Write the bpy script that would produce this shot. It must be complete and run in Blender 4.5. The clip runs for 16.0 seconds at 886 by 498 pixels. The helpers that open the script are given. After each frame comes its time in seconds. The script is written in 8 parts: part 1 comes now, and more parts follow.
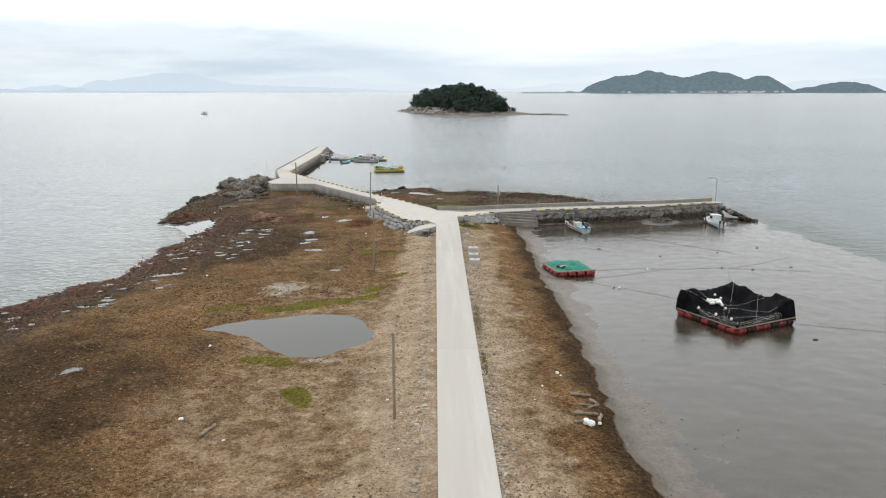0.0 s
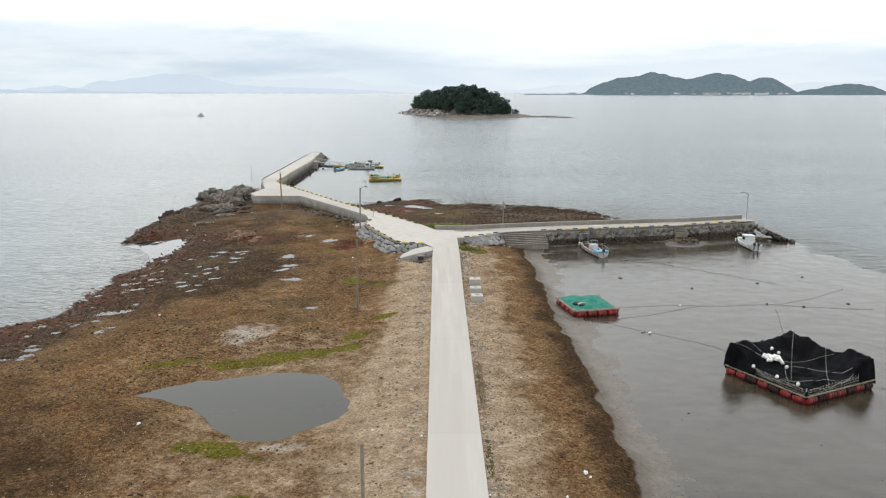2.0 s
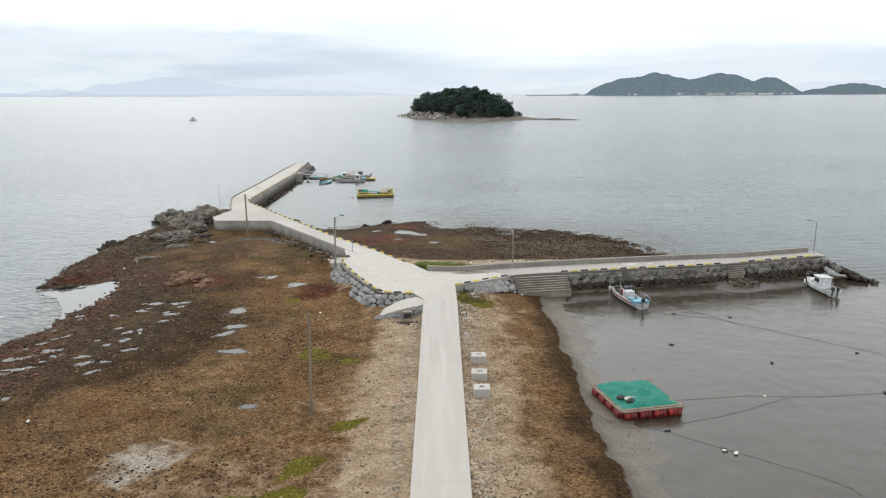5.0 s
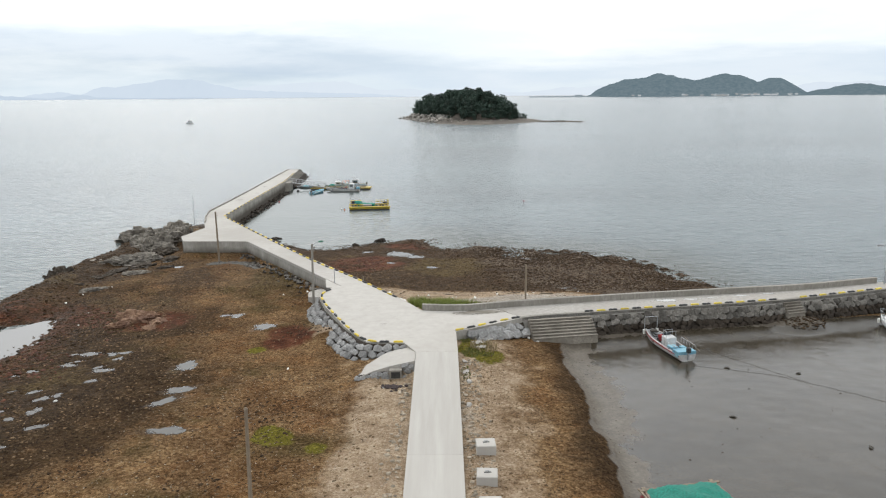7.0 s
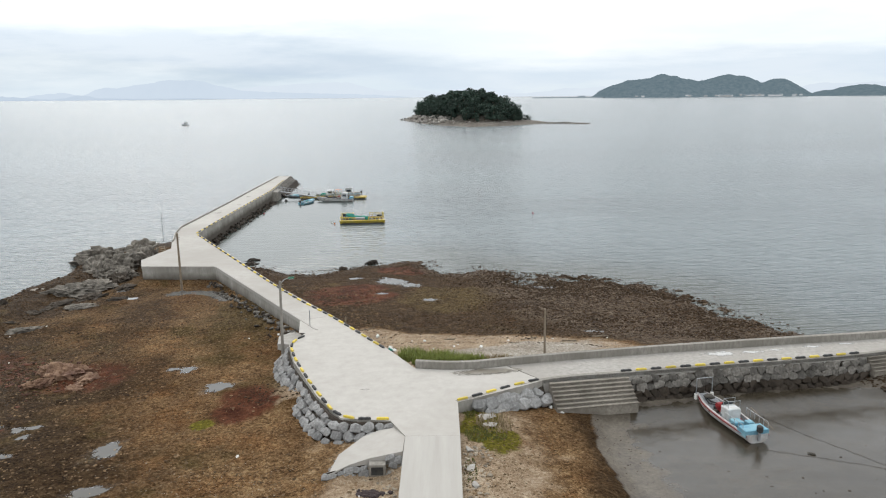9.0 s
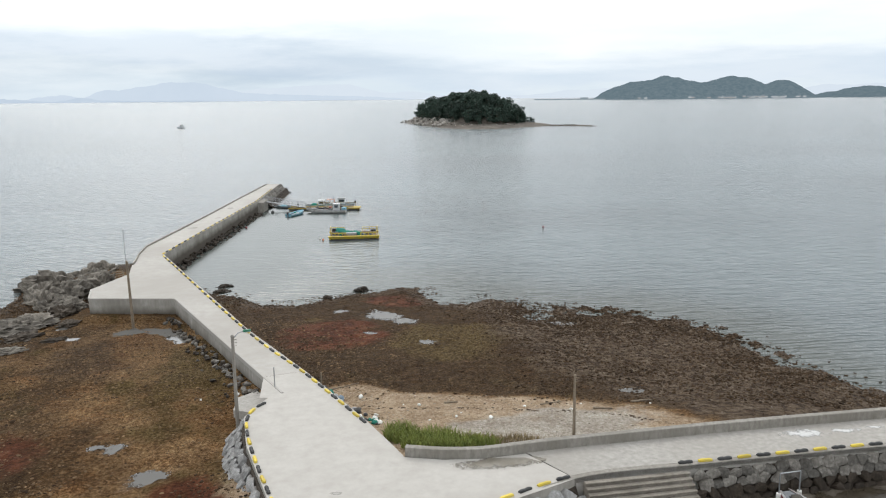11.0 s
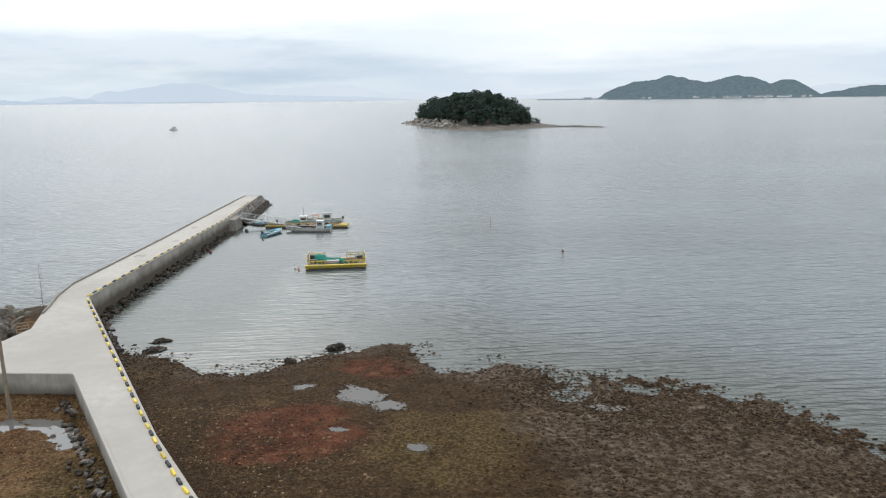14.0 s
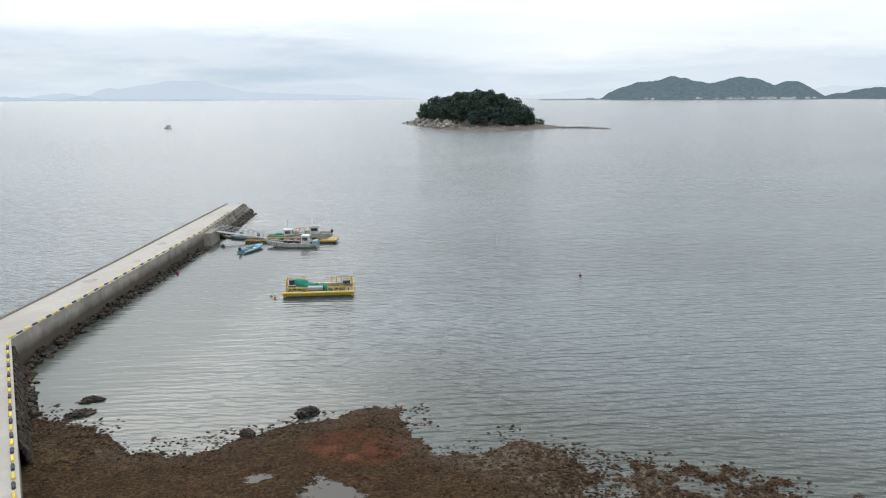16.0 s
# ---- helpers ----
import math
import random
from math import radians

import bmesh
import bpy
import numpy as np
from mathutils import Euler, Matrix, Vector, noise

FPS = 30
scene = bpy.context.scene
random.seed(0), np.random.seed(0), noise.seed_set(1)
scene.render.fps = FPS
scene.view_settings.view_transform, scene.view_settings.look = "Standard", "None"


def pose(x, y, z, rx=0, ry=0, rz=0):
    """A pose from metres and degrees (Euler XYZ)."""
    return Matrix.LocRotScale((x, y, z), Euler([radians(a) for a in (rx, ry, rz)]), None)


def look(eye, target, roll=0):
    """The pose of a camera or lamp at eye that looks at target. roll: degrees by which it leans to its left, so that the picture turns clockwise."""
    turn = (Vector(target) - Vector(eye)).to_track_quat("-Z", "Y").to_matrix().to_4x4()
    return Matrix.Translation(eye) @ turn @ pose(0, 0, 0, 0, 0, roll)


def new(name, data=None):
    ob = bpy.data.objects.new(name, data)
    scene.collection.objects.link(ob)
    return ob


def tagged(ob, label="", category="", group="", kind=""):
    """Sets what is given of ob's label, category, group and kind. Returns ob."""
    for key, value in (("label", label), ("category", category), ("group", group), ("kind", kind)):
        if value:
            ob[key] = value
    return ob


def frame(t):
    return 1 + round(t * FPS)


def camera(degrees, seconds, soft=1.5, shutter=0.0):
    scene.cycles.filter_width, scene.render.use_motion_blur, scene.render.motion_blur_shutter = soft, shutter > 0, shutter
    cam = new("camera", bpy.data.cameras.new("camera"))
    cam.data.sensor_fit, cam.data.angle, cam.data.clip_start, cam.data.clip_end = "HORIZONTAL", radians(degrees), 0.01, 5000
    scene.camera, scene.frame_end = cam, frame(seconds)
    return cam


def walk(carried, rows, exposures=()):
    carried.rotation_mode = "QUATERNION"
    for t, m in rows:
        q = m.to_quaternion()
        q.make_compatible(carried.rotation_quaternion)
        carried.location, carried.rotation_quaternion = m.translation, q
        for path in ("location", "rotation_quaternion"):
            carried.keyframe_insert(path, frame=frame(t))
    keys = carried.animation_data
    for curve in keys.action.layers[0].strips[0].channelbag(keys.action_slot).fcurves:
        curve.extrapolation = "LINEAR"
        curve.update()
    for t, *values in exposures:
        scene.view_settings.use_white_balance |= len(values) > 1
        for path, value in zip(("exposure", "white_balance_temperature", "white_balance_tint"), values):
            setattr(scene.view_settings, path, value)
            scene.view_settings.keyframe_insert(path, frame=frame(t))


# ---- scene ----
cam = camera(60.0, 16.0, soft=1.15)
PATH = [
    (0, (-0.139, -2.122, 22.458), (-0.138, -0.165, 22.047), -0.1),
    (0.5, (-0.147, 1.464, 22.509), (-0.147, 3.422, 22.098), -0.1),
    (1, (-0.081, 5.083, 22.541), (-0.082, 7.041, 22.131), -0.0),
    (1.5, (0.12, 8.691, 22.661), (0.118, 10.649, 22.253), 0.0),
    (2, (0.434, 12.545, 22.829), (0.43, 14.503, 22.421), -0.0),
    (2.5, (0.708, 16.454, 22.913), (0.702, 18.412, 22.506), -0.1),
    (3, (0.866, 20.313, 23.002), (0.86, 22.272, 22.596), -0.1),
    (3.5, (1.072, 24.248, 23.123), (1.064, 26.207, 22.718), -0.2),
    (4, (1.122, 28.227, 23.18), (1.114, 30.185, 22.775), -0.3),
    (6.5, (1.666, 48.285, 23.252), (1.65, 50.244, 22.851), -0.4),
    (7, (1.74, 52.197, 23.196), (1.721, 54.156, 22.796), -0.5),
    (7.5, (1.755, 56.052, 23.264), (1.735, 58.011, 22.864), -0.5),
    (8, (1.772, 59.856, 23.301), (1.752, 61.816, 22.902), -0.5),
    (8.5, (1.855, 63.797, 23.3), (1.833, 65.757, 22.901), -0.5),
    (9, (1.904, 67.66, 23.258), (1.879, 69.62, 22.86), -0.5),
    (9.2, (2.04, 69.208, 23.226), (2.01, 71.169, 22.83), -0.5),
    (11.5, (1.926, 85.712, 23.118), (1.896, 87.672, 22.725), -0.6),
    (12, (2.061, 89.313, 23.028), (2.029, 91.273, 22.635), -0.7),
    (12.5, (2.083, 92.98, 22.893), (2.049, 94.941, 22.501), -0.8),
    (13, (2.036, 96.702, 22.862), (2.001, 98.663, 22.471), -0.7),
    (13.5, (1.963, 100.344, 22.875), (1.928, 102.305, 22.484), -0.7),
    (14, (1.96, 104.251, 22.972), (1.923, 106.211, 22.58), -0.7),
    (14.5, (1.957, 108.027, 22.999), (1.919, 109.988, 22.606), -0.6),
    (15, (1.892, 111.584, 23.032), (1.855, 113.545, 22.639), -0.5),
    (15.5, (1.793, 115.251, 23.107), (1.756, 117.212, 22.713), -0.3),
    (16, (1.791, 119.04, 23.147), (1.752, 121.001, 22.753), -0.3),
]
walk(cam, [(t, look(eye, target, roll)) for t, eye, target, roll in PATH],
     [(0, 0.05, 6450, 10), (4, 0.03, 6430, 10), (8, 0.0, 6390, 10), (12, -0.05, 6340, 10), (16, -0.08, 6300, 10)])

# ---- world, sun, exposure ----
world = bpy.data.worlds.new("world")
scene.world = world
world.use_nodes = True
wn, wl = world.node_tree.nodes, world.node_tree.links
wn.clear()


def ramp_node(nodes, stops, mode="LINEAR"):
    r = nodes.new("ShaderNodeValToRGB")
    r.color_ramp.interpolation = mode
    el = r.color_ramp.elements
    while len(el) > 1:
        el.remove(el[-1])
    el[0].position, el[0].color = stops[0][0], (*stops[0][1], 1)
    for p, c in stops[1:]:
        e = el.new(p)
        e.color = (*c, 1)
    return r


SUN_EL, SUN_AZ = 42.0, -22.0     # degrees, azimuth from +y towards +x
sky = wn.new("ShaderNodeTexSky")
sky.sky_type, sky.sun_disc = "NISHITA", False
sky.sun_elevation, sky.sun_rotation = radians(SUN_EL), radians(SUN_AZ)
sky.air_density, sky.dust_density = 1.0, 4.0
tc = wn.new("ShaderNodeTexCoord")
sep = wn.new("ShaderNodeSeparateXYZ")
wl.new(tc.outputs["Generated"], sep.inputs[0])
# overcast layer: hazy blue-grey stratus low down, bright cloud above
low = ramp_node(wn, [(0.0, (0.95, 1.03, 1.08)), (0.026, (0.90, 0.99, 1.07)), (0.09, (0.89, 0.985, 1.07)), (0.156, (1.14, 1.19, 1.215)),
                     (0.37, (1.28, 1.31, 1.32)), (1.0, (1.62, 1.64, 1.64))])
mr = wn.new("ShaderNodeMapRange")
mr.inputs["From Min"].default_value, mr.inputs["From Max"].default_value = 0.0, 0.35
streak = wn.new("ShaderNodeTexNoise")
streak.inputs["Scale"].default_value, streak.inputs["Detail"].default_value = 1.0, 7.0
streak.inputs["Roughness"].default_value = 0.55
mp = wn.new("ShaderNodeMapping")
mp.inputs["Scale"].default_value = (3.8, 3.8, 24.0)
mp.inputs["Location"].default_value = (3.1, 0.4, 2.0)
wl.new(tc.outputs["Generated"], mp.inputs[0])
wl.new(mp.outputs[0], streak.inputs["Vector"])
wob = wn.new("ShaderNodeMath")
wob.operation = "MULTIPLY_ADD"
wob.inputs[1].default_value, wob.inputs[2].default_value = 0.090, -0.045
wl.new(streak.outputs["Fac"], wob.inputs[0])
zz = wn.new("ShaderNodeMath")
zz.operation = "ADD"
wl.new(sep.outputs["Z"], zz.inputs[0])
wl.new(wob.outputs[0], zz.inputs[1])
bank = wn.new("ShaderNodeMapRange")
bank.interpolation_type = "SMOOTHSTEP"
bank.inputs["From Min"].default_value, bank.inputs["From Max"].default_value = 0.0, -0.36
bank.inputs["To Min"].default_value, bank.inputs["To Max"].default_value = 0.0, -0.035
wl.new(sep.outputs["X"], bank.inputs["Value"])
zb = wn.new("ShaderNodeMath")
zb.operation = "ADD"
wl.new(zz.outputs[0], zb.inputs[0])
wl.new(bank.outputs[0], zb.inputs[1])
wl.new(zb.outputs[0], mr.inputs["Value"])
wl.new(mr.outputs[0], low.inputs[0])
# thinner cloud round the hidden sun
az, el_ = radians(SUN_AZ), radians(SUN_EL)
SUN_DIR = (math.sin(az) * math.cos(el_), math.cos(az) * math.cos(el_), math.sin(el_))
dot = wn.new("ShaderNodeVectorMath")
dot.operation = "DOT_PRODUCT"
dot.inputs[1].default_value = SUN_DIR
wl.new(tc.outputs["Generated"], dot.inputs[0])
halo = wn.new("ShaderNodeMapRange")
halo.interpolation_type = "SMOOTHSTEP"
halo.inputs["From Min"].default_value, halo.inputs["From Max"].default_value = 0.73, 1.0
halo.inputs["To Min"].default_value, halo.inputs["To Max"].default_value = 0.95, 1.5
wl.new(dot.outputs["Value"], halo.inputs["Value"])
lit = wn.new("ShaderNodeVectorMath")
lit.operation = "SCALE"
wl.new(low.outputs[0], lit.inputs[0])
wl.new(halo.outputs[0], lit.inputs["Scale"])
puff = wn.new("ShaderNodeTexNoise")
puff.inputs["Scale"].default_value, puff.inputs["Detail"].default_value, puff.inputs["Roughness"].default_value = 1.0, 8.0, 0.6
mp2 = wn.new("ShaderNodeMapping")
mp2.inputs["Scale"].default_value, mp2.inputs["Location"].default_value = (2.6, 2.6, 14.0), (0.7, 5.2, 1.1)
wl.new(tc.outputs["Generated"], mp2.inputs[0])
wl.new(mp2.outputs[0], puff.inputs["Vector"])
pr = ramp_node(wn, [(0.38, (0.885, 0.925, 0.955)), (0.58, (1.0, 1.0, 1.0))])
wl.new(puff.outputs["Fac"], pr.inputs[0])
veil = wn.new("ShaderNodeMixRGB")
veil.blend_type, veil.inputs[0].default_value = "MULTIPLY", 1.0
wl.new(lit.outputs[0], veil.inputs[1])
wl.new(pr.outputs[0], veil.inputs[2])
# a grey-blue cloud bank low in the west, with a clear strip under it


def span(sock, a, b, lo=0.0, hi=1.0):
    q = wn.new("ShaderNodeMapRange")
    q.interpolation_type = "SMOOTHSTEP"
    q.inputs["From Min"].default_value, q.inputs["From Max"].default_value = a, b
    q.inputs["To Min"].default_value, q.inputs["To Max"].default_value = lo, hi
    wl.new(sock, q.inputs["Value"])
    return q.outputs[0]


def times(a, b):
    q = wn.new("ShaderNodeMath")
    q.operation = "MULTIPLY"
    wl.new(a, q.inputs[0])
    wl.new(b, q.inputs[1])
    return q.outputs[0]


gloom = times(times(span(sep.outputs["X"], 0.10, -0.28), span(zz.outputs[0], 0.16, 0.06)), times(span(zz.outputs[0], 0.008, 0.034), span(puff.outputs["Fac"], 0.62, 0.42, 0.45, 1.0)))
dull = wn.new("ShaderNodeMixRGB")
dull.inputs[1].default_value, dull.inputs[2].default_value = (1, 1, 1, 1), (0.76, 0.81, 0.86, 1)
wl.new(gloom, dull.inputs[0])
heavy = wn.new("ShaderNodeMixRGB")
heavy.blend_type, heavy.inputs[0].default_value = "MULTIPLY", 1.0
wl.new(veil.outputs[0], heavy.inputs[1])
wl.new(dull.outputs[0], heavy.inputs[2])
cloudmix = wn.new("ShaderNodeMixRGB")
cloudmix.inputs[0].default_value = 0.9
bg = wn.new("ShaderNodeBackground")
skys = wn.new("ShaderNodeMixRGB")
skys.blend_type = "MULTIPLY"
skys.inputs[0].default_value = 1.0
skys.inputs[2].default_value = (0.1, 0.1, 0.1, 1)
wl.new(sky.outputs[0], skys.inputs[1])
wl.new(skys.outputs[0], cloudmix.inputs[1])
wl.new(heavy.outputs[0], cloudmix.inputs[2])
wl.new(cloudmix.outputs[0], bg.inputs[0])
bg.inputs[1].default_value = 1.0
wo = wn.new("ShaderNodeOutputWorld")
wl.new(bg.outputs[0], wo.inputs[0])

sun_data = bpy.data.lights.new("sun", "SUN")
sun_data.energy, sun_data.angle, sun_data.color = 0.9, radians(25), (1.0, 0.93, 0.84)
sun = new("sun", sun_data)
sun.matrix_world = look([200 * v for v in SUN_DIR], (0, 0, 0))
scene.view_settings.exposure = 0.0


# ---- small tools ----
LAT = np.random.RandomState(7).rand(256, 256)


def vnoise(x, y, scale, seed=0):
    """Smooth lattice noise in 0..1, features about 1/scale metres."""
    x, y = np.asarray(x, float) * scale + seed * 17.3, np.asarray(y, float) * scale + seed * 31.7
    xi, yi = np.floor(x).astype(int), np.floor(y).astype(int)
    fx, fy = x - xi, y - yi
    fx, fy = fx * fx * (3 - 2 * fx), fy * fy * (3 - 2 * fy)
    a, b = LAT[xi % 256, yi % 256], LAT[(xi + 1) % 256, yi % 256]
    c, d = LAT[xi % 256, (yi + 1) % 256], LAT[(xi + 1) % 256, (yi + 1) % 256]
    return (a * (1 - fx) + b * fx) * (1 - fy) + (c * (1 - fx) + d * fx) * fy


def fbm(x, y, scale, octaves=4, seed=0):
    s, amp, tot = 0.0, 1.0, 0.0
    for k in range(octaves):
        s = s + amp * vnoise(x, y, scale * 2 ** k, seed + k)
        tot += amp
        amp *= 0.5
    return s / tot


def sstep(a, b, v):
    t = np.clip((v - a) / (b - a), 0, 1)
    return t * t * (3 - 2 * t)


def sdist(x, y, poly):
    """Signed distance to a closed outline, positive inside."""
    x, y = np.asarray(x, float), np.asarray(y, float)
    best, inside = np.full(x.shape, 1e9), np.zeros(x.shape, bool)
    for (ax, ay), (bx, by) in zip(poly, poly[1:] + poly[:1]):
        ex, ey = bx - ax, by - ay
        t = np.clip(((x - ax) * ex + (y - ay) * ey) / (ex * ex + ey * ey), 0, 1)
        best = np.minimum(best, np.hypot(x - ax - t * ex, y - ay - t * ey))
        if ay != by:
            inside ^= ((ay > y) != (by > y)) & (x < ax + (y - ay) * ex / (by - ay))
    return np.where(inside, best, -best)


def ldist(x, y, line):
    """Distance to an open line."""
    best = np.full(np.shape(x), 1e9)
    for (ax, ay), (bx, by) in zip(line, line[1:]):
        ex, ey = bx - ax, by - ay
        t = np.clip(((x - ax) * ex + (y - ay) * ey) / (ex * ex + ey * ey), 0, 1)
        best = np.minimum(best, np.hypot(x - ax - t * ex, y - ay - t * ey))
    return best


def mesh_of(name, verts, faces, mat, smooth=False):
    me = bpy.data.meshes.new(name)
    me.from_pydata([tuple(v) for v in verts], [], [tuple(f) for f in faces])
    me.materials.append(mat)
    if smooth:
        me.polygons.foreach_set("use_smooth", [True] * len(me.polygons))
    me.update()
    return me


def big_mesh(name, verts, tris, mat, smooth=False):
    """A mesh from numpy arrays of points and equal faces."""
    n = tris.shape[1]
    me = bpy.data.meshes.new(name)
    me.vertices.add(len(verts))
    me.vertices.foreach_set("co", verts.astype(np.float32).ravel())
    me.loops.add(tris.size)
    me.loops.foreach_set("vertex_index", tris.astype(np.int32).ravel())
    me.polygons.add(len(tris))
    me.polygons.foreach_set("loop_start", np.arange(0, tris.size, n, dtype=np.int32))
    me.polygons.foreach_set("use_smooth", np.full(len(tris), smooth))
    me.materials.append(mat)
    me.update(calc_edges=True)
    return me


def thing(name, x, y, z, rz, label, category, group="", kind=""):
    ob = new(name)
    ob.empty_display_size = 0.2
    ob.matrix_basis = pose(x, y, z, 0, 0, rz)
    return tagged(ob, label, category, group, kind)


def part(name, bm, mat, parent, label="", smooth=False, bevel=0.0):
    """One bmesh (or mesh) as one part under a thing or a part."""
    if isinstance(bm, bmesh.types.BMesh):
        if bevel:
            bmesh.ops.bevel(bm, geom=bm.edges[:], offset=bevel, segments=1, affect="EDGES")
        bmesh.ops.recalc_face_normals(bm, faces=bm.faces[:])
        me = bpy.data.meshes.new(name)
        bm.to_mesh(me)
        bm.free()
        me.materials.append(mat)
        if smooth:
            me.polygons.foreach_set("use_smooth", [True] * len(me.polygons))
    else:
        me = bm
    ob = new(name, me)
    ob.parent = parent
    if label:
        ob["label"] = label
    return ob


def box(bm, x, y, z, sx, sy, sz, rz=0, rx=0, ry=0):
    """A box with its centre at x, y, z."""
    m = pose(x, y, z, rx, ry, rz) @ Matrix.Diagonal((sx, sy, sz, 1))
    return bmesh.ops.create_cube(bm, size=1, matrix=m)["verts"]


def rod(bm, a, b, r, r2=None, n=8):
    """A round bar from a to b."""
    a, b = Vector(a), Vector(b)
    m = Matrix.Translation((a + b) / 2) @ (b - a).to_track_quat("Z", "Y").to_matrix().to_4x4()
    return bmesh.ops.create_cone(bm, cap_ends=True, segments=n, radius1=r, radius2=r if r2 is None else r2, depth=(b - a).length, matrix=m)["verts"]


def pipe(bm, pts, r, n=6):
    """One bent tube through the points."""
    pts = [Vector(p) for p in pts]
    rings, up = [], None
    for i, p in enumerate(pts):
        d = (pts[min(i + 1, len(pts) - 1)] - pts[max(i - 1, 0)]).normalized()
        if up is None:
            up = d.orthogonal().normalized()
        up = up - d * up.dot(d)
        up = up.normalized() if up.length > 1e-4 else d.orthogonal().normalized()
        side = d.cross(up)
        rings.append([bm.verts.new(p + (up * math.cos(k * math.tau / n) + side * math.sin(k * math.tau / n)) * r) for k in range(n)])
    for a, b in zip(rings, rings[1:]):
        for k in range(n):
            bm.faces.new((a[k], a[(k + 1) % n], b[(k + 1) % n], b[k]))
    bm.faces.new(rings[0][::-1])
    bm.faces.new(rings[-1])


def prism(bm, outline, top, bottom):
    """A closed slab: outline of x, y; top and bottom are heights or functions of x, y."""
    ft = top if callable(top) else (lambda x, y: top)
    fb = bottom if callable(bottom) else (lambda x, y: bottom)
    up = [bm.verts.new((x, y, ft(x, y))) for x, y in outline]
    dn = [bm.verts.new((x, y, fb(x, y))) for x, y in outline]
    bm.faces.new(up)
    bm.faces.new(dn[::-1])
    for i in range(len(up)):
        j = (i + 1) % len(up)
        bm.faces.new((up[i], dn[i], dn[j], up[j]))


def smooth_line(pts, step):
    """Points every step metres along a softened line."""
    p = [Vector(q) for q in pts]
    p = [p[0] * 2 - p[1]] + p + [p[-1] * 2 - p[-2]]
    fine = []
    for i in range(1, len(p) - 2):
        for k in range(12):
            t = k / 12
            fine.append(0.5 * ((2 * p[i]) + (p[i + 1] - p[i - 1]) * t + (2 * p[i - 1] - 5 * p[i] + 4 * p[i + 1] - p[i + 2]) * t * t
                               + (3 * p[i] - p[i - 1] - 3 * p[i + 1] + p[i + 2]) * t ** 3))
    fine.append(p[-2])
    return walk_line(fine, step)


def walk_line(pts, step):
    pts = [Vector(q) for q in pts]
    out, left = [], 0.0
    for a, b in zip(pts, pts[1:]):
        n = (b - a).length
        while left <= n and n > 0:
            out.append(a.lerp(b, left / n))
            left += step
        left -= n
    return out


# ---- materials ----
def nodes_of(name):
    m = bpy.data.materials.new(name)
    m.use_nodes = True
    nt = m.node_tree
    return m, nt.nodes, nt.links, nt.nodes["Principled BSDF"]


def surf(name, c1, c2, rough=0.8, grain=6.0, blotch=0.5, bump=0.3, metal=0.0, c3=None, rnd=0.0, bump_dist=0.02, stretch=(1, 1, 1), spec=0.4):
    """A surface with fine grain between two colours, large blotches towards a third, and relief."""
    m, n, l, p = nodes_of(name)
    co = n.new("ShaderNodeTexCoord")
    mp = n.new("ShaderNodeMapping")
    mp.inputs["Scale"].default_value = stretch
    l.new(co.outputs["Object"], mp.inputs[0])
    a = n.new("ShaderNodeTexNoise")
    a.inputs["Scale"].default_value, a.inputs["Detail"].default_value = grain, 8
    a.inputs["Roughness"].default_value = 0.65
    b = n.new("ShaderNodeTexNoise")
    b.inputs["Scale"].default_value, b.inputs["Detail"].default_value = blotch, 5
    l.new(mp.outputs[0], a.inputs["Vector"])
    l.new(mp.outputs[0], b.inputs["Vector"])
    r1 = ramp_node(n, [(0.32, c1), (0.68, c2)])
    l.new(a.outputs["Fac"], r1.inputs[0])
    mx = n.new("ShaderNodeMixRGB")
    r2 = ramp_node(n, [(0.42, (0, 0, 0)), (0.66, (0.75, 0.75, 0.75))])
    l.new(b.outputs["Fac"], r2.inputs[0])
    l.new(r2.outputs[0], mx.inputs[0])
    l.new(r1.outputs[0], mx.inputs[1])
    mx.inputs[2].default_value = (*(c3 or tuple(0.5 * (u + v) * 0.8 for u, v in zip(c1, c2))), 1)
    out = mx.outputs[0]
    if rnd:
        oi = n.new("ShaderNodeObjectInfo")
        hs = n.new("ShaderNodeHueSaturation")
        k = n.new("ShaderNodeMapRange")
        k.inputs["To Min"].default_value, k.inputs["To Max"].default_value = 1 - rnd, 1 + rnd
        l.new(oi.outputs["Random"], k.inputs["Value"])
        l.new(k.outputs[0], hs.inputs["Value"])
        l.new(out, hs.inputs["Color"])
        out = hs.outputs[0]
    l.new(out, p.inputs["Base Color"])
    p.inputs["Roughness"].default_value, p.inputs["Metallic"].default_value = rough, metal
    p.inputs["Specular IOR Level"].default_value = spec
    if bump:
        bp = n.new("ShaderNodeBump")
        bp.inputs["Strength"].default_value, bp.inputs["Distance"].default_value = bump, bump_dist
        l.new(a.outputs["Fac"], bp.inputs["Height"])
        l.new(bp.outputs[0], p.inputs["Normal"])
    return m


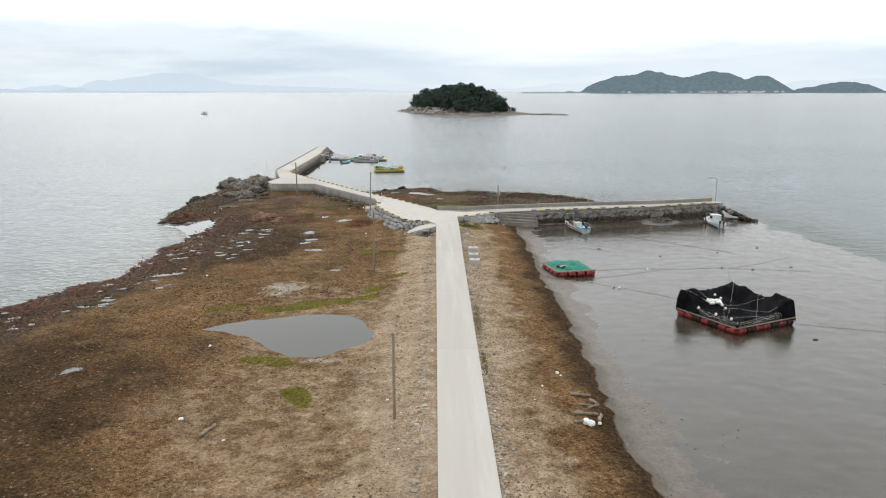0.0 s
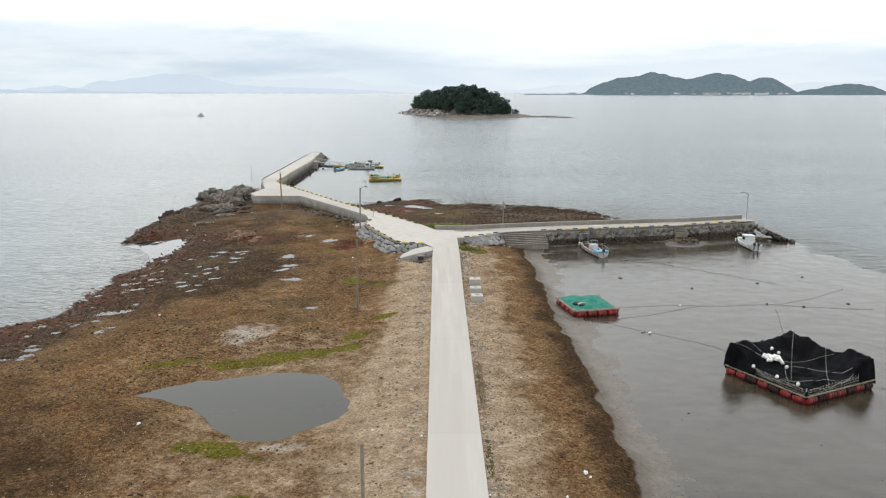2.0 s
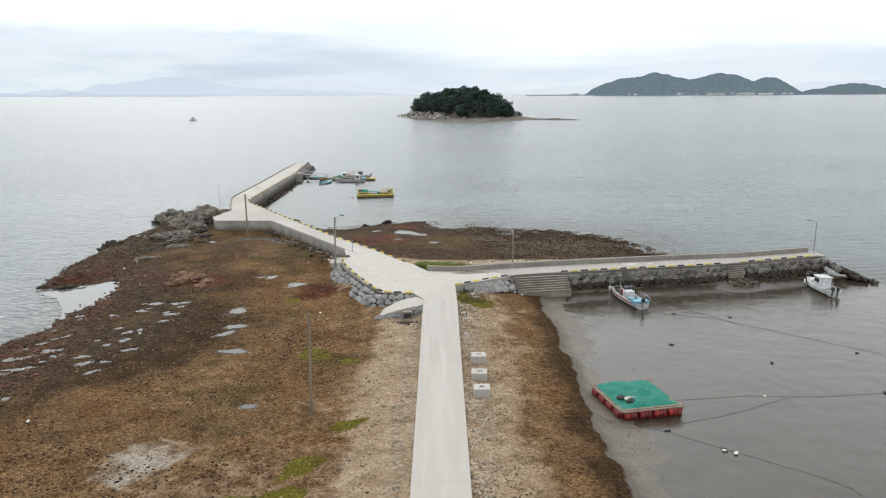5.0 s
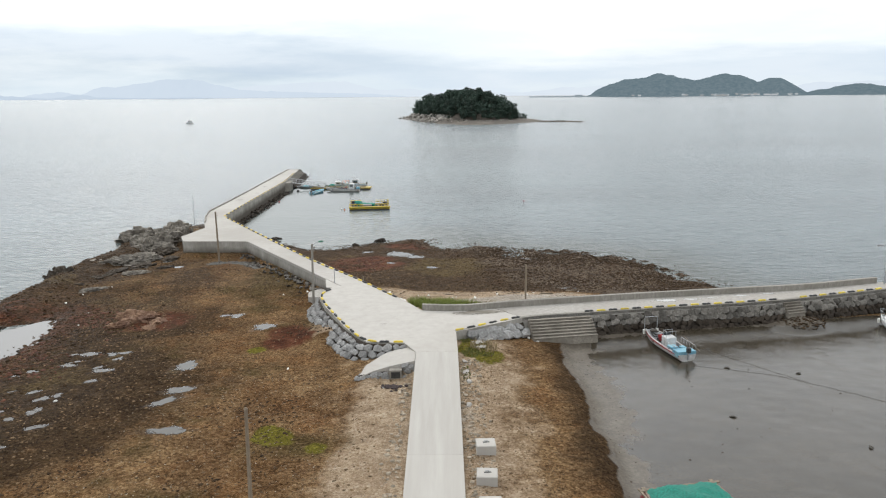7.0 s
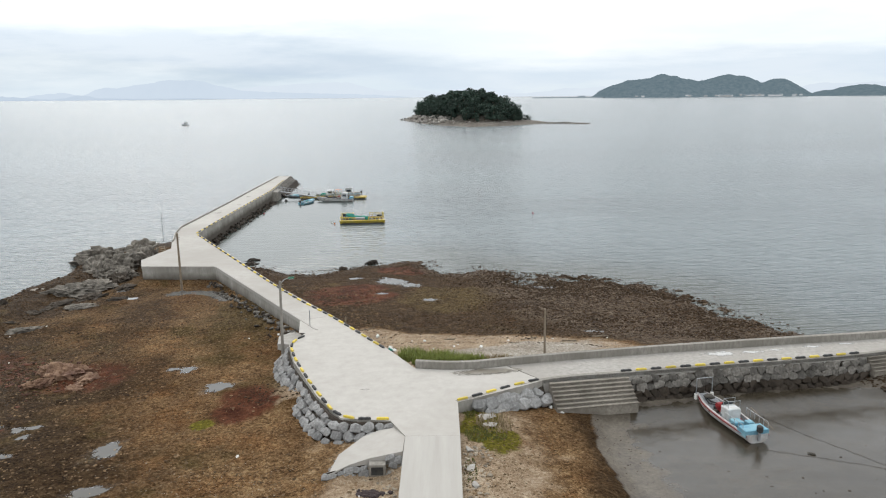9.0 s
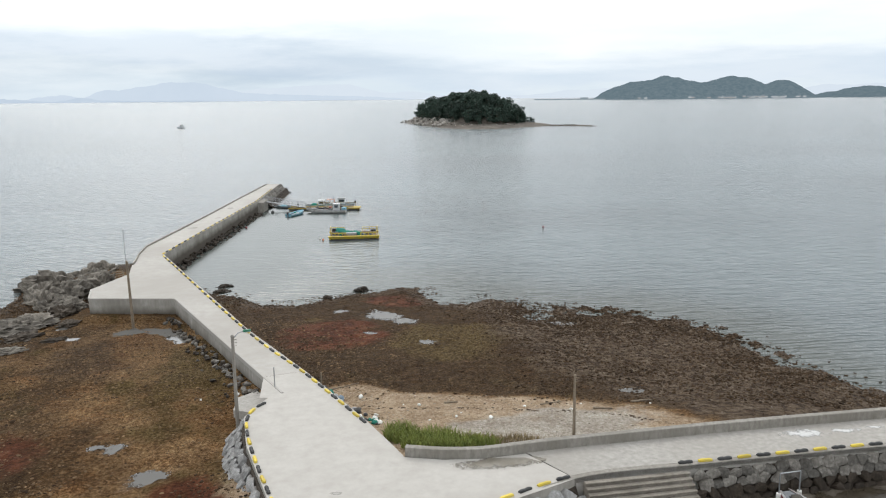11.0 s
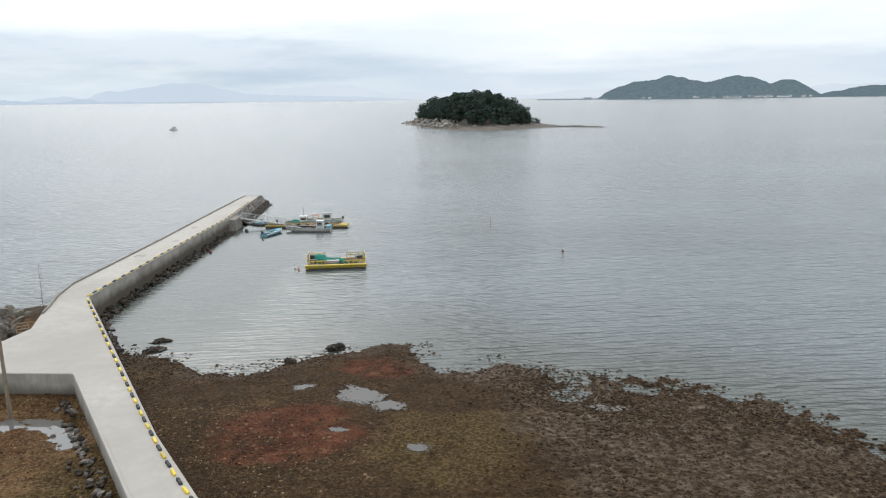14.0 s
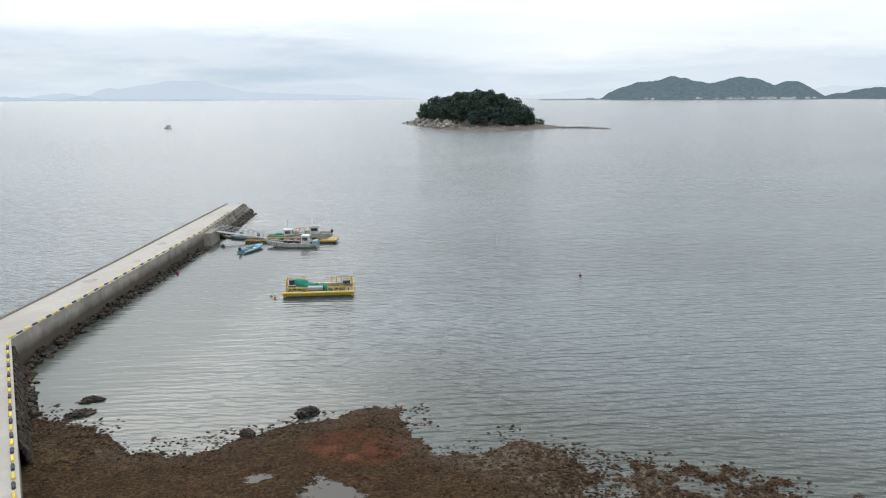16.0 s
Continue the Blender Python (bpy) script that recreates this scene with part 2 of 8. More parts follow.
M_CONC = surf("concrete", (0.352, 0.330, 0.298), (0.412, 0.390, 0.357), 0.9, 1.3, 0.12, 0.06, c3=(0.318, 0.296, 0.264), rnd=0.05)
M_ROAD = surf("road_concrete", (0.350, 0.330, 0.298), (0.418, 0.398, 0.365), 0.9, 1.6, 0.35, 0.08, c3=(0.338, 0.316, 0.284), rnd=0.05, stretch=(1.0, 0.06, 1))
M_CONC_W = surf("weathered_concrete", (0.17, 0.155, 0.13), (0.30, 0.28, 0.25), 0.9, 4.0, 0.35, 0.3, c3=(0.17, 0.155, 0.13), stretch=(1, 1, 0.4))
M_CONC_D = surf("old_deck_concrete", (0.25, 0.235, 0.21), (0.37, 0.35, 0.32), 0.9, 3.0, 0.15, 0.2, c3=(0.28, 0.26, 0.23))
def shaded_tidal_wall():
    """Cast wall, weathered grey with side shade painted in, brown and wet below the tide line."""
    m = surf("shaded_tidal_wall", (0.25, 0.235, 0.205), (0.37, 0.35, 0.315), 0.9, 3.0, 0.4, 0.25, c3=(0.20, 0.185, 0.16), stretch=(1, 1, 0.35))
    n, l = m.node_tree.nodes, m.node_tree.links
    p = n["Principled BSDF"]
    src = p.inputs["Base Color"].links[0].from_socket
    co, sp, nz = n.new("ShaderNodeTexCoord"), n.new("ShaderNodeSeparateXYZ"), n.new("ShaderNodeTexNoise")
    nz.inputs["Scale"].default_value, nz.inputs["Detail"].default_value = 0.7, 6
    l.new(co.outputs["Object"], sp.inputs[0])
    l.new(co.outputs["Object"], nz.inputs["Vector"])
    k, r, x = n.new("ShaderNodeMath"), n.new("ShaderNodeMapRange"), n.new("ShaderNodeMixRGB")
    k.operation, k.inputs[1].default_value = "MULTIPLY_ADD", -0.9
    l.new(nz.outputs["Fac"], k.inputs[0])
    l.new(sp.outputs["Z"], k.inputs[2])
    r.inputs["From Min"].default_value, r.inputs["From Max"].default_value = 0.6, 1.6
    r.inputs["To Min"].default_value, r.inputs["To Max"].default_value = 0.92, 0.0
    l.new(k.outputs[0], r.inputs["Value"])
    l.new(r.outputs[0], x.inputs[0])
    l.new(src, x.inputs[1])
    x.inputs[2].default_value = (0.055, 0.043, 0.030, 1)
    l.new(x.outputs[0], p.inputs["Base Color"])
    return m


M_WALL = shaded_tidal_wall()
M_STONE = surf("grey_stone", (0.135, 0.132, 0.125), (0.33, 0.325, 0.315), 0.85, 5.0, 0.9, 0.5, c3=(0.16, 0.15, 0.14), rnd=0.28, bump_dist=0.05)
M_STONE_W = surf("tidal_stone", (0.075, 0.068, 0.060), (0.215, 0.20, 0.176), 0.75, 5.0, 0.8, 0.5, c3=(0.05, 0.042, 0.034), rnd=0.42, bump_dist=0.05, spec=0.15)
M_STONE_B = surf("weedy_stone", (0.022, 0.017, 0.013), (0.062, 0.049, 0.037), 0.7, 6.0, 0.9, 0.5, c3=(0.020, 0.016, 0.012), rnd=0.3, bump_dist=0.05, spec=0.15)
M_ROCK = surf("shore_rock", (0.060, 0.052, 0.043), (0.275, 0.245, 0.203), 0.9, 1.8, 0.7, 1.0, c3=(0.040, 0.033, 0.026), rnd=0.2, bump_dist=0.25)
M_ROCK_D = surf("dark_shore_rock", (0.030, 0.024, 0.018), (0.105, 0.085, 0.066), 0.85, 2.0, 0.7, 1.0, c3=(0.022, 0.017, 0.013), rnd=0.2, bump_dist=0.2, spec=0.2)
M_ROCK_P = surf("pale_ledge_rock", (0.15, 0.130, 0.105), (0.31, 0.275, 0.235), 0.9, 1.2, 0.35, 0.8, c3=(0.10, 0.088, 0.068), rnd=0.1, bump_dist=0.15)
M_ROCK_R = surf("rust_rock", (0.10, 0.050, 0.030), (0.34, 0.215, 0.135), 0.88, 2.6, 0.7, 1.0, c3=(0.075, 0.032, 0.022), bump_dist=0.2)
M_YEL = surf("yellow_paint", (0.46, 0.335, 0.025), (0.60, 0.45, 0.05), 0.6, 8.0, 1.5, 0.1, c3=(0.40, 0.33, 0.12), rnd=0.2)
M_YEL_D = surf("dull_yellow", (0.33, 0.235, 0.03), (0.46, 0.34, 0.06), 0.7, 8.0, 1.5, 0.1, c3=(0.20, 0.15, 0.06))
M_BLK = surf("black_rubber", (0.018, 0.018, 0.018), (0.04, 0.04, 0.04), 0.7, 8.0, 1.5, 0.1, c3=(0.06, 0.058, 0.054), rnd=0.2)
M_WOOD = surf("grey_wood", (0.15, 0.115, 0.08), (0.28, 0.23, 0.17), 0.85, 9.0, 1.0, 0.4, c3=(0.11, 0.085, 0.06), stretch=(3, 3, 0.3), rnd=0.15)
M_POLE = surf("pole_concrete", (0.20, 0.185, 0.16), (0.30, 0.28, 0.25), 0.85, 6.0, 0.8, 0.2, c3=(0.15, 0.135, 0.115), stretch=(1, 1, 0.3))
M_STEP = surf("worn_step", (0.16, 0.138, 0.11), (0.29, 0.262, 0.222), 0.9, 4.0, 0.5, 0.3, c3=(0.11, 0.095, 0.075))
M_DIRTY = surf("dirty_gelcoat", (0.36, 0.36, 0.35), (0.56, 0.56, 0.55), 0.5, 4.0, 1.2, 0.1, c3=(0.30, 0.25, 0.22))
M_STEEL = surf("galvanised_steel", (0.30, 0.31, 0.32), (0.45, 0.46, 0.47), 0.45, 8.0, 1.0, 0.05, metal=0.7)
M_WHITE = surf("white_gelcoat", (0.50, 0.51, 0.51), (0.66, 0.67, 0.67), 0.45, 4.0, 1.2, 0.05, c3=(0.36, 0.36, 0.34))
M_FOAM = surf("white_foam", (0.66, 0.65, 0.61), (0.80, 0.79, 0.76), 0.85, 6.0, 2.0, 0.3, c3=(0.55, 0.53, 0.47), rnd=0.1)
M_BLUE = surf("faded_blue", (0.07, 0.21, 0.30), (0.15, 0.34, 0.43), 0.6, 5.0, 1.0, 0.1, c3=(0.25, 0.42, 0.46))
M_RED = surf("red_float", (0.17, 0.010, 0.012), (0.34, 0.025, 0.024), 0.5, 6.0, 1.8, 0.15, c3=(0.02, 0.008, 0.008), rnd=0.3)
M_GREY = surf("grey_paint", (0.20, 0.205, 0.21), (0.33, 0.335, 0.34), 0.6, 4.0, 0.8, 0.1, c3=(0.22, 0.22, 0.22))
M_NET_G = surf("green_net", (0.006, 0.085, 0.062), (0.02, 0.24, 0.175), 0.9, 9.0, 1.6, 1.0, c3=(0.03, 0.16, 0.125), bump_dist=0.06)
M_NET_B = surf("black_net", (0.0015, 0.0015, 0.002), (0.0055, 0.0055, 0.007), 0.85, 9.0, 0.7, 1.0, c3=(0.012, 0.0125, 0.015), bump_dist=0.10, spec=0.05)
M_ROPE = surf("pale_rope", (0.42, 0.40, 0.35), (0.60, 0.58, 0.52), 0.9, 20.0, 2.0, 0.2)
M_ROPE_D = surf("muddy_rope", (0.05, 0.045, 0.038), (0.10, 0.09, 0.075), 0.9, 12.0, 1.0, 0.3)
M_GLASS = surf("dark_window", (0.02, 0.03, 0.035), (0.04, 0.05, 0.055), 0.08, 2.0, 1.0, 0.0, spec=0.6)
M_ORANGE = surf("orange_plastic", (0.55, 0.12, 0.02), (0.65, 0.2, 0.04), 0.5, 5.0, 1.0, 0.1)


def island_random(m, amount):
    """Vary a material stone by stone inside one mesh."""
    n, l = m.node_tree.nodes, m.node_tree.links
    p = n["Principled BSDF"]
    src = p.inputs["Base Color"].links[0].from_socket
    g, hs, k = n.new("ShaderNodeNewGeometry"), n.new("ShaderNodeHueSaturation"), n.new("ShaderNodeMapRange")
    k.inputs["To Min"].default_value, k.inputs["To Max"].default_value = 1 - amount, 1 + amount
    l.new(g.outputs["Random Per Island"], k.inputs["Value"])
    l.new(k.outputs[0], hs.inputs["Value"])
    l.new(src, hs.inputs["Color"])
    l.new(hs.outputs[0], p.inputs["Base Color"])
    return m


M_SHINGLE = island_random(surf("shingle", (0.095, 0.060, 0.031), (0.20, 0.135, 0.075), 0.9, 4.0, 0.5, 0.2, spec=0.15), 0.5)
M_PALE = island_random(surf("pale_gravel", (0.20, 0.16, 0.115), (0.32, 0.275, 0.21), 0.9, 4.0, 0.5, 0.2), 0.4)
M_WEEDROCK = island_random(surf("weed_covered_stone", (0.030, 0.019, 0.011), (0.085, 0.053, 0.029), 0.85, 5.0, 0.6, 0.4, spec=0.15), 0.5)
M_REDWEED = island_random(surf("red_weed", (0.05, 0.02, 0.013), (0.12, 0.052, 0.032), 0.85, 5.0, 0.6, 0.4, spec=0.15), 0.45)
# Pine greens lifted towards blue: distance haze put into the leaf colour.
M_LEAF = island_random(surf("hazed_pine_leaf", (0.020, 0.040, 0.031), (0.050, 0.078, 0.054), 0.8, 1.0, 0.3, 0.0, rnd=0.3), 0.4)
M_GRASS = island_random(surf("shore_grass", (0.11, 0.145, 0.03), (0.25, 0.27, 0.065), 0.8, 2.0, 0.3, 0.0), 0.35)
M_BARK = surf("bark", (0.07, 0.05, 0.035), (0.13, 0.10, 0.075), 0.9, 5.0, 1.0, 0.4)

# ---- plan: outlines in metres, tide level at z = 0 ----
LAND = [(-80, -80), (-58, 25), (-46.5, 74), (-43, 82), (-40.3, 90), (-39.8, 106), (-38.9, 117), (-39.0, 130.5), (-43.5, 128.5), (-47.8, 126.5),
        (-49.0, 140), (-51.0, 158), (-47.5, 164), (-52.5, 176), (-49, 186), (-43, 190), (-34.5, 181), (-30.0, 171.4), (-26.4, 170.6), (-23.5, 169.8), (-20.2, 165.8), (-17.4, 165.8), (-15.2, 166.2), (-12.5, 168.6), (-10.4, 169.8), (-7.2, 171.4), (-4.9, 173.3),
        (-2.4, 173.6), (-2.0, 171.2), (-1.2, 168.6), (0.5, 166.2), (3.5, 166.0), (6.0, 168.0), (7.8, 167.2), (9.6, 163.6), (11.5, 159.4), (13.6, 163.4), (18.6, 163.3), (23.2, 160.0), (27.4, 157.0), (29.9, 150.4), (31.3, 145.4), (33.0, 140.7), (38.0, 136.5), (50.0, 134), (53.0, 127.5), (54.0, 118), (57.0, 97),
        (67.0, 70), (95.0, 30), (150.0, -80)]
KERB_R = [(2.2, 117.2), (8.4, 120.7), (14.9, 122.0), (23.1, 123.6), (34.2, 125.8), (48.1, 130.2)]           # south edge of the east pier
PARA_R = [(-1.0, 123.3), (1.2, 123.0), (3.6, 123.1), (6.0, 123.7), (10.8, 124.7), (15.0, 125.6), (20.0, 126.6), (30.0, 128.4), (38.5, 129.9), (47.6, 132.6)]
REVET = [(-2.2, 114.4), (-5.5, 114.8), (-7.7, 118.3), (-10.6, 124.7), (-11.8, 128.7), (-11.4, 130.8), (-10.1, 132.5)]
CAUSE_R = [(-0.8, 123.6), (-3.9, 128.4), (-9.4, 137.2), (-16.6, 147.9), (-36.6, 181.4)]
CAUSE_L = [(-10.1, 132.5), (-27.0, 158.5)]
PLAT = [(-27.0, 158.5), (-36.1, 158.8), (-37.7, 162.8), (-36.6, 170.2), (-38.2, 174.9), (-40.1, 181.2), (-41.3, 187)]
PIER_IN = [(-36.6, 181.4), (-37.3, 205), (-38.0, 236), (-40.9, 269)]
PIER_OUT = [(-41.3, 187), (-42.0, 215), (-44.0, 269)]
POND = [(-22.8, 65.9), (-20.7, 67.6), (-18.3, 68.9), (-14.8, 70.2), (-11.5, 70.7), (-9.2, 70.1), (-7.5, 68.2), (-6.5, 65.2), (-6.7, 62.6), (-8.0, 60.6), (-9.5, 59.0), (-11.5, 58.3),
        (-13.3, 58.6), (-14.6, 59.9), (-16.0, 62.0), (-17.6, 63.8), (-19.9, 65.0)]
# puddles: x, y, half length, half width, turn
PUDDLES = [(-16.5, 124.4, 1.7, 0.8, 40), (-20.3, 128.4, 1.1, 0.5, 60), (-21.6, 128.6, 0.7, 0.4, 20), (-20.6, 113.4, 0.8, 1.5, -20), (-19.4, 108.3, 1.5, 0.6, 30), (-19.8, 106.0, 1.5, 0.5, 40), (-17.6, 100.9, 1.6, 0.6, 5),
           (-30.0, 153.8, 1.3, 1.2, 0), (-26.9, 154.0, 2.0, 1.0, -14), (-24.5, 151.9, 2.0, 1.1, -52), (-34.7, 151.6, 0.8, 0.5, 0), (-37.2, 155.2, 0.7, 0.5, 20), (-39.6, 157.0, 1.0, 0.6, 10),
           (-5.6, 159.3, 2.6, 1.5, -25), (-3.2, 157.4, 1.4, 1.0, -30), (-10.4, 161.6, 0.9, 0.6, 30), (-6.3, 153.0, 0.7, 0.4, 0), (-0.7, 150.3, 0.9, 0.6, 10), (10.6, 160.6, 1.6, 1.2, 20), (13.2, 158.0, 1.5, 0.8, -15),
           (16.5, 161.5, 2.0, 1.0, -15), (15.2, 136.9, 1.0, 0.6, 0), (-27.4, 112.8, 1.0, 0.5, 20), (-30.6, 117.4, 1.1, 0.5, 10), (-31.1, 114.5, 0.8, 0.4, 0), (-37.0, 100.4, 1.1, 0.6, 20), (-30.7, 100.2, 0.9, 0.4, 20),
           (-34.8, 97.7, 1.4, 0.5, 25), (-34.4, 102.3, 1.3, 0.5, 30), (-33.2, 87.8, 2.0, 0.7, 35), (-29.4, 55.0, 1.1, 0.5, 40), (-13.2, 88.5, 0.9, 0.4, 10)]
rp = random.Random(5)
for k in range(64):      # pools left among the weed along the west shore
    yy = rp.uniform(66, 118)
    xs = -46.5 + (yy - 74) * 0.26 if yy < 98 else -40.0
    PUDDLES.append((xs + rp.uniform(2.2, 13), yy, rp.uniform(0.3, 1.0), rp.uniform(0.2, 0.5), rp.uniform(0, 60)))


# upper edge of the weed on the north beach
SAND = [(-30, 141), (-8.3, 139.8), (-2.8, 138.3), (4.6, 137.2), (10.8, 134.9), (15.6, 131.9), (21, 127.5), (40, 126)]


def deck_z(x, y):
    """Height of the concrete: the road climbs to the junction, the causeway to the platform, the pier falls to its head."""
    if y < 112:
        return 1.62 + 0.72 * float(sstep(86, 112, y))
    if x > -1 or y < 134:
        return 2.34 + 0.42 * float(sstep(112, 127, y + 0.6 * max(x - 6, 0)))
    if y < 182:
        return 2.76
    return 2.76 - 0.55 * (y - 182) / 82


PUDDLE_Z = []


def puddle_field(x, y):
    """How deep in a puddle each place lies (0 outside), and the level of the ground round that puddle."""
    dep, lev = np.zeros(np.shape(x)), np.zeros(np.shape(x))
    for k, (px, py, a, b, turn) in enumerate(PUDDLES):
        near = (np.abs(x - px) < 4.5) & (np.abs(y - py) < 4.5)
        if not near.any():
            continue
        c, s = math.cos(radians(turn)), math.sin(radians(turn))
        u, v = (x - px) * c + (y - py) * s, -(x - px) * s + (y - py) * c
        r = np.hypot(u / a, v / b) * 1.1 + (vnoise(x, y, 1.7, 3) - 0.5) * 0.9 + (vnoise(x, y, 3.1, 5) - 0.5) * 0.7
        d = np.where(near, sstep(1.7, 0.9, r), 0)
        if PUDDLE_Z:
            lev = np.where(d > dep, PUDDLE_Z[k], lev)
        dep = np.maximum(dep, d)
    return dep, lev


def weed_mound(x, y):
    """Weedy mud heap against the wall, east of the landing steps."""
    return sstep(1.25, 0.2, np.hypot((x - 36.5) / 3.2, (y - 124.9 - 0.2 * (x - 36.5)) / 1.7) + (fbm(x, y, 0.6, 3, 81) - 0.5) * 0.5)


def ground_parts(x, y):
    x, y = np.asarray(x, float), np.asarray(y, float)
    wob = (fbm(x, y, 0.22, 4, 1) - 0.5) * (5.0 - 3.2 * sstep(138, 152, y))
    close = sdist(x, y, LAND)
    dl = close + wob * sstep(260, 60, np.abs(y - 100))
    dl = dl + (fbm(x, y, 0.8, 3, 13) - 0.5) * 7.0 * sstep(8, 18, x) * sstep(138, 152, y) * sstep(9, 3, np.abs(close))
    z = np.where(dl > 0, 0.85 * (1 - np.exp(-np.maximum(dl, 0) / 7.5)), np.maximum(0.13 * dl, -3.0))
    z = z + (fbm(x, y, 0.09, 3, 4) - 0.5) * 0.25 * sstep(2, 12, dl)
    # mud of the harbour, east of the road bank and south of the pier
    south = sstep(0.4, -0.4, y - (121.0 + 0.2 * (x - 11)))
    edge = 12.5 + (fbm(x, y, 0.35, 3, 9) - 0.5) * 1.6
    mud = sstep(-2.4, 0.5, x - edge) * south
    zm = 0.13 * np.clip(dl / 9.0, -8, 1) + (fbm(x, y, 0.5, 3, 2) - 0.5) * 0.05
    toe = ldist(x, y, KERB_R)
    zm = zm + 0.55 * sstep(4.2, 0.6, toe) * sstep(54, 44, x) + 0.55 * weed_mound(x, y)
    z = z * (1 - mud) + zm * mud
    # bank that carries the road
    lft = sstep(-8.5, -1.4, x + (fbm(x, y, 0.3, 2, 6) - 0.5) * 1.5)
    rgt = 1 - sstep(2.8, 12.4, x + (fbm(x, y, 0.3, 2, 7) - 0.5) * 1.2)
    ya = sstep(124, 116, y)
    climb = 0.25 * sstep(92, 114, y)
    bank = lft * rgt * ya
    z = np.where(bank > 0, z + np.maximum(1.45 + climb - z, 0) * bank, z)
    z = z - 0.6 * sstep(2.4, 0.7, np.hypot(x + 2.7, (y - 108.7) * 1.1)) * (y < 110.6)
    # sand and gravel heaped north of the east pier and along the causeway
    north = sstep(-1.0, 1.0, y - (122.6 + 0.24 * (x - 2))) * sstep(-14, -6, x) * sstep(34, 20, x)
    dn = y - (123.0 + 0.24 * (x - 2))
    berm = north * sstep(16, 1.0, dn)
    z = np.where(berm > 0, z + np.maximum(2.45 - z, 0) * berm, z)
    # stones against the causeway wall
    cw = ldist(x, y, [(-10.4, 133.2), (-26.7, 158.1), (-36.0, 158.4)])
    z = z + 0.55 * sstep(2.0, 0.2, cw) * sstep(0, 4, dl)
    # rocky rise by the platform and along the north-west shore
    rk = ldist(x, y, [(-46, 130), (-47, 147), (-45.5, 160), (-46, 171), (-41, 178)])
    z = z + (0.9 * sstep(5, 1, rk)) * (0.4 + fbm(x, y, 0.3, 3, 12)) * sstep(-2.5, 2.0, close)
    # pond and puddles
    pd = sdist(x, y, POND) + (fbm(x, y, 0.5, 3, 8) - 0.5) * 0.9
    z = np.where(pd > -2.5, np.minimum(z, 0.59 - 0.13 * pd), z)
    pu, lev = puddle_field(x, y)
    # relief of stones and ruts
    rough = (fbm(x, y, 1.6, 3, 11) - 0.5) * 0.16 * (1 - 0.75 * mud)
    z = z + rough * sstep(-6, 1, dl) * (1 - 0.85 * pu) * (1 - 0.85 * sstep(-1.6, -0.4, pd))
    if PUDDLE_Z:
        z = z * (1 - pu) + (lev - 0.08) * pu
    return z, dl, mud, lft, rgt, ya, berm, dn, pd, pu, close


def ground_z(x, y):
    return float(ground_parts(np.array([x]), np.array([y]))[0][0])


PUDDLE_Z = [min(ground_z(px + u, py + v) for u, v in ((0, 0), (0.5, 0), (-0.5, 0), (0, 0.5), (0, -0.5))) for px, py, a, b, turn in PUDDLES]


def spread(lo, hi, step, far_lo, far_hi, grow=1.28):
    """Grid lines: even inside lo..hi, ever wider outside."""
    mid = list(np.arange(lo, hi + 1e-6, step))
    left, right, d = [], [], step
    v = mid[0]
    while v > far_lo:
        d *= grow
        v -= d
        left.append(max(v, far_lo))
    v, d = mid[-1], step
    while v < far_hi:
        d *= grow
        v += d
        right.append(min(v, far_hi))
    return np.array(left[::-1] + mid + right)


def sheet(xs, ys):
    gx, gy = np.meshgrid(xs, ys)
    nx, ny = len(xs), len(ys)
    i = (np.arange(ny - 1)[:, None] * nx + np.arange(nx - 1)[None, :]).ravel()
    return gx.ravel(), gy.ravel(), np.stack([i, i + 1, i + 1 + nx, i + nx], 1)


def set_color(me, name, cols):
    at = me.color_attributes.new(name, "FLOAT_COLOR", "POINT")
    at.data.foreach_set("color", np.clip(cols, 0, 1).astype(np.float32).ravel())


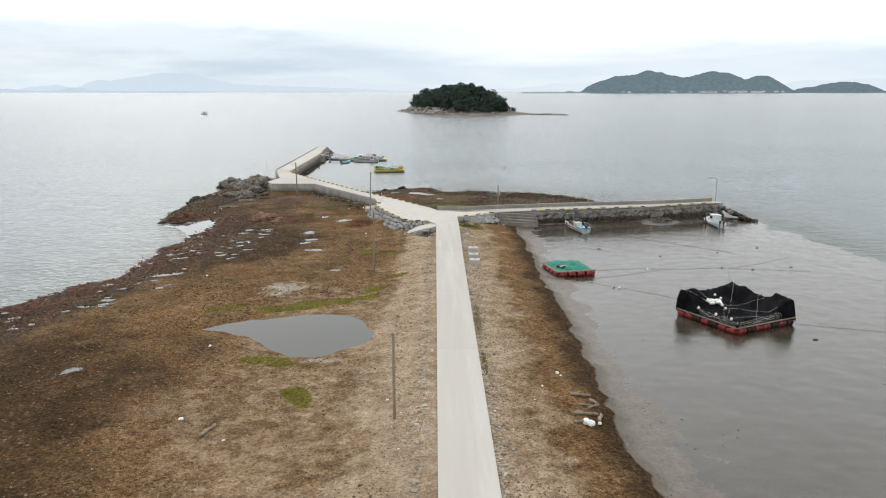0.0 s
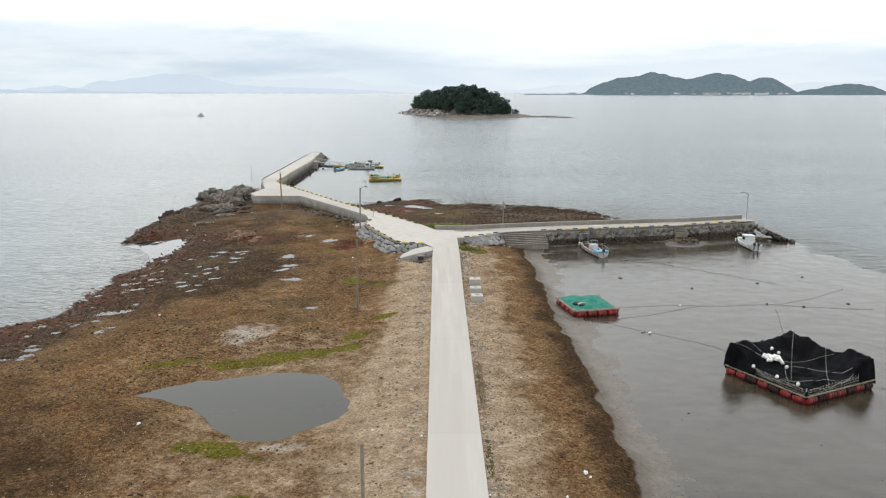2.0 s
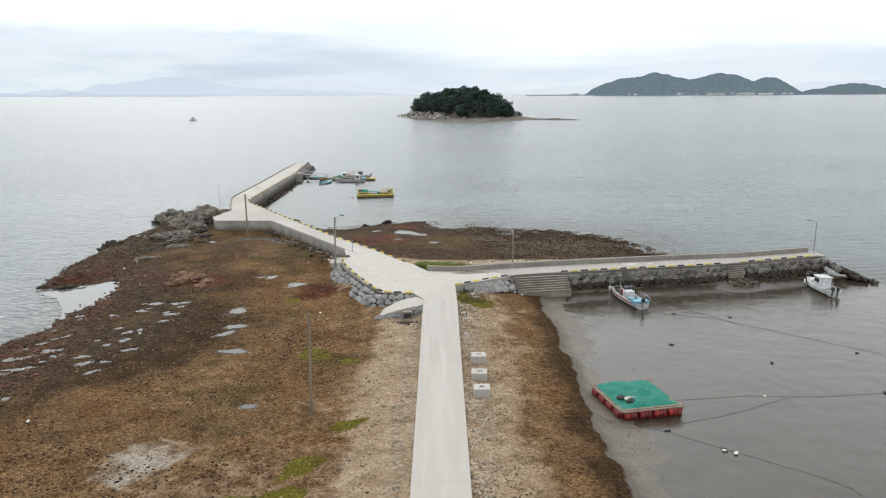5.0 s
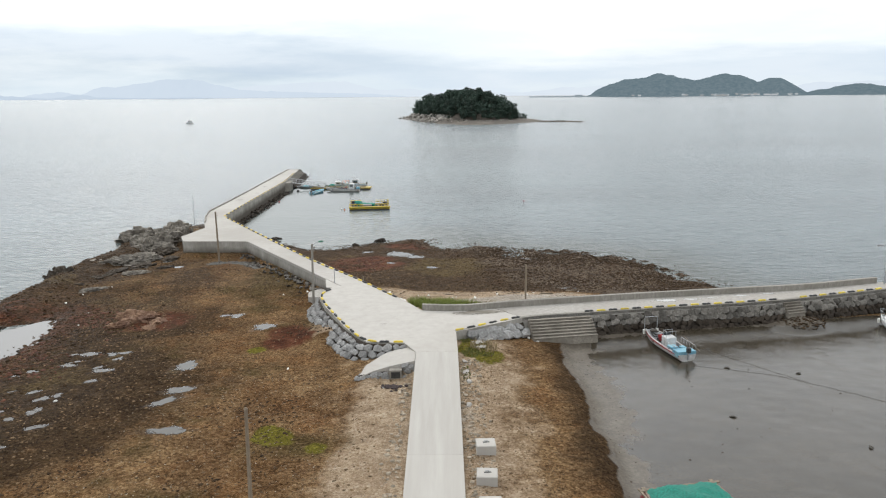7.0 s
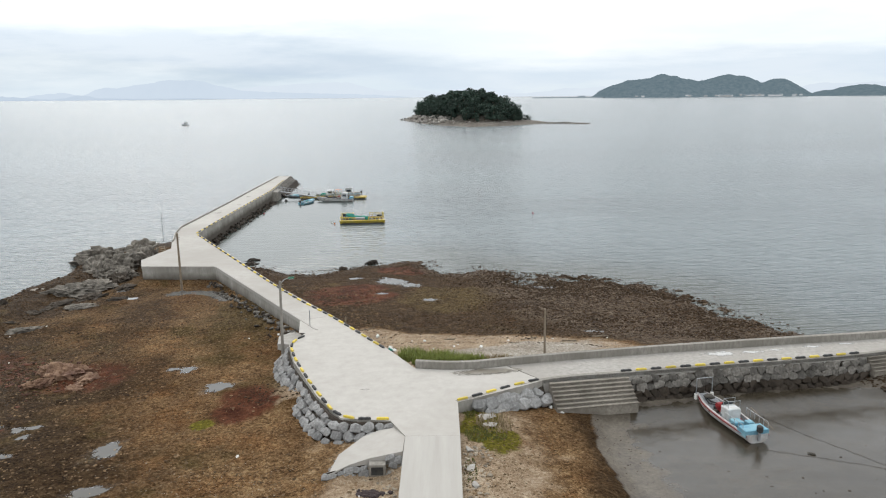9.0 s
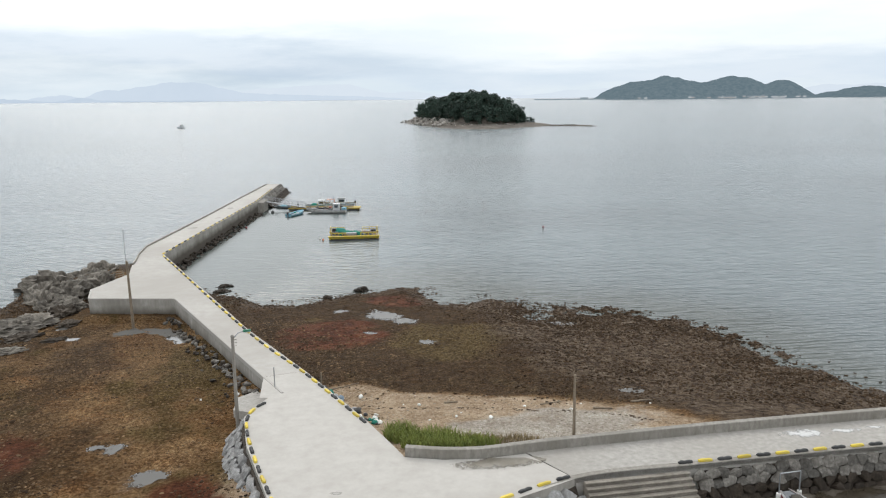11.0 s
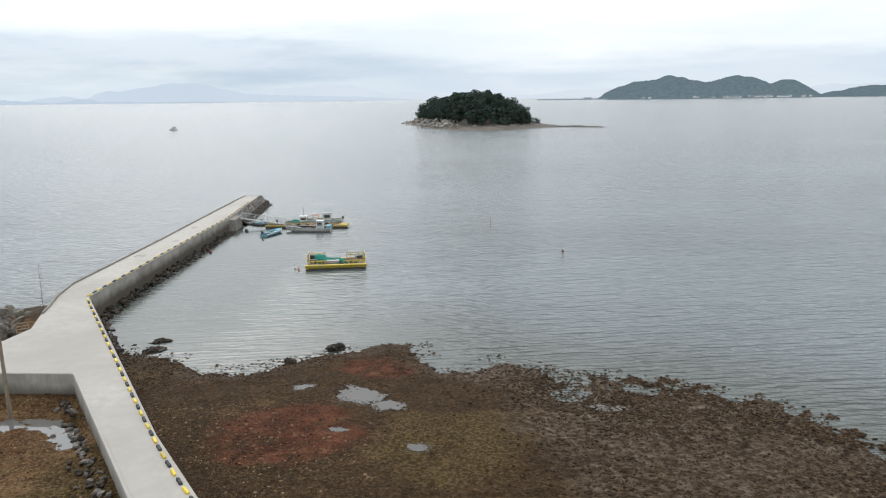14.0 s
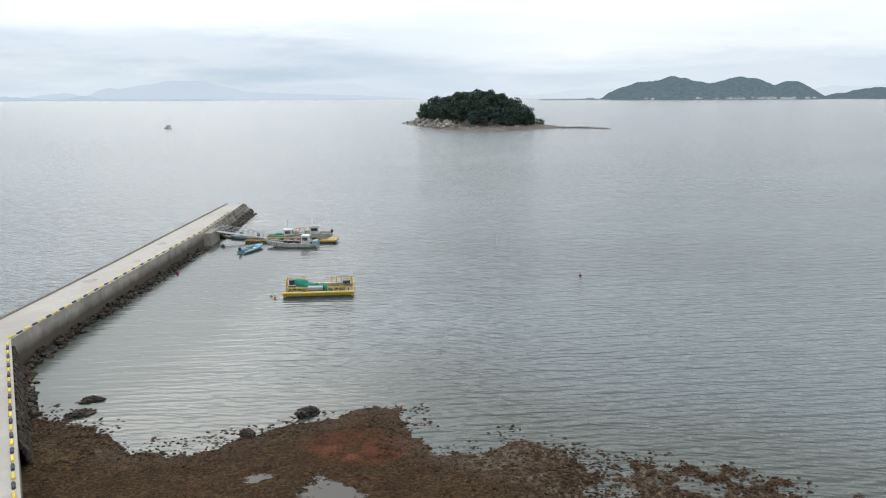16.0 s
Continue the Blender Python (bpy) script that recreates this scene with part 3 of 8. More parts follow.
# ---- ground material ----
def ground_material():
    m, n, l, p = nodes_of("tidal_ground")
    co = n.new("ShaderNodeTexCoord")

    def noise_tex(scale, detail=6, rough=0.6, vec=None):
        t = n.new("ShaderNodeTexNoise")
        t.inputs["Scale"].default_value, t.inputs["Detail"].default_value, t.inputs["Roughness"].default_value = scale, detail, rough
        l.new(vec or co.outputs["Object"], t.inputs["Vector"])
        return t.outputs["Fac"]

    def mix(f, a, b):
        x = n.new("ShaderNodeMixRGB")
        for s, v in zip(x.inputs, (f, a, b)):
            if isinstance(v, bpy.types.NodeSocket):
                l.new(v, s)
            elif isinstance(v, tuple):
                s.default_value = (*v, 1)
            else:
                s.default_value = v
        return x.outputs[0]

    def math_(op, a, b, c=None):
        x = n.new("ShaderNodeMath")
        x.operation = op
        for s, v in zip(x.inputs, (a, b, c)):
            if v is None:
                continue
            if isinstance(v, bpy.types.NodeSocket):
                l.new(v, s)
            else:
                s.default_value = v
        return x.outputs[0]

    def edge(mask, nz, lo=0.35, hi=0.65, k=0.7):
        """A zone with a broken edge."""
        v = math_("MULTIPLY_ADD", nz, k, math_("ADD", mask, -0.5 * k))
        r = n.new("ShaderNodeMapRange")
        r.interpolation_type = "SMOOTHSTEP"
        r.inputs["From Min"].default_value, r.inputs["From Max"].default_value = lo, hi
        l.new(v, r.inputs["Value"])
        return r.outputs[0]

    za, zb = n.new("ShaderNodeAttribute"), n.new("ShaderNodeAttribute")
    za.attribute_name, zb.attribute_name = "zone_a", "zone_b"
    sa, sb = n.new("ShaderNodeSeparateColor"), n.new("ShaderNodeSeparateColor")
    l.new(za.outputs["Color"], sa.inputs[0])
    l.new(zb.outputs["Color"], sb.inputs[0])
    weed, sand, mud, algae = sa.outputs[0], sa.outputs[1], sa.outputs[2], za.outputs["Alpha"]
    red, wet, chalk, olive = sb.outputs[0], sb.outputs[1], sb.outputs[2], zb.outputs["Alpha"]
    zc, sc_ = n.new("ShaderNodeAttribute"), n.new("ShaderNodeSeparateColor")
    zc.attribute_name = "zone_c"
    l.new(zc.outputs["Color"], sc_.inputs[0])
    clump, drift = sc_.outputs[0], sc_.outputs[1]
    n_big, n_mid, n_fine, n_grit = noise_tex(0.13, 5), noise_tex(0.8, 7, 0.65), noise_tex(4.5, 6, 0.7), noise_tex(16, 4, 0.7)
    vo = n.new("ShaderNodeTexVoronoi")
    vo.inputs["Scale"].default_value = 5.0
    bend = n.new("ShaderNodeTexNoise")
    bend.inputs["Scale"].default_value, bend.inputs["Detail"].default_value = 3.0, 4
    l.new(co.outputs["Object"], bend.inputs["Vector"])
    push = n.new("ShaderNodeVectorMath")
    push.operation = "MULTIPLY_ADD"
    push.inputs[1].default_value = (0.7, 0.7, 0.7)
    l.new(bend.outputs["Color"], push.inputs[0])
    l.new(co.outputs["Object"], push.inputs[2])
    l.new(push.outputs[0], vo.inputs["Vector"])
    sv = n.new("ShaderNodeSeparateColor")
    l.new(vo.outputs["Color"], sv.inputs[0])
    vs_ = n.new("ShaderNodeTexVoronoi")
    vs_.inputs["Scale"].default_value = 9.0
    l.new(push.outputs[0], vs_.inputs["Vector"])
    sp2 = n.new("ShaderNodeSeparateColor")
    l.new(vs_.outputs["Color"], sp2.inputs[0])
    peb = sp2.outputs[0]
    gr = ramp_node(n, [(0.29, (0.033, 0.019, 0.009)), (0.43, (0.106, 0.063, 0.030)), (0.55, (0.194, 0.122, 0.062)), (0.71, (0.34, 0.243, 0.147))])
    l.new(math_("MULTIPLY_ADD", peb, 0.20, math_("MULTIPLY_ADD", sv.outputs[0], 0.16, math_("MULTIPLY_ADD", n_fine, 0.50, math_("MULTIPLY_ADD", n_grit, 0.30, math_("MULTIPLY_ADD", n_mid, 0.36, -0.245))))), gr.inputs[0])
    col = gr.outputs[0]
    bl = ramp_node(n, [(0.36, (1.14, 1.13, 1.08)), (0.50, (0.98, 0.95, 0.88)), (0.63, (0.78, 0.70, 0.60))])
    l.new(n_big, bl.inputs[0])
    mul = n.new("ShaderNodeMixRGB")
    mul.blend_type, mul.inputs[0].default_value = "MULTIPLY", 1.0
    l.new(col, mul.inputs[1])
    l.new(bl.outputs[0], mul.inputs[2])
    col = mul.outputs[0]
    tint = ramp_node(n, [(0.50, (1, 1, 1)), (0.64, (1.05, 0.95, 0.86))])
    l.new(noise_tex(0.3, 6, 0.65), tint.inputs[0])
    rust = n.new("ShaderNodeMixRGB")
    rust.blend_type, rust.inputs[0].default_value = "MULTIPLY", 1.0
    l.new(col, rust.inputs[1])
    l.new(tint.outputs[0], rust.inputs[2])
    col = rust.outputs[0]
    # sand and packed track
    sr = ramp_node(n, [(0.34, (0.22, 0.155, 0.098)), (0.52, (0.385, 0.294, 0.203)), (0.68, (0.54, 0.462, 0.36))])
    l.new(math_("MULTIPLY_ADD", peb, 0.16, math_("MULTIPLY_ADD", n_fine, 0.6, math_("MULTIPLY_ADD", n_mid, 0.4, -0.08))), sr.inputs[0])
    col = mix(edge(sand, n_mid, 0.2, 0.8, 0.8), col, sr.outputs[0])
    cr = ramp_node(n, [(0.3, (0.24, 0.20, 0.155)), (0.52, (0.40, 0.365, 0.315)), (0.72, (0.60, 0.57, 0.53))])
    l.new(n_fine, cr.inputs[0])
    col = mix(edge(chalk, n_mid, 0.35, 0.7, 0.9), col, cr.outputs[0])
    # weed and dark wet stones
    wr = ramp_node(n, [(0.36, (0.009, 0.006, 0.003)), (0.48, (0.038, 0.023, 0.011)), (0.60, (0.090, 0.057, 0.029)), (0.72, (0.16, 0.112, 0.064))])
    l.new(math_("MULTIPLY_ADD", sv.outputs[0], 0.10, math_("MULTIPLY_ADD", n_fine, 0.62, math_("MULTIPLY_ADD", n_mid, 0.30, math_("MULTIPLY_ADD", n_grit, 0.3, -0.16)))), wr.inputs[0])
    col = mix(edge(weed, n_mid, 0.3, 0.75, 0.8), col, wr.outputs[0])
    orr = ramp_node(n, [(0.36, (0.030, 0.019, 0.007)), (0.5, (0.080, 0.054, 0.020)), (0.66, (0.18, 0.130, 0.064))])
    l.new(n_fine, orr.inputs[0])
    col = mix(edge(olive, n_mid, 0.35, 0.85, 0.9), col, orr.outputs[0])
    rr = ramp_node(n, [(0.34, (0.022, 0.008, 0.005)), (0.46, (0.072, 0.026, 0.014)), (0.58, (0.14, 0.056, 0.029)), (0.70, (0.21, 0.118, 0.072))])
    l.new(math_("MULTIPLY_ADD", n_fine, 0.5, math_("MULTIPLY", n_mid, 0.5)), rr.inputs[0])
    col = mix(edge(red, n_mid, 0.34, 0.75, 0.8), col, rr.outputs[0])
    ar = ramp_node(n, [(0.34, (0.050, 0.042, 0.010)), (0.52, (0.130, 0.118, 0.016)), (0.68, (0.225, 0.20, 0.036))])
    l.new(n_fine, ar.inputs[0])
    col = mix(edge(algae, n_mid, 0.22, 0.6, 0.6), col, ar.outputs[0])
    # weed tufts with wet grey gravel between them, towards the beach point
    row = n.new("ShaderNodeMapping")
    row.inputs["Scale"].default_value, row.inputs["Rotation"].default_value = (0.9, 1.0, 1), (0, 0, radians(24))
    l.new(co.outputs["Object"], row.inputs[0])
    tuft = noise_tex(2.1, 8, 0.72, row.outputs[0])
    tr = ramp_node(n, [(0.39, (0.014, 0.010, 0.007)), (0.46, (0.056, 0.038, 0.025)), (0.53, (0.125, 0.094, 0.066)), (0.63, (0.22, 0.187, 0.15))])
    l.new(math_("MULTIPLY_ADD", n_grit, 0.25, math_("MULTIPLY", tuft, 0.75)), tr.inputs[0])
    col = mix(edge(clump, n_mid, 0.3, 0.8, 0.7), col, tr.outputs[0])
    mdr = ramp_node(n, [(0.35, (0.031, 0.0245, 0.016)), (0.52, (0.043, 0.035, 0.024)), (0.7, (0.055, 0.045, 0.032))])
    l.new(math_("MULTIPLY_ADD", n_big, 0.45, math_("MULTIPLY", n_mid, 0.55)), mdr.inputs[0])
    drag = n.new("ShaderNodeMapping")
    drag.inputs["Scale"].default_value, drag.inputs["Rotation"].default_value = (0.22, 1.0, 1), (0, 0, radians(-38))
    l.new(co.outputs["Object"], drag.inputs[0])
    smear = ramp_node(n, [(0.36, (0.84, 0.84, 0.84)), (0.62, (1.08, 1.08, 1.08))])
    l.new(noise_tex(0.9, 8, 0.7, drag.outputs[0]), smear.inputs[0])
    mdx = n.new("ShaderNodeMixRGB")
    mdx.blend_type, mdx.inputs[0].default_value = "MULTIPLY", 1.0
    l.new(mdr.outputs[0], mdx.inputs[1])
    l.new(smear.outputs[0], mdx.inputs[2])
    specks = noise_tex(2.6, 8, 0.75)
    sp = n.new("ShaderNodeMapRange")
    sp.inputs["From Min"].default_value, sp.inputs["From Max"].default_value = 0.66, 0.72
    l.new(math_("MULTIPLY_ADD", drift, 0.22, math_("MULTIPLY_ADD", n_big, 0.25, math_("ADD", specks, -0.12))), sp.inputs["Value"])
    mcol = mix(math_("MULTIPLY", sp.outputs[0], 0.85), mdx.outputs[0], (0.028, 0.022, 0.015))
    silt = edge(sc_.outputs[2], n_mid, 0.35, 0.62, 1.1)
    slr = ramp_node(n, [(0.36, (0.046, 0.036, 0.025)), (0.52, (0.088, 0.072, 0.053)), (0.66, (0.13, 0.112, 0.086))])
    l.new(math_("MULTIPLY_ADD", n_fine, 0.6, math_("MULTIPLY", n_mid, 0.4)), slr.inputs[0])
    mcol = mix(silt, mcol, slr.outputs[0])
    mudf = edge(mud, n_mid, 0.35, 0.6, 0.5)
    stain = ramp_node(n, [(0.34, (0.66, 0.62, 0.58)), (0.48, (0.86, 0.83, 0.80)), (0.64, (1.04, 1.03, 1.0))])
    l.new(noise_tex(0.42, 9, 0.72), stain.inputs[0])
    soil = n.new("ShaderNodeMixRGB")
    soil.blend_type, soil.inputs[0].default_value = "MULTIPLY", 1.0
    l.new(col, soil.inputs[1])
    l.new(stain.outputs[0], soil.inputs[2])
    col = mix(mudf, soil.outputs[0], mcol)
    l.new(col, p.inputs["Base Color"])
    # wet mud shines, wet weed a little
    rgh = n.new("ShaderNodeMapRange")
    rgh.inputs["To Min"].default_value, rgh.inputs["To Max"].default_value = 0.92, 0.50
    l.new(wet, rgh.inputs["Value"])
    mr_ = n.new("ShaderNodeMapRange")
    mr_.inputs["From Min"].default_value, mr_.inputs["From Max"].default_value = 0.35, 0.65
    mr_.inputs["To Min"].default_value, mr_.inputs["To Max"].default_value = 0.06, 0.24
    l.new(n_mid, mr_.inputs["Value"])
    rmix = n.new("ShaderNodeMix")
    l.new(math_("MULTIPLY", mudf, math_("MULTIPLY_ADD", silt, -0.85, 1.0)), rmix.inputs["Factor"])
    l.new(rgh.outputs[0], rmix.inputs["A"])
    l.new(mr_.outputs[0], rmix.inputs["B"])
    l.new(rmix.outputs["Result"], p.inputs["Roughness"])
    sp_ = n.new("ShaderNodeMapRange")
    sp_.inputs["To Min"].default_value, sp_.inputs["To Max"].default_value = 0.05, 0.45
    l.new(mudf, sp_.inputs["Value"])
    l.new(sp_.outputs[0], p.inputs["Specular IOR Level"])
    hgt = math_("MULTIPLY_ADD", vs_.outputs["Distance"], -0.35, math_("MULTIPLY_ADD", vo.outputs["Distance"], -0.3, math_("MULTIPLY_ADD", n_fine, 1.2, math_("MULTIPLY_ADD", n_grit, 0.45, math_("MULTIPLY", n_mid, 1.6)))))
    bp = n.new("ShaderNodeBump")
    bp.inputs["Distance"].default_value = 0.20
    bs = n.new("ShaderNodeMapRange")
    bs.inputs["To Min"].default_value, bs.inputs["To Max"].default_value = 0.9, 0.06
    l.new(mudf, bs.inputs["Value"])
    l.new(bs.outputs[0], bp.inputs["Strength"])
    l.new(hgt, bp.inputs["Height"])
    l.new(bp.outputs[0], p.inputs["Normal"])
    return m


def build_ground():
    xs, ys = spread(-58, 60, 0.36, -3600, 3600), spread(30, 182, 0.36, -600, 3640)
    gx, gy, quads = sheet(xs, ys)
    z, dl, mud, lft, rgt, ya, berm, dn, pd, pu, close = ground_parts(gx, gy)
    beyond = (gy > 190) | (gx < -60)
    z = np.where(beyond, np.minimum(z, -1.0), z)
    me = big_mesh("ground", np.stack([gx, gy, z], 1), quads, ground_material(), True)
    n1, n2 = fbm(gx, gy, 0.11, 3, 21), fbm(gx, gy, 0.3, 3, 22)
    # weed along the west shore, on the dark flank of the bank, over the north beach
    west = 0.8 * sstep(18, 3, close + (n1 - 0.5) * 16) * sstep(-12, -22, gx)
    lawn = sstep(-4.5, -14.0, gx + (n2 - 0.5) * 5)
    flat = (0.12 + 0.30 * sstep(-12, -26, gx + (n1 - 0.5) * 12) * sstep(72, 54, gy + (n2 - 0.5) * 20) + 0.12 * sstep(96, 104, gy) * sstep(118, 110, gy) + 0.24 * sstep(-14, -26, gx + (n2 - 0.5) * 8) * sstep(91, 100, gy) * sstep(128, 112, gy) + 0.18 * sstep(0.42, 0.66, fbm(gx, gy, 0.2, 5, 23)) * sstep(-9, -24, gx) + 0.26 * sstep(-16, -34, gx + (n1 - 0.5) * 14) + 0.20 * sstep(0.46, 0.66, n1) * sstep(60, 95, gy + (n2 - 0.5) * 40) * sstep(122, 106, gy) * sstep(-8, -26, gx) + 0.08 * sstep(82, 112, gy) + 0.12 * sstep(104, 114, gy) * sstep(136, 126, gy)) * lawn
    flank = sstep(6.6, 11.4, gx + (n2 - 0.5) * 2.4) * sstep(13.5, 12.0, gx) * sstep(122, 118, gy) * 0.70
    top = gy - np.interp(gx, *zip(*SAND)) + (n2 - 0.5) * 2.2
    soft = 1.0 + 1.8 * sstep(6, 14, gx)
    beach = sstep(-1.3 * soft, 0.7 * soft, top) * (dn > 0) * (gx > -34)
    beach = beach * 0.68
    weed = np.maximum.reduce([west, flat, flank, beach, 0.85 * sstep(5, 1, ldist(gx, gy, [(-46, 130), (-47, 150), (-46, 171)]))])
    weed = np.where((gy > 132) & (gx < -0.64 * (gy - 118)), np.maximum(flat, west), weed)
    # pale packed track west of the road, edges of the road, sand by the east pier
    track = sstep(-13.0, -2.5, gx + (n2 - 0.5) * 7) * (gx < 1) * sstep(121, 112, gy) * (0.60 + 0.25 * sstep(95, 60, gy))
    track = np.maximum((0.75 + 0.3 * sstep(78, 60, gy)) * track, 0.86 * sstep(-7.6, -4.2, gx + (n2 - 0.5) * 3.4) * (gx < 1) * sstep(118, 108, gy))
    track = np.maximum(track, 0.44 * sstep(-27, -14, gx + (n1 - 0.5) * 14) * (gx < 1) * sstep(98, 70, gy))
    bankr = (gx > 2) * sstep(10.2, 4.0, gx + (n2 - 0.5) * 4.0) * sstep(121, 117, gy) * 0.78
    sandn = (dn > 0) * sstep(0.7 * soft, -1.3 * soft, top) * (gx > -12) * (gx < 24) * 0.9
    sand = np.maximum.reduce([track, bankr, sandn])
    chalk = np.maximum.reduce([0.46 * sstep(-2.4, -0.9, gx) * (gx < 0.4) * sstep(112, 104, gy) * sstep(0.42, 0.6, n2),
                               0.46 * sstep(4.6, 3.2, gx) * (gx > 1.5) * sstep(112, 100, gy) * sstep(0.42, 0.62, n2),
                               0.60 * sstep(4.4, 0.8, np.hypot(gx + 17.0, (gy - 80) / 1.3) + (n2 - 0.5) * 5),
                               0.95 * (dn > 0) * sstep(10.0, 4.0, dn + (n2 - 0.5) * 5) * sstep(-3.5, 4.0, gx + (n2 - 0.5) * 6) * sstep(20, 9, gx),
                               0.55 * sstep(1.6, 0.5, np.hypot((gx + 9.8) / 2.2, gy - 57.2))])
    mudm = mud * sstep(0.05, 0.6, mud) * (gx > 9)
    alg = np.zeros_like(gx)
    ragged = 1 + 1.3 * (fbm(gx, gy, 0.9, 4, 63) - 0.5)
    for ax, ay, ra, rb, turn in ((-21.5, 72.4, 2.6, 0.8, 24), (-17.0, 72.1, 2.6, 0.9, 8), (-13.4, 73.4, 2.8, 1.5, 20), (-10.8, 74.6, 2.2, 1.3, 10), (-7.8, 75.8, 1.4, 0.9, 10), (-7.7, 79.2, 1.2, 1.4, -20),
                                 (-5.6, 84.8, 1.2, 0.7, 20), (-14.0, 56.9, 2.7, 1.0, -20), (-10.6, 49.8, 1.1, 1.7, 20), (3.6, 116.0, 1.2, 3.2, 0), (-10.0, 99.6, 1.5, 1.5, 0), (-6.9, 97.7, 0.9, 0.9, 0), (-15.7, 117.1, 0.8, 0.9, 0), (4.8, 113.0, 1.2, 2.0, 0)):
        c, s = math.cos(radians(turn)), math.sin(radians(turn))
        u, v = (gx - ax) * c + (gy - ay) * s, -(gx - ax) * s + (gy - ay) * c
        alg = np.maximum(alg, 0.95 * sstep(1.5, 0.4, np.hypot(u / ra, v / rb) * ragged))
    red = np.maximum.reduce([0.52 * sstep(11, 2, close) * (gx < -20) * (gy < 135), 1.0 * sstep(8.0, 2.5, np.hypot((gx + 9.6) / 1.05, (gy - 152.6) / 0.9)) * (0.05 + 2.0 * fbm(gx, gy, 0.32, 4, 61)),
                             0.75 * sstep(5, 1.5, np.hypot((gx + 5.1) / 1.2, gy - 166.4)) * (0.4 + 1.2 * fbm(gx, gy, 0.5, 3, 65)),
                             0.85 * sstep(5, 1.5, np.hypot((gx + 13.5) / 0.8, (gy - 121) / 1.1)) * (0.4 + 1.2 * fbm(gx, gy, 0.5, 3, 64)), 0.7 * sstep(6, 2, np.hypot(gx + 28, gy - 127)),
                             0.35 * sstep(0.5, 0.66, n1) * (gx < -8)])
    n3 = fbm(gx, gy, 0.17, 3, 27)
    olive = 0.62 * sstep(0.48, 0.68, n3) * (0.3 + 1.2 * fbm(gx, gy, 0.6, 3, 62)) * np.maximum(beach, lawn * sstep(60, 85, gy)) + 0.6 * sstep(4, 1, np.hypot((gx + 8.5) / 2.2, gy - 98)) + 0.6 * sstep(14, 5, np.hypot((gx + 19) / 0.75, gy - 140)) * lawn * (0.5 + fbm(gx, gy, 0.5, 3, 67)) + 0.9 * sstep(9, 3, np.hypot((gx - 1.5) / 1.0, gy - 150.5)) * (0.4 + 1.1 * fbm(gx, gy, 0.5, 3, 66)) * (beach > 0.1)
    heap = weed_mound(gx, gy) * mudm
    wet = np.maximum.reduce([sstep(0.45, 0.05, z), pu, 0.8 * west, 0.7 * beach])
    clump = beach * sstep(0.0, 11.0, gx + (n1 - 0.5) * 12 - 0.35 * np.maximum(150 - gy, 0)) + 0.6 * beach * sstep(5, 1, close)
    drift = sstep(20, 13.5, gx + (n1 - 0.5) * 9) * mudm * sstep(0.42, 0.6, n2)
    fringe = mudm * sstep(15.8, 12.6, gx + (n2 - 0.5) * 5.0 - 1.2 * sstep(60, 40, gy))
    fringe = np.maximum(fringe, 0.6 * mudm * sstep(2.6, 0.8, ldist(gx, gy, KERB_R) + (n2 - 0.5) * 3))
    fringe = np.maximum(fringe, 0.75 * heap)
    set_color(me, "zone_c", np.stack([np.clip(clump, 0, 1), drift, fringe, 0 * drift + 1], 1))
    set_color(me, "zone_a", np.stack([weed, sand, mudm, alg], 1))
    set_color(me, "zone_b", np.stack([red, wet, chalk, olive], 1))
    return tagged(new("ground", me), "brown tidal flat of gravel, weed and grey mud", "ground", kind="structure")


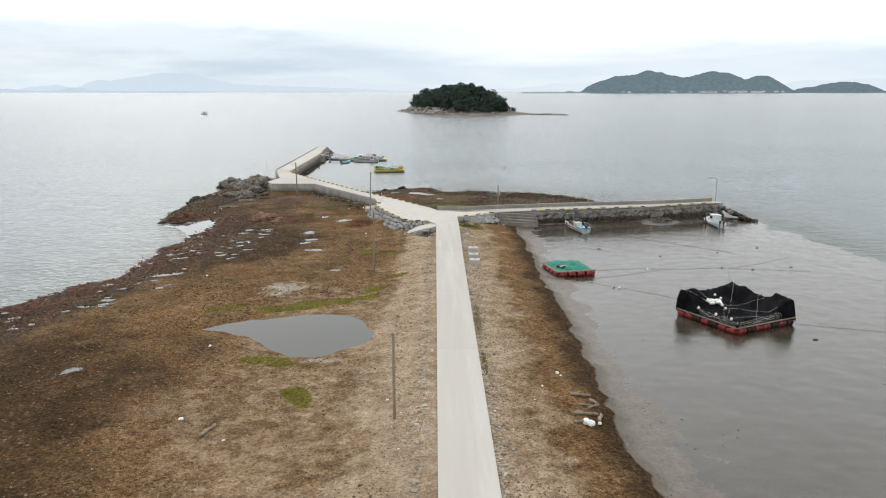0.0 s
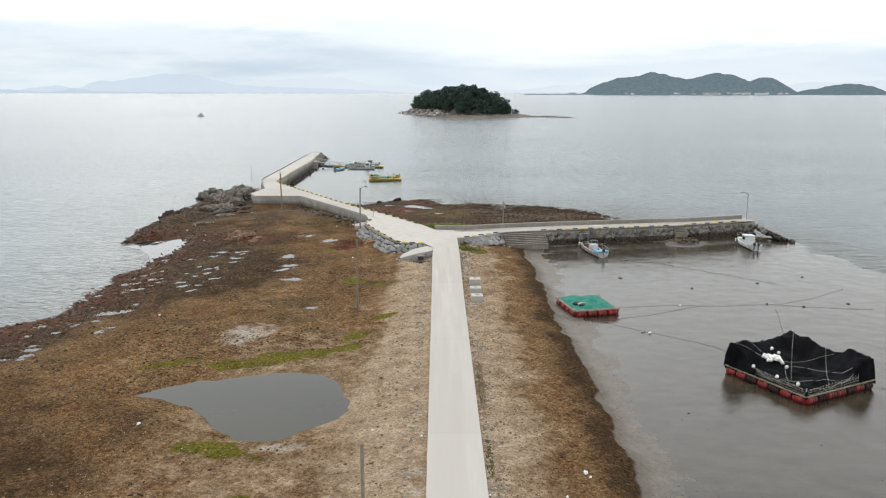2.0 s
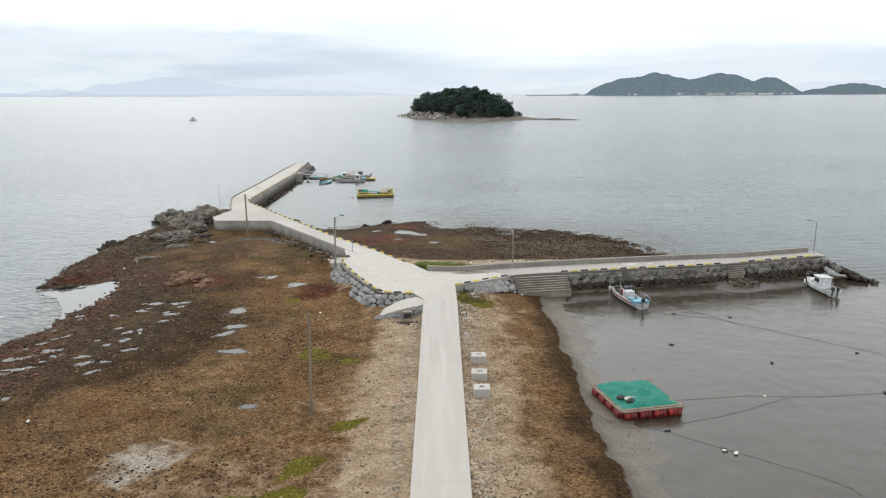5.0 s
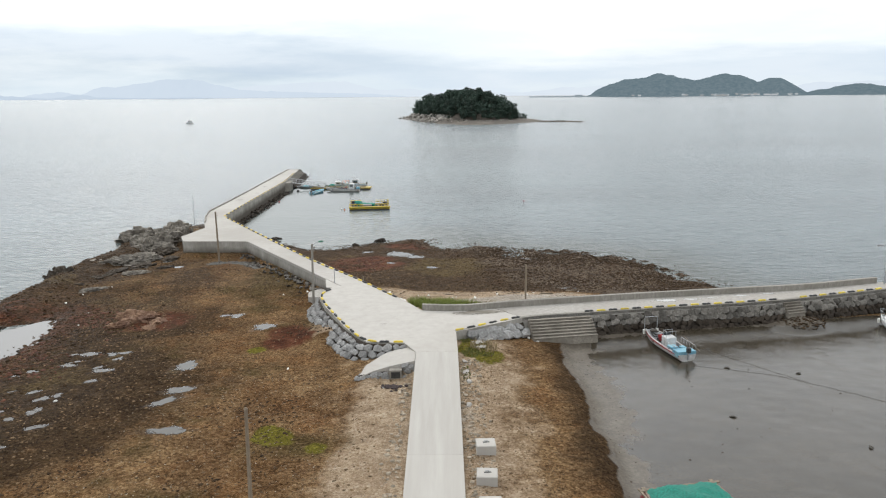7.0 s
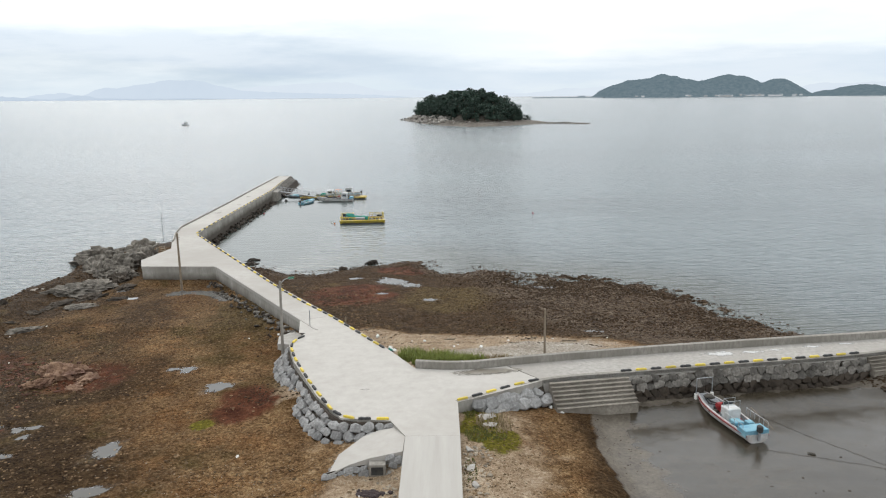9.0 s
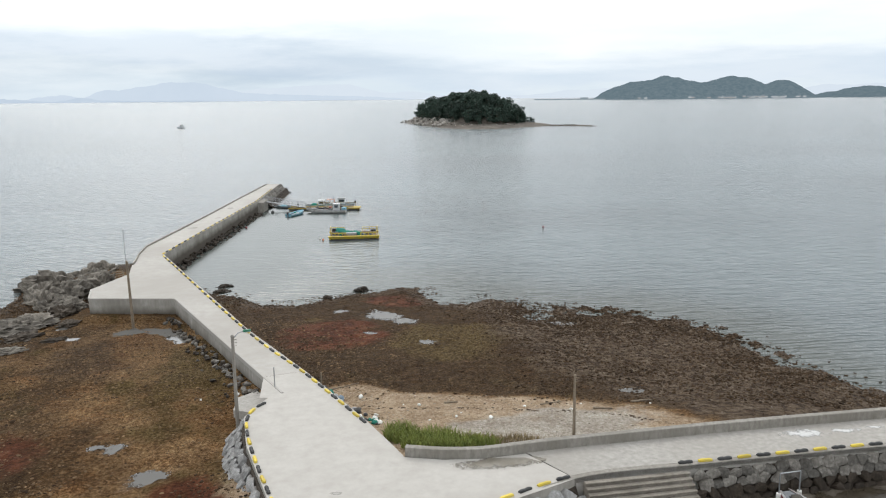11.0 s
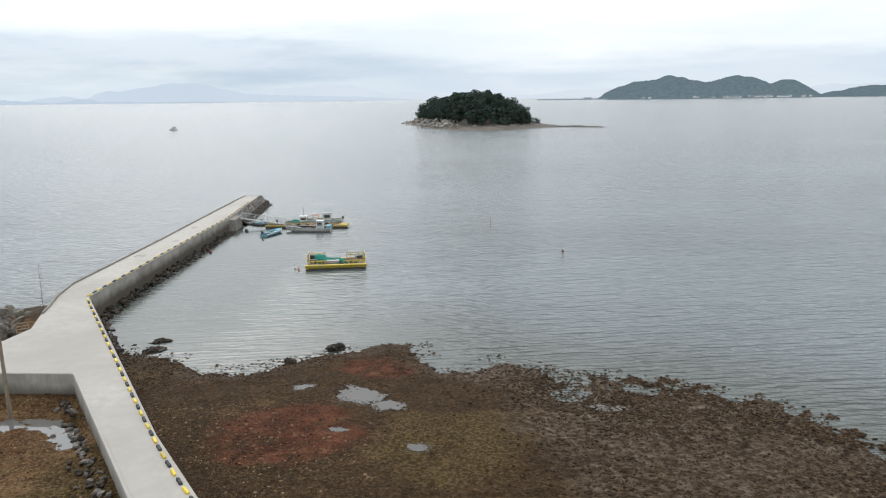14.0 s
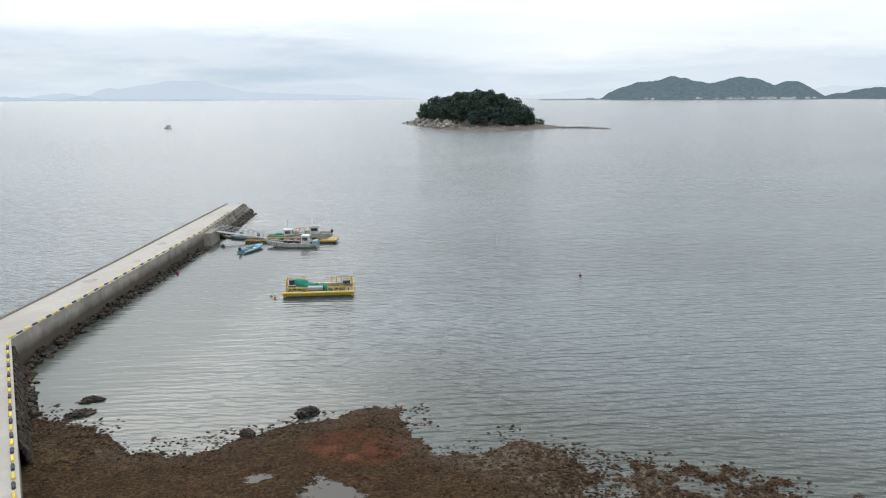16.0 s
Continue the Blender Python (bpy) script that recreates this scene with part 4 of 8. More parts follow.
# ---- water ----
def water_material(name, deep, murky, wave=1.0, calm=False):
    m, n, l, p = nodes_of(name)
    co = n.new("ShaderNodeTexCoord")
    geo = co.outputs["Object"]

    def tex(scale, stretch, turn, detail, dist=0.0):
        mp = n.new("ShaderNodeMapping")
        mp.inputs["Scale"].default_value, mp.inputs["Rotation"].default_value = stretch, (0, 0, radians(turn))
        l.new(geo, mp.inputs[0])
        t = n.new("ShaderNodeTexNoise")
        t.inputs["Scale"].default_value, t.inputs["Detail"].default_value = scale, detail
        t.inputs["Distortion"].default_value = dist
        l.new(mp.outputs[0], t.inputs["Vector"])
        return t.outputs["Fac"]

    at = n.new("ShaderNodeAttribute")
    at.attribute_name = "shallow"
    big = tex(0.02, (0.35, 1, 1), 12, 4)
    mx = n.new("ShaderNodeMixRGB")
    mx.inputs[1].default_value, mx.inputs[2].default_value = (*deep, 1), (*murky, 1)
    l.new(at.outputs["Fac"], mx.inputs[0])
    vb = n.new("ShaderNodeMapRange")
    vb.inputs["From Min"].default_value, vb.inputs["From Max"].default_value = 0.35, 0.65
    vb.inputs["To Min"].default_value, vb.inputs["To Max"].default_value = 0.86, 1.12
    l.new(big, vb.inputs["Value"])
    hs = n.new("ShaderNodeHueSaturation")
    l.new(vb.outputs[0], hs.inputs["Value"])
    tone = mx.outputs[0]
    if not calm:      # greener and clearer behind the breakwater
        lb, green = n.new("ShaderNodeAttribute"), n.new("ShaderNodeMixRGB")
        lb.attribute_name = "lee"
        green.inputs[2].default_value = (0.052, 0.064, 0.058, 1)
        l.new(lb.outputs["Fac"], green.inputs[0])
        l.new(tone, green.inputs[1])
        tone = green.outputs[0]
    l.new(tone, hs.inputs["Color"])
    l.new(hs.outputs[0], p.inputs["Base Color"])
    p.inputs["Roughness"].default_value, p.inputs["IOR"].default_value = (0.05 if calm else 0.18), 1.33
    prev = None
    if not calm:      # smoother water in the lee of the breakwater
        la, lee = n.new("ShaderNodeAttribute"), n.new("ShaderNodeMapRange")
        la.attribute_name = "lee"
        lee.inputs["To Min"].default_value, lee.inputs["To Max"].default_value = 1.0, 0.10
        l.new(la.outputs["Fac"], lee.inputs["Value"])
    def ripple(length, turn, bend, reach):
        """Wind ripples of that length, whose crests wander."""
        mp = n.new("ShaderNodeMapping")
        mp.inputs["Rotation"].default_value = (0, 0, radians(turn))
        l.new(geo, mp.inputs[0])
        w = n.new("ShaderNodeTexWave")
        w.wave_type, w.bands_direction, w.wave_profile = "BANDS", "Y", "SIN"
        w.inputs["Scale"].default_value, w.inputs["Distortion"].default_value = 0.314 / length, bend
        w.inputs["Detail"].default_value, w.inputs["Detail Scale"].default_value, w.inputs["Detail Roughness"].default_value = 3.0, reach, 0.6
        l.new(mp.outputs[0], w.inputs["Vector"])
        return w.outputs["Fac"]

    # long low swell lines, wavelets, fine chop
    bands = [] if calm else [(ripple(0.85, -7, 7.0, 0.35), 0.050), (ripple(0.5, 9, 6.0, 0.3), 0.022), (ripple(1.9, -14, 6.0, 0.5), 0.05)]
    for scale, stretch, turn, detail, dist, height in ((0.42, (0.20, 1, 1), 9, 3, 0.5, 0.45), (1.1, (0.28, 1, 1), 5, 3, 0.5, 0.42), (0.11, (0.24, 1, 1), 12, 4, 0.4, 0.55), (1.6, (0.6, 1, 1), 18, 2, 0.2, 0.20), (3.6, (0.8, 1, 1), -10, 2, 0.0, 0.08)):
        bp = n.new("ShaderNodeBump")
        bp.inputs["Strength"].default_value, bp.inputs["Distance"].default_value = 1.0, height * wave * 0.6
        if not calm:
            l.new(lee.outputs[0], bp.inputs["Strength"])
        l.new(tex(scale, stretch, turn, detail, dist), bp.inputs["Height"])
        if prev is not None:
            l.new(prev, bp.inputs["Normal"])
        prev = bp.outputs[0]
    for fac, height in bands:
        bp = n.new("ShaderNodeBump")
        bp.inputs["Distance"].default_value = height
        l.new(lee.outputs[0], bp.inputs["Strength"])
        l.new(fac, bp.inputs["Height"])
        l.new(prev, bp.inputs["Normal"])
        prev = bp.outputs[0]
    if not calm:      # steeper lee faces of the wavelets, which lean to the south
        lean = n.new("ShaderNodeVectorMath")
        lean.operation = "ADD"
        lean.inputs[1].default_value = (0.0, -0.075, 0.0)
        unit = n.new("ShaderNodeVectorMath")
        unit.operation = "NORMALIZE"
        l.new(prev, lean.inputs[0])
        l.new(lean.outputs[0], unit.inputs[0])
        prev = unit.outputs[0]
    l.new(prev, p.inputs["Normal"])
    return m


def build_water():
    xs, ys = spread(-60, 64, 1.0, -4800, 4800), spread(30, 260, 1.0, -600, 4850)
    gx, gy, quads = sheet(xs, ys)
    close = sdist(gx, gy, LAND)
    shallow = sstep(-16, 1, close) * (gy < 300) * sstep(-60, -20, gx) + 0.25 * sstep(-30, 0, close)
    me = big_mesh("sea", np.stack([gx, gy, np.zeros_like(gx)], 1), quads,
                  water_material("sea_water", (0.110, 0.131, 0.136), (0.075, 0.083, 0.074)), True)
    at = me.attributes.new("shallow", "FLOAT", "POINT")
    at.data.foreach_set("value", np.clip(shallow, 0, 1).astype(np.float32))
    at = me.attributes.new("lee", "FLOAT", "POINT")
    shelter = sstep(30, 8, ldist(gx, gy, [(-33, 178), (-34, 205), (-36, 238)])) * (gx > -40)
    shelter = np.maximum(shelter, 0.75 * sstep(-20, -2, close) * (gy > 140) * (gx > -40) * sstep(10, -6, gx))
    at.data.foreach_set("value", np.clip(shelter, 0, 1).astype(np.float32))
    return tagged(new("water", me), "calm grey tidal sea with low ripples", "water", kind="structure")


def disc_water(name, x, y, z, a, b, turn, mat, label, ragged=0.0):
    c, s = math.cos(radians(turn)), math.sin(radians(turn))
    q = random.Random(int(x * 91 + y * 37))
    ph = [q.uniform(0, math.tau) for _ in range(4)]
    vs = []
    for k in range(72):
        t = k * math.tau / 72
        g = 1 + ragged * (0.30 * math.sin(2 * t + ph[0]) + 0.28 * math.sin(3 * t + ph[1]) + 0.22 * math.sin(5 * t + ph[2]) + 0.14 * math.sin(8 * t + ph[3]) + 0.20 * math.sin(13 * t + ph[1]) * math.sin(2 * t + ph[3]) + q.uniform(-0.13, 0.13))
        u, v = a * g * math.cos(t), b * g * math.sin(t)
        vs.append((u * c - v * s, u * s + v * c, 0))
    me = mesh_of(name, vs, [list(range(72))], mat)
    ob = new(name, me)
    ob.matrix_basis = pose(x, y, z)
    return tagged(ob, label, "water", kind="structure")


build_ground()
build_water()
M_POOL = water_material("still_pool", (0.030, 0.028, 0.019), (0.030, 0.028, 0.019), 0.02, True)
for q in M_POOL.node_tree.nodes:      # silty water hardly mirrors
    if q.type == "BSDF_PRINCIPLED":
        q.inputs["Specular IOR Level"].default_value = 0.23
M_FILM = water_material("thin_water_film", (0.075, 0.069, 0.060), (0.075, 0.069, 0.060), 0.02, True)
M_FILM.node_tree.nodes["Principled BSDF"].inputs["Specular IOR Level"].default_value = 0.26
M_INLET = water_material("inlet_shallows", (0.11, 0.105, 0.097), (0.11, 0.105, 0.097), 0.02, True)
M_INLET.node_tree.nodes["Principled BSDF"].inputs["Specular IOR Level"].default_value = 0.7
disc_water("pond_water", -14.5, 64.3, 0.585, 10.5, 8.0, 8, M_POOL, "still grey rain pond on the tidal flat")
for (px, py, a, b, turn), lev in zip(PUDDLES, PUDDLE_Z):
    disc_water("puddle", px, py, lev - 0.03, a, b, turn, M_INLET if px < -20 and py > 150 else M_FILM, "shallow puddle shining on the weedy flat", 0.6)
INLET = [(-46.8, 123.6), (-42.2, 127.2), (-39.0, 132.8), (-36.6, 128.5), (-37.4, 122.6), (-37.6, 118.0), (-38.6, 112.0), (-40.8, 117.0), (-43.6, 121.4)]
tagged(new("inlet_water", mesh_of("inlet_water", [(x, y, 0.03) for x, y in INLET], [list(range(9))], M_INLET)), "still shallow inlet behind the dark rocks", "water", kind="structure")


# ---- concrete: road, junction, causeway, platform, piers ----
def follow_deck(bm, lift):
    """Cut the slab across every two metres, so that its top follows the slope."""
    bmesh.ops.triangulate(bm, faces=[f for f in bm.faces if len(f.verts) > 4])
    ys_ = [v.co.y for v in bm.verts]
    y = math.floor(min(ys_)) + 2
    while y < min(max(ys_), 134):
        bmesh.ops.bisect_plane(bm, geom=bm.verts[:] + bm.edges[:] + bm.faces[:], plane_co=(0, y, 0), plane_no=(0, 1, 0), dist=1e-4)
        y += 2
    for v in bm.verts:
        if v.co.z > 1.2:
            v.co.z = deck_z(v.co.x, v.co.y) + lift


def deck(name, outline, label, mat, bottom=-0.6, lift=0.0):
    bm = bmesh.new()
    prism(bm, outline, 2.5, bottom)
    follow_deck(bm, lift)
    out = [f for f in bm.faces if abs(f.normal.z) > 0.5 and sdist(np.array([f.calc_center_median().x]), np.array([f.calc_center_median().y]), outline)[0] < -0.02]
    bmesh.ops.delete(bm, geom=out, context="FACES_ONLY")
    bmesh.ops.recalc_face_normals(bm, faces=bm.faces[:])
    me = bpy.data.meshes.new(name)
    bm.to_mesh(me)
    bm.free()
    me.materials.append(mat)
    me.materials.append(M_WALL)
    # Upright faces take the wall colour, darkened to paint their shade.
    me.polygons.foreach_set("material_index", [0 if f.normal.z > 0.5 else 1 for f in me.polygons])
    ob = new(name, me)
    return tagged(ob, label, "road" if "road" in name else "pier", kind="structure")


def road_edges(y):
    """West and east edge of the road at y."""
    t = (y - 34) / 80
    return -0.40 - 0.75 * t, 2.92 - 0.62 * t


road = new("road")
tagged(road, "narrow pale concrete road along the gravel bank", "road", kind="structure")
cuts = [-60, -20, 8, 33, 57.5, 76, 95, 112.2]
for a, b in zip(cuts, cuts[1:]):
    ys_ = np.linspace(a, b - 0.012, 9)
    bm = bmesh.new()
    rows_ = []
    for y in ys_:
        l_, r_ = road_edges(max(y, 20))
        z = deck_z(0, y)
        rows_.append([bm.verts.new(v) for v in ((l_, y, z - 0.45), (l_, y, z - 0.02), (l_ + 0.02, y, z), (r_ - 0.02, y, z), (r_, y, z - 0.02), (r_, y, z - 0.45))])
    for p_, q_ in zip(rows_, rows_[1:]):
        for k in range(5):
            bm.faces.new((p_[k], p_[k + 1], q_[k + 1], q_[k]))
    bm.faces.new(rows_[0])
    bm.faces.new(rows_[-1])
    part("panel", bm, M_ROAD, road)

JUNCTION = [(-1.13, 112.2), (2.31, 112.2), (2.2, 117.2), (8.4, 120.7), (6.0, 123.6), (3.6, 123.0), (1.2, 122.9), (-1.0, 123.2), (-3.9, 128.4), (-9.4, 137.2), (-12.3, 136.0),
            (-10.1, 132.5), (-11.4, 130.8), (-11.8, 128.7), (-10.6, 124.7), (-7.7, 118.3), (-5.5, 114.8), (-2.2, 114.4)]
deck("pavement", JUNCTION, "wide pale concrete junction above the stone revetment", M_CONC)
deck("causeway", [(-9.42, 137.22), (-12.32, 136.02)] + PLAT + [(-36.9, 187), (-36.6, 181.4), (-16.6, 147.9)], "pale concrete causeway and square platform", M_CONC)
deck("pier", [(-36.9, 187.01), (-41.3, 187.01)] + PIER_OUT[1:] + [(-40.9, 269), (-38.0, 236), (-37.3, 205)], "long pale concrete breakwater pier in the sea", M_CONC, -2.0)


def ribbon(line, width, z0, z1, name, mat, label, side=1, follow=True, category="wall"):
    """A wall of that width along a line, on the line's left (1) or right (-1)."""
    pts = [Vector((p[0], p[1])) for p in line]
    bm = bmesh.new()
    rings = []
    for i, p in enumerate(pts):
        a, b = pts[max(i - 1, 0)], pts[min(i + 1, len(pts) - 1)]
        d = (b - a).normalized()
        nrm = Vector((-d.y, d.x)) * side
        base = deck_z(p.x, p.y) if follow else 0.0
        o = p + nrm * width
        rings.append([bm.verts.new((p.x, p.y, base + z0)), bm.verts.new((p.x, p.y, base + z1 - 0.03)), bm.verts.new((p.x + nrm.x * 0.03, p.y + nrm.y * 0.03, base + z1)),
                      bm.verts.new((o.x - nrm.x * 0.03, o.y - nrm.y * 0.03, base + z1)), bm.verts.new((o.x, o.y, base + z1 - 0.03)), bm.verts.new((o.x, o.y, base + z0))])
    for p, q in zip(rings, rings[1:]):
        for k in range(6):
            j = (k + 1) % 6
            bm.faces.new((p[k], p[j], q[j], q[k]))
    bm.faces.new(rings[0])
    bm.faces.new(rings[-1])
    bmesh.ops.recalc_face_normals(bm, faces=bm.faces[:])
    me = bpy.data.meshes.new(name)
    bm.to_mesh(me)
    bm.free()
    me.materials.append(mat)
    return tagged(new(name, me), label, category, kind="structure")


para_line = [(p.x, p.y) for p in smooth_line(PARA_R, 0.8)]
kerb_line = [(p.x, p.y) for p in smooth_line(KERB_R, 0.8)]
# east pier: deck between kerb edge and parapet
east = [q for q in kerb_line if q[0] > 8.4] + [(48.8, 130.6), (48.3, 133.0)] + [q for q in para_line[::-1] if q[0] > 6.0]
bm = bmesh.new()
prism(bm, east, 2.7, -0.8)
follow_deck(bm, -0.015)
bmesh.ops.recalc_face_normals(bm, faces=bm.faces[:])
me = bpy.data.meshes.new("pier_east")
bm.to_mesh(me)
bm.free()
me.materials.append(M_CONC_D)
tagged(new("pier_east", me), "old grey concrete pier with a low parapet", "pier", kind="structure")
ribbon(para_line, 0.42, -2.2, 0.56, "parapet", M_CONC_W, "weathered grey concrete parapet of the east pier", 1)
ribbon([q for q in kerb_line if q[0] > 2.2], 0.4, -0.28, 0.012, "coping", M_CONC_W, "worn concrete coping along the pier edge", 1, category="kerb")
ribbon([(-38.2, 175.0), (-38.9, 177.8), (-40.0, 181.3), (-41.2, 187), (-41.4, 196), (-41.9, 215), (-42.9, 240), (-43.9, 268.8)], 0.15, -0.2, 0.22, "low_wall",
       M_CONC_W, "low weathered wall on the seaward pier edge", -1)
ribbon([(-10.3, 132.8), (-19.8, 147.4), (-26.9, 158.35)], 0.22, -0.3, 0.05, "causeway_lip", M_CONC, "raised concrete lip on the causeway edge", -1, category="kerb")
ribbon([(-27.2, 158.56), (-36.05, 158.85)], 0.22, -0.3, 0.05, "platform_lip", M_CONC, "raised concrete lip on the platform edge", -1, category="kerb")
ribbon([(-36.25, 158.95), (-37.75, 162.7)], 0.22, -0.3, 0.05, "platform_lip", M_CONC, "raised concrete lip on the platform edge", -1, category="kerb")

# ramp down to the flat beside the road
bm = bmesh.new()
RAMP = [(-1.16, 110.2), (-1.13, 113.9), (-2.2, 114.3), (-3.9, 113.4), (-5.2, 111.4), (-5.5, 108.9), (-4.4, 109.7), (-3.2, 110.1)]
prism(bm, RAMP, lambda x, y: min(2.30, deck_z(0, y)) + (x + 1.1) * 0.20, lambda x, y: 0.2)
ob = part("ramp", bm, M_CONC, None)
tagged(ob, "small pale concrete ramp down to the flat", "ramp", kind="structure")


# ---- stones ----
def stone_mesh(seed, mat, sx=1.0, sy=0.8, sz=0.7, n=15, name="stone"):
    """An angular block: the hull of points scattered on a squared-off ball."""
    r = random.Random(seed)
    bm = bmesh.new()
    for _ in range(n + 6):
        v = Vector((r.gauss(0, 1), r.gauss(0, 1), r.gauss(0, 1))).normalized()
        k = max(abs(v.x), abs(v.y), abs(v.z))
        v = v / (k ** 0.92) * 0.5 * r.uniform(0.86, 1.02)
        bm.verts.new((v.x * sx, v.y * sy, v.z * sz))
    res = bmesh.ops.convex_hull(bm, input=bm.verts[:])
    bmesh.ops.delete(bm, geom=[g for g in res["geom_interior"] if isinstance(g, bmesh.types.BMVert)], context="VERTS")
    bmesh.ops.recalc_face_normals(bm, faces=bm.faces[:])
    me = bpy.data.meshes.new(name)
    bm.to_mesh(me)
    bm.free()
    me.materials.append(mat)
    return me


STONES = [stone_mesh(k, M_STONE) for k in range(14)]
STONES_W = [stone_mesh(40 + k, M_STONE_W) for k in range(14)]
STONES_B = [stone_mesh(80 + k, M_STONE_B) for k in range(10)]


def put_stone(parent, meshes, r, x, y, z, size, tilt=25, turn=None):
    ob = new("stone", r.choice(meshes))
    ob.parent = parent
    ob.matrix_basis = pose(x, y, z, r.uniform(-tilt, tilt), r.uniform(-tilt, tilt), r.uniform(0, 360) if turn is None else turn + r.uniform(-25, 25)) \
        @ Matrix.Diagonal((size * r.uniform(0.85, 1.2), size * r.uniform(0.85, 1.2), size * r.uniform(0.75, 1.05), 1))


def stone_face(parent, line, meshes, r, z_top, z_foot, out, size, run, hang=0.0, low=None):
    """Rows of fitted blocks down a sloping face over a dark backing; out: 1 puts the slope on the line's left, -1 on its right."""
    line = [Vector(p) for p in line]
    slope = math.hypot(run, z_top - z_foot)
    n_rows = max(2, round(slope / (size * 0.66)))

    def frame_at(pts, i):
        d = pts[min(i + 1, len(pts) - 1)] - pts[max(i - 1, 0)]
        d.normalize()
        return d, Vector((-d.y, d.x)) * out

    bm = bmesh.new()
    rings = []
    for i, p in enumerate(line):
        d, nv = frame_at(line, i)
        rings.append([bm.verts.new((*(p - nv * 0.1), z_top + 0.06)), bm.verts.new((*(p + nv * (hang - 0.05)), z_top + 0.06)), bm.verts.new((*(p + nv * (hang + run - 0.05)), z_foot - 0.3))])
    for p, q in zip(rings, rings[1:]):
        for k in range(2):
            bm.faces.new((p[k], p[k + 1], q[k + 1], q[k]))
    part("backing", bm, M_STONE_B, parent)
    for k in range(n_rows):
        f = (k + 0.5) / n_rows
        pts = walk_line(line, size * 0.86)
        for i, p in enumerate(pts):
            d, nv = frame_at(pts, i)
            o = p + d * (size * 0.43 * (k % 2) + r.uniform(-0.1, 0.1) * size) + nv * (hang + f * run)
            down = Vector((nv.x * run, nv.y * run, z_foot - z_top)).normalized()
            along = Vector((d.x, d.y, 0))
            up = along.cross(down)
            if up.z < 0:
                up = -up
            m = Matrix((along, up.cross(along), up)).transposed().to_4x4()
            ob = new("stone", r.choice(low if low and f > 0.55 else meshes))
            ob.parent = parent
            g_ = size * r.uniform(0.90, 1.16)
            ob.matrix_basis = Matrix.Translation((o.x, o.y, z_top - f * (z_top - z_foot) + r.uniform(-0.05, 0.07))) @ m @ pose(0, 0, 0, r.uniform(-7, 7), r.uniform(-7, 7), r.uniform(-15, 15) + r.choice((0, 180))) \
                @ Matrix.Diagonal((g_, g_ * r.uniform(0.85, 1.1), g_ * r.uniform(0.6, 0.85), 1))


rs = random.Random(11)
revetment = tagged(new("revetment"), "slope of fitted grey boulders below the junction", "revetment", kind="structure")
stone_face(revetment, [(p.x, p.y) for p in smooth_line(REVET, 0.5)], STONES, rs, 2.2, 0.75, 1, 0.85, 1.25, 0.10)
wall_e = tagged(new("stone_wall"), "dry stone facing of dark and grey tidal blocks", "stone wall", kind="structure")
stone_face(wall_e, [q for q in kerb_line if 15.1 < q[0] < 34.5], STONES_W, rs, 2.36, 0.45, -1, 0.85, 0.6, 0.03, STONES_B)
stone_face(wall_e, [q for q in kerb_line if 36.8 < q[0] < 48.8], STONES_W, rs, 2.36, 0.45, -1, 0.85, 0.6, 0.03, STONES_B)
wall_b = tagged(new("stone_wall"), "short facing of big pale stones beside the steps", "stone wall", kind="structure")
stone_face(wall_b, [q for q in kerb_line if 3.4 < q[0] < 8.6], STONES, rs, 2.15, 1.2, -1, 1.15, 1.0, 0.05)
ramp_wall = tagged(new("stone_wall"), "low rubble wall under the concrete ramp", "stone wall", kind="structure")
stone_face(ramp_wall, [(-5.6, 108.9), (-4.4, 109.6), (-3.35, 110.0)], STONES, rs, 1.45, 0.9, -1, 0.55, 0.35, 0.0)
stone_face(ramp_wall, [(-1.95, 110.1), (-1.25, 110.2)], STONES, rs, 2.0, 0.95, -1, 0.6, 0.5, 0.0)
stone_face(ramp_wall, [(-5.4, 111.0), (-5.6, 109.0)], STONES, rs, 1.25, 0.8, -1, 0.4, 0.2, 0.0)

# rubble at the ends and along the basin side of the pier
head = tagged(new("rubble_slope"), "dark rubble slope at the end of the east pier", "rubble", kind="structure")
for k in range(60):
    u, v = rs.random(), rs.random()
    x, y = 47.8 + u * 5.6, 130.4 - u * 3.6 + v * 4.2 * (1 - 0.6 * u) - 0.5
    put_stone(head, STONES_B if u > 0.35 else STONES_W, rs, x, y, 2.3 * (1 - u) ** 1.15 - 0.05, rs.uniform(0.7, 1.25))
armour = tagged(new("rock_armour"), "dark wet boulders along the foot of the pier", "rock armour", kind="structure")
for i, p in enumerate(walk_line([Vector(q) for q in ((-30.2, 171.2), (-36.2, 181.3), (-36.9, 188), (-37.2, 205), (-37.9, 235))], 0.62)):
    for k in range(3):
        o = rs.uniform(0.05, 1.5) if p.y > 183 else rs.uniform(0.1, 1.2)
        put_stone(armour, STONES_B, rs, p.x + o + 0.1, p.y + rs.uniform(-0.3, 0.3), 0.50 - 0.45 * o + rs.uniform(-0.1, 0.1), rs.uniform(0.35, 0.75), 14)
headw = tagged(new("rubble_slope"), "grey rubble slope at the head of the breakwater", "rubble", kind="structure")
stone_face(headw, [(p.x, p.y) for p in walk_line([Vector((-38.75, 242.6)), Vector((-40.95, 269.4))], 0.6)], STONES_W, rs, 2.0, -0.25, -1, 0.85, 2.6, 0.0, STONES_B)
stone_face(headw, [(-40.6, 269.3), (-41.6, 269.3), (-42.8, 269.3), (-44.0, 269.3)], STONES_W, rs, 2.0, -0.25, -1, 0.85, 2.4, 0.0, STONES_B)
